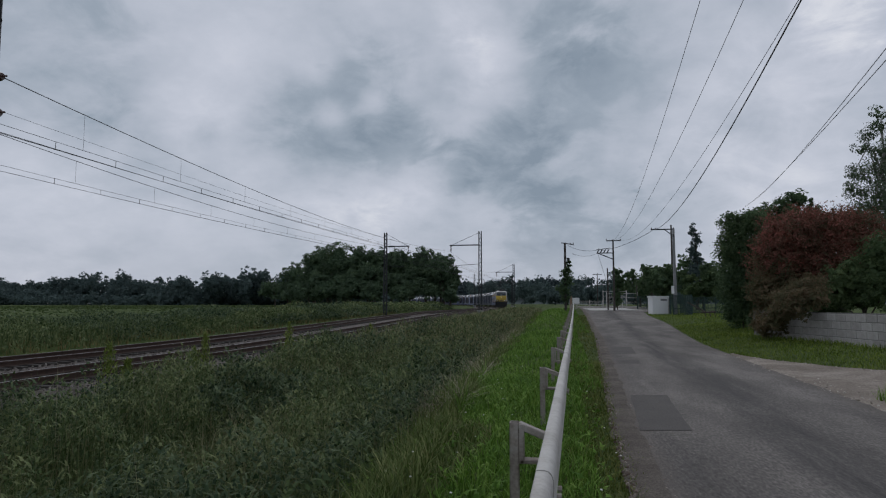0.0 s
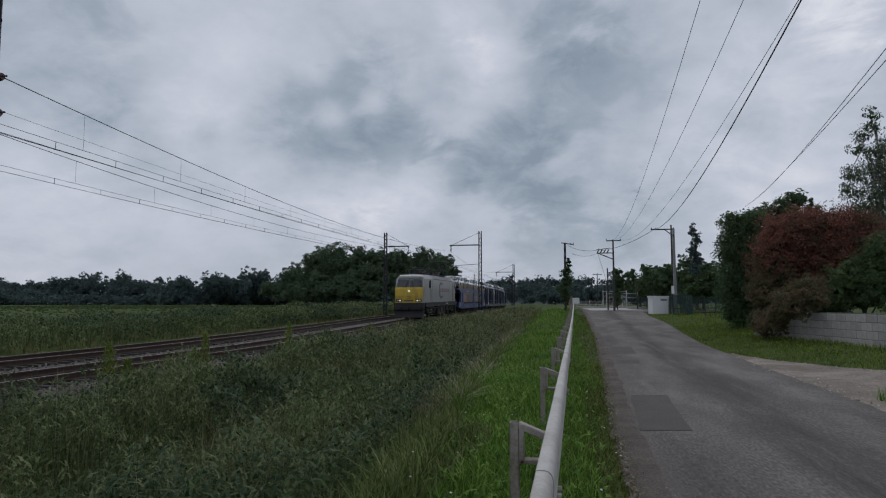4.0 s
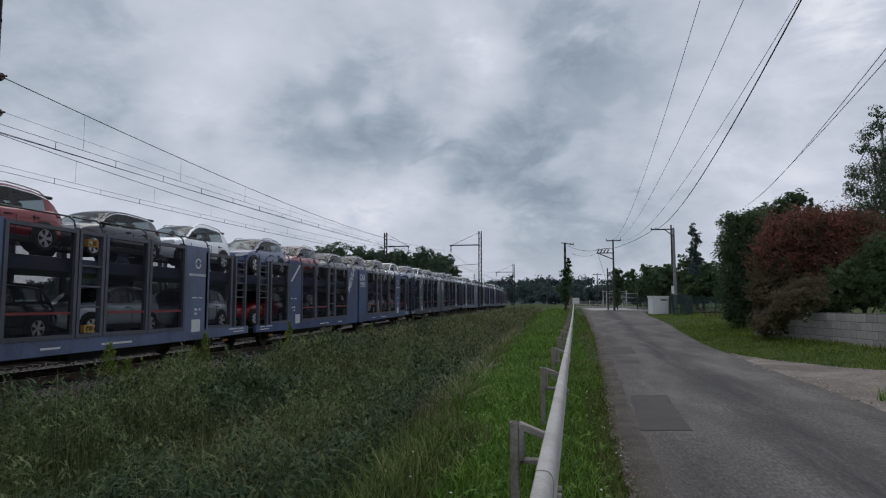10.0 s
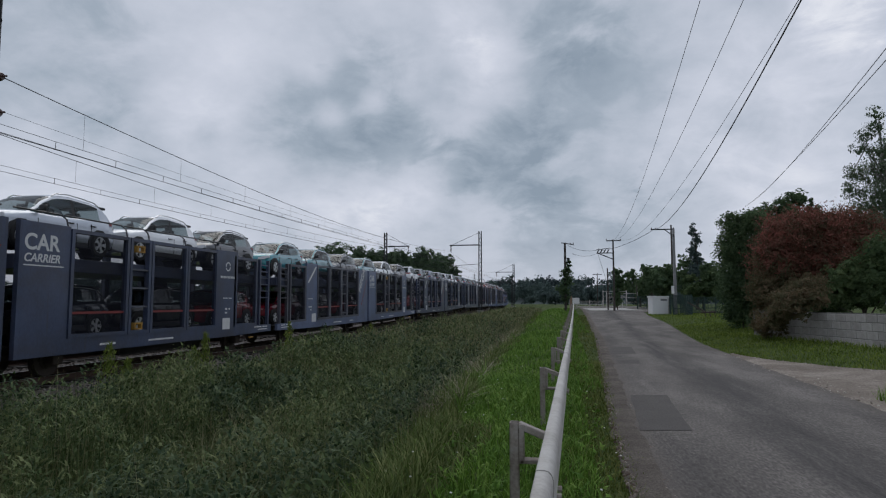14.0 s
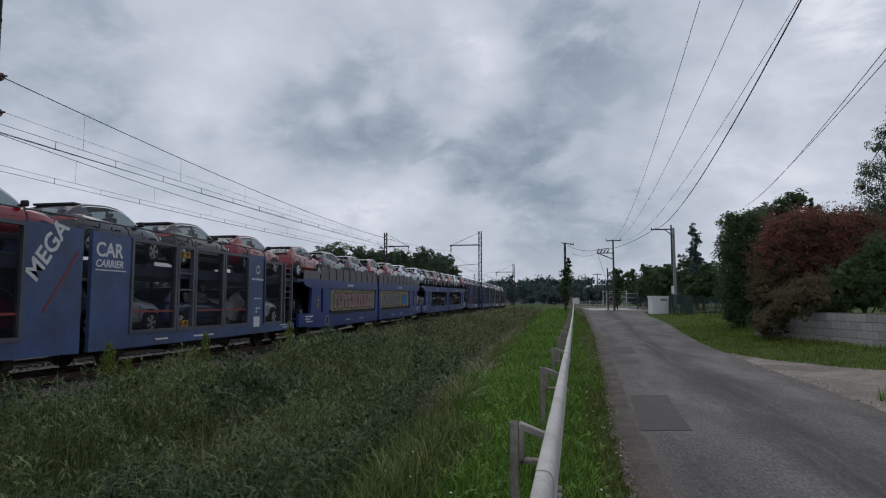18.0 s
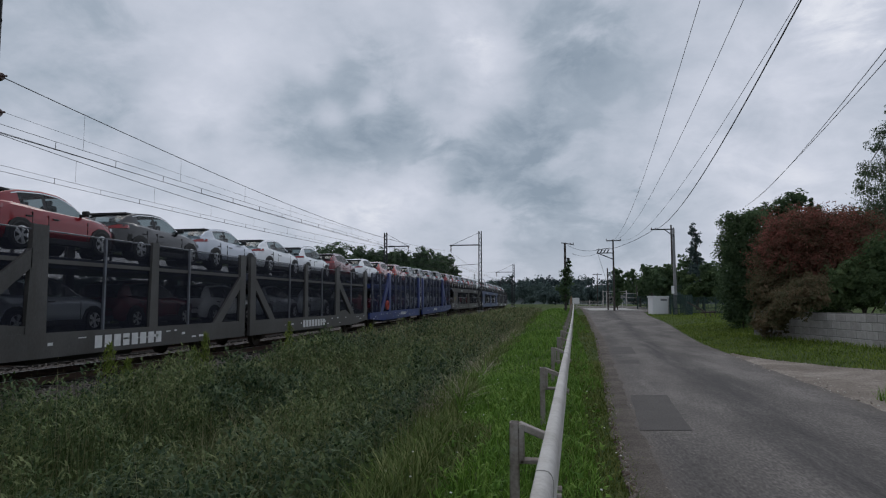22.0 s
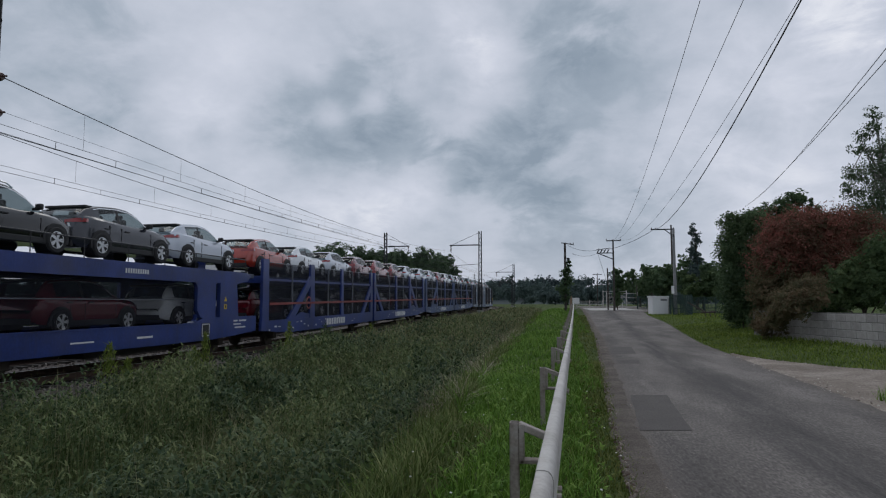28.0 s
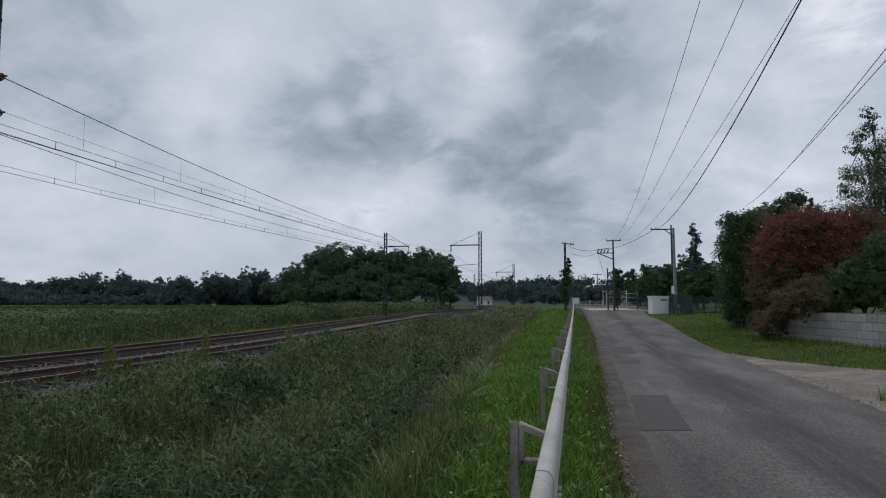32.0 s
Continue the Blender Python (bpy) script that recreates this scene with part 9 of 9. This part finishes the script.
def make_train():
    loco = locomotive()
    MOVERS.append((loco, 6.204 - 0.06 / SPEED, 18.7, Matrix.Identity(4)))
    rng = random.Random(9)
    lower_pool = ["dgrey", "black", "white", "silver", "dred", "dblue", "red"]
    for i, (t0, t1, kind, args, colours) in enumerate(TRAIN):
        L = (t1 - t0) * SPEED - 0.15
        if kind == "panel":
            w = wagon_panel(L, *args)
        elif kind == "frame":
            w = wagon_frame(L, *args)
        else:
            w = wagon_brace(L, *args)
        t0 += 0.05 / SPEED
        MOVERS.append((w, t0, L, Matrix.Identity(4)))
        a, b = w["deck"]
        del w["deck"]
        names = colours.split()
        n = len(names)
        facing = 0 if i < 9 else 180
        for k, c in enumerate(names):
            if i < 9:
                shape = rng.choice(["suv", "suv", "suv", "hatch"])
            else:
                shape = "crossover" if rng.random() < 0.85 else "suv"
            y = a + (b - a) * (k + 0.5) / n
            # the deck dips towards the outer ends and the joint
            tilt = 0.0
            lift = 0.0
            cu = car(shape, c, True)
            MOVERS.append((cu, t0, L, pose(rng.uniform(-0.03, 0.03), y, UPPER + 0.12 + lift, tilt, 0, facing)))
        m = n - 1 if kind == "panel" else n
        for k in range(m):
            c = lower_pool[rng.randrange(7)] if i < 13 else rng.choice(["dred", "white", "white", "dgrey", "dred", "silver", "black"])
            y = a + (b - a) * (k + 0.5) / m + rng.uniform(-0.05, 0.05)
            cl = car("hatch" if i < 9 else ("crossover" if rng.random() < 0.5 else "hatch"), c, False)
            MOVERS.append((cl, t0, L, pose(rng.uniform(-0.03, 0.03), y, LOWER - (0.14 if kind == "frame" else 0.0), 0, 0, facing)))


make_train()


# ======== all that moves ========
def place_on_line(front, L):
    """Pose of a vehicle of length L whose leading end is at front metres."""
    x0, y0, _ = along(front, NEAR_TRACK)
    x1, y1, _ = along(front + L, NEAR_TRACK)
    z0, z1 = RAIL + rail_rise(front), RAIL + rail_rise(front + L)
    d = Vector((x1 - x0, y1 - y0, z1 - z0))
    turn = math.atan2(-d.x, d.y)
    return Matrix.Translation((x0, y0, z0)) @ Matrix.Rotation(turn, 4, "Z") @ Matrix.Rotation(math.atan2(d.z, math.hypot(d.x, d.y)), 4, "X")


def motions():
    for ob, passing, L, at in MOVERS:
        times = {0.0, 32.0}
        t = 0.0
        while t < 32.0:
            s = SPEED * (passing - t) + PASS
            times.add(round(t, 3))
            if s < -40:
                times.add(32.0)
                break
            # short steps where the line bends or climbs, long ones beyond
            t += 2.0 if s > 190 else (0.5 if s > 15 else 1.2)
        rows = []
        for t in sorted(times):
            s = SPEED * (passing - t) + PASS
            rows.append((t, place_on_line(s, L) @ at))
        walk(ob, rows)
    sway()


def sway():
    """The birch leans far over in a gust; the red bush rocks a little."""
    gust = ((0, 0.6), (1, 0.0), (2, -0.5), (3, -0.8), (6, -0.8), (8, 0.5), (10, 0.6), (12, 2.0), (14, 0.1), (15.5, 2.2), (17, 4.0), (18, 4.5), (19, 5.3), (20, 5.8),
            (21, 4.8), (22, 4.2), (23, 5.2), (24, 6.2), (25, 2.2), (26.5, 0.8), (28, -0.4), (30, -0.6), (32, -1.4))
    base = BIRCH.matrix_basis.copy()
    walk(BIRCH, [(float(t), base @ pose(0, 0, 0, 0.2 * a, a, 0)) for t, a in gust])
    base = RED_BUSH.matrix_basis.copy()
    walk(RED_BUSH, [(float(t), base @ pose(0, 0, 0, 0, 0.22 * a, 0)) for t, a in gust])


motions()
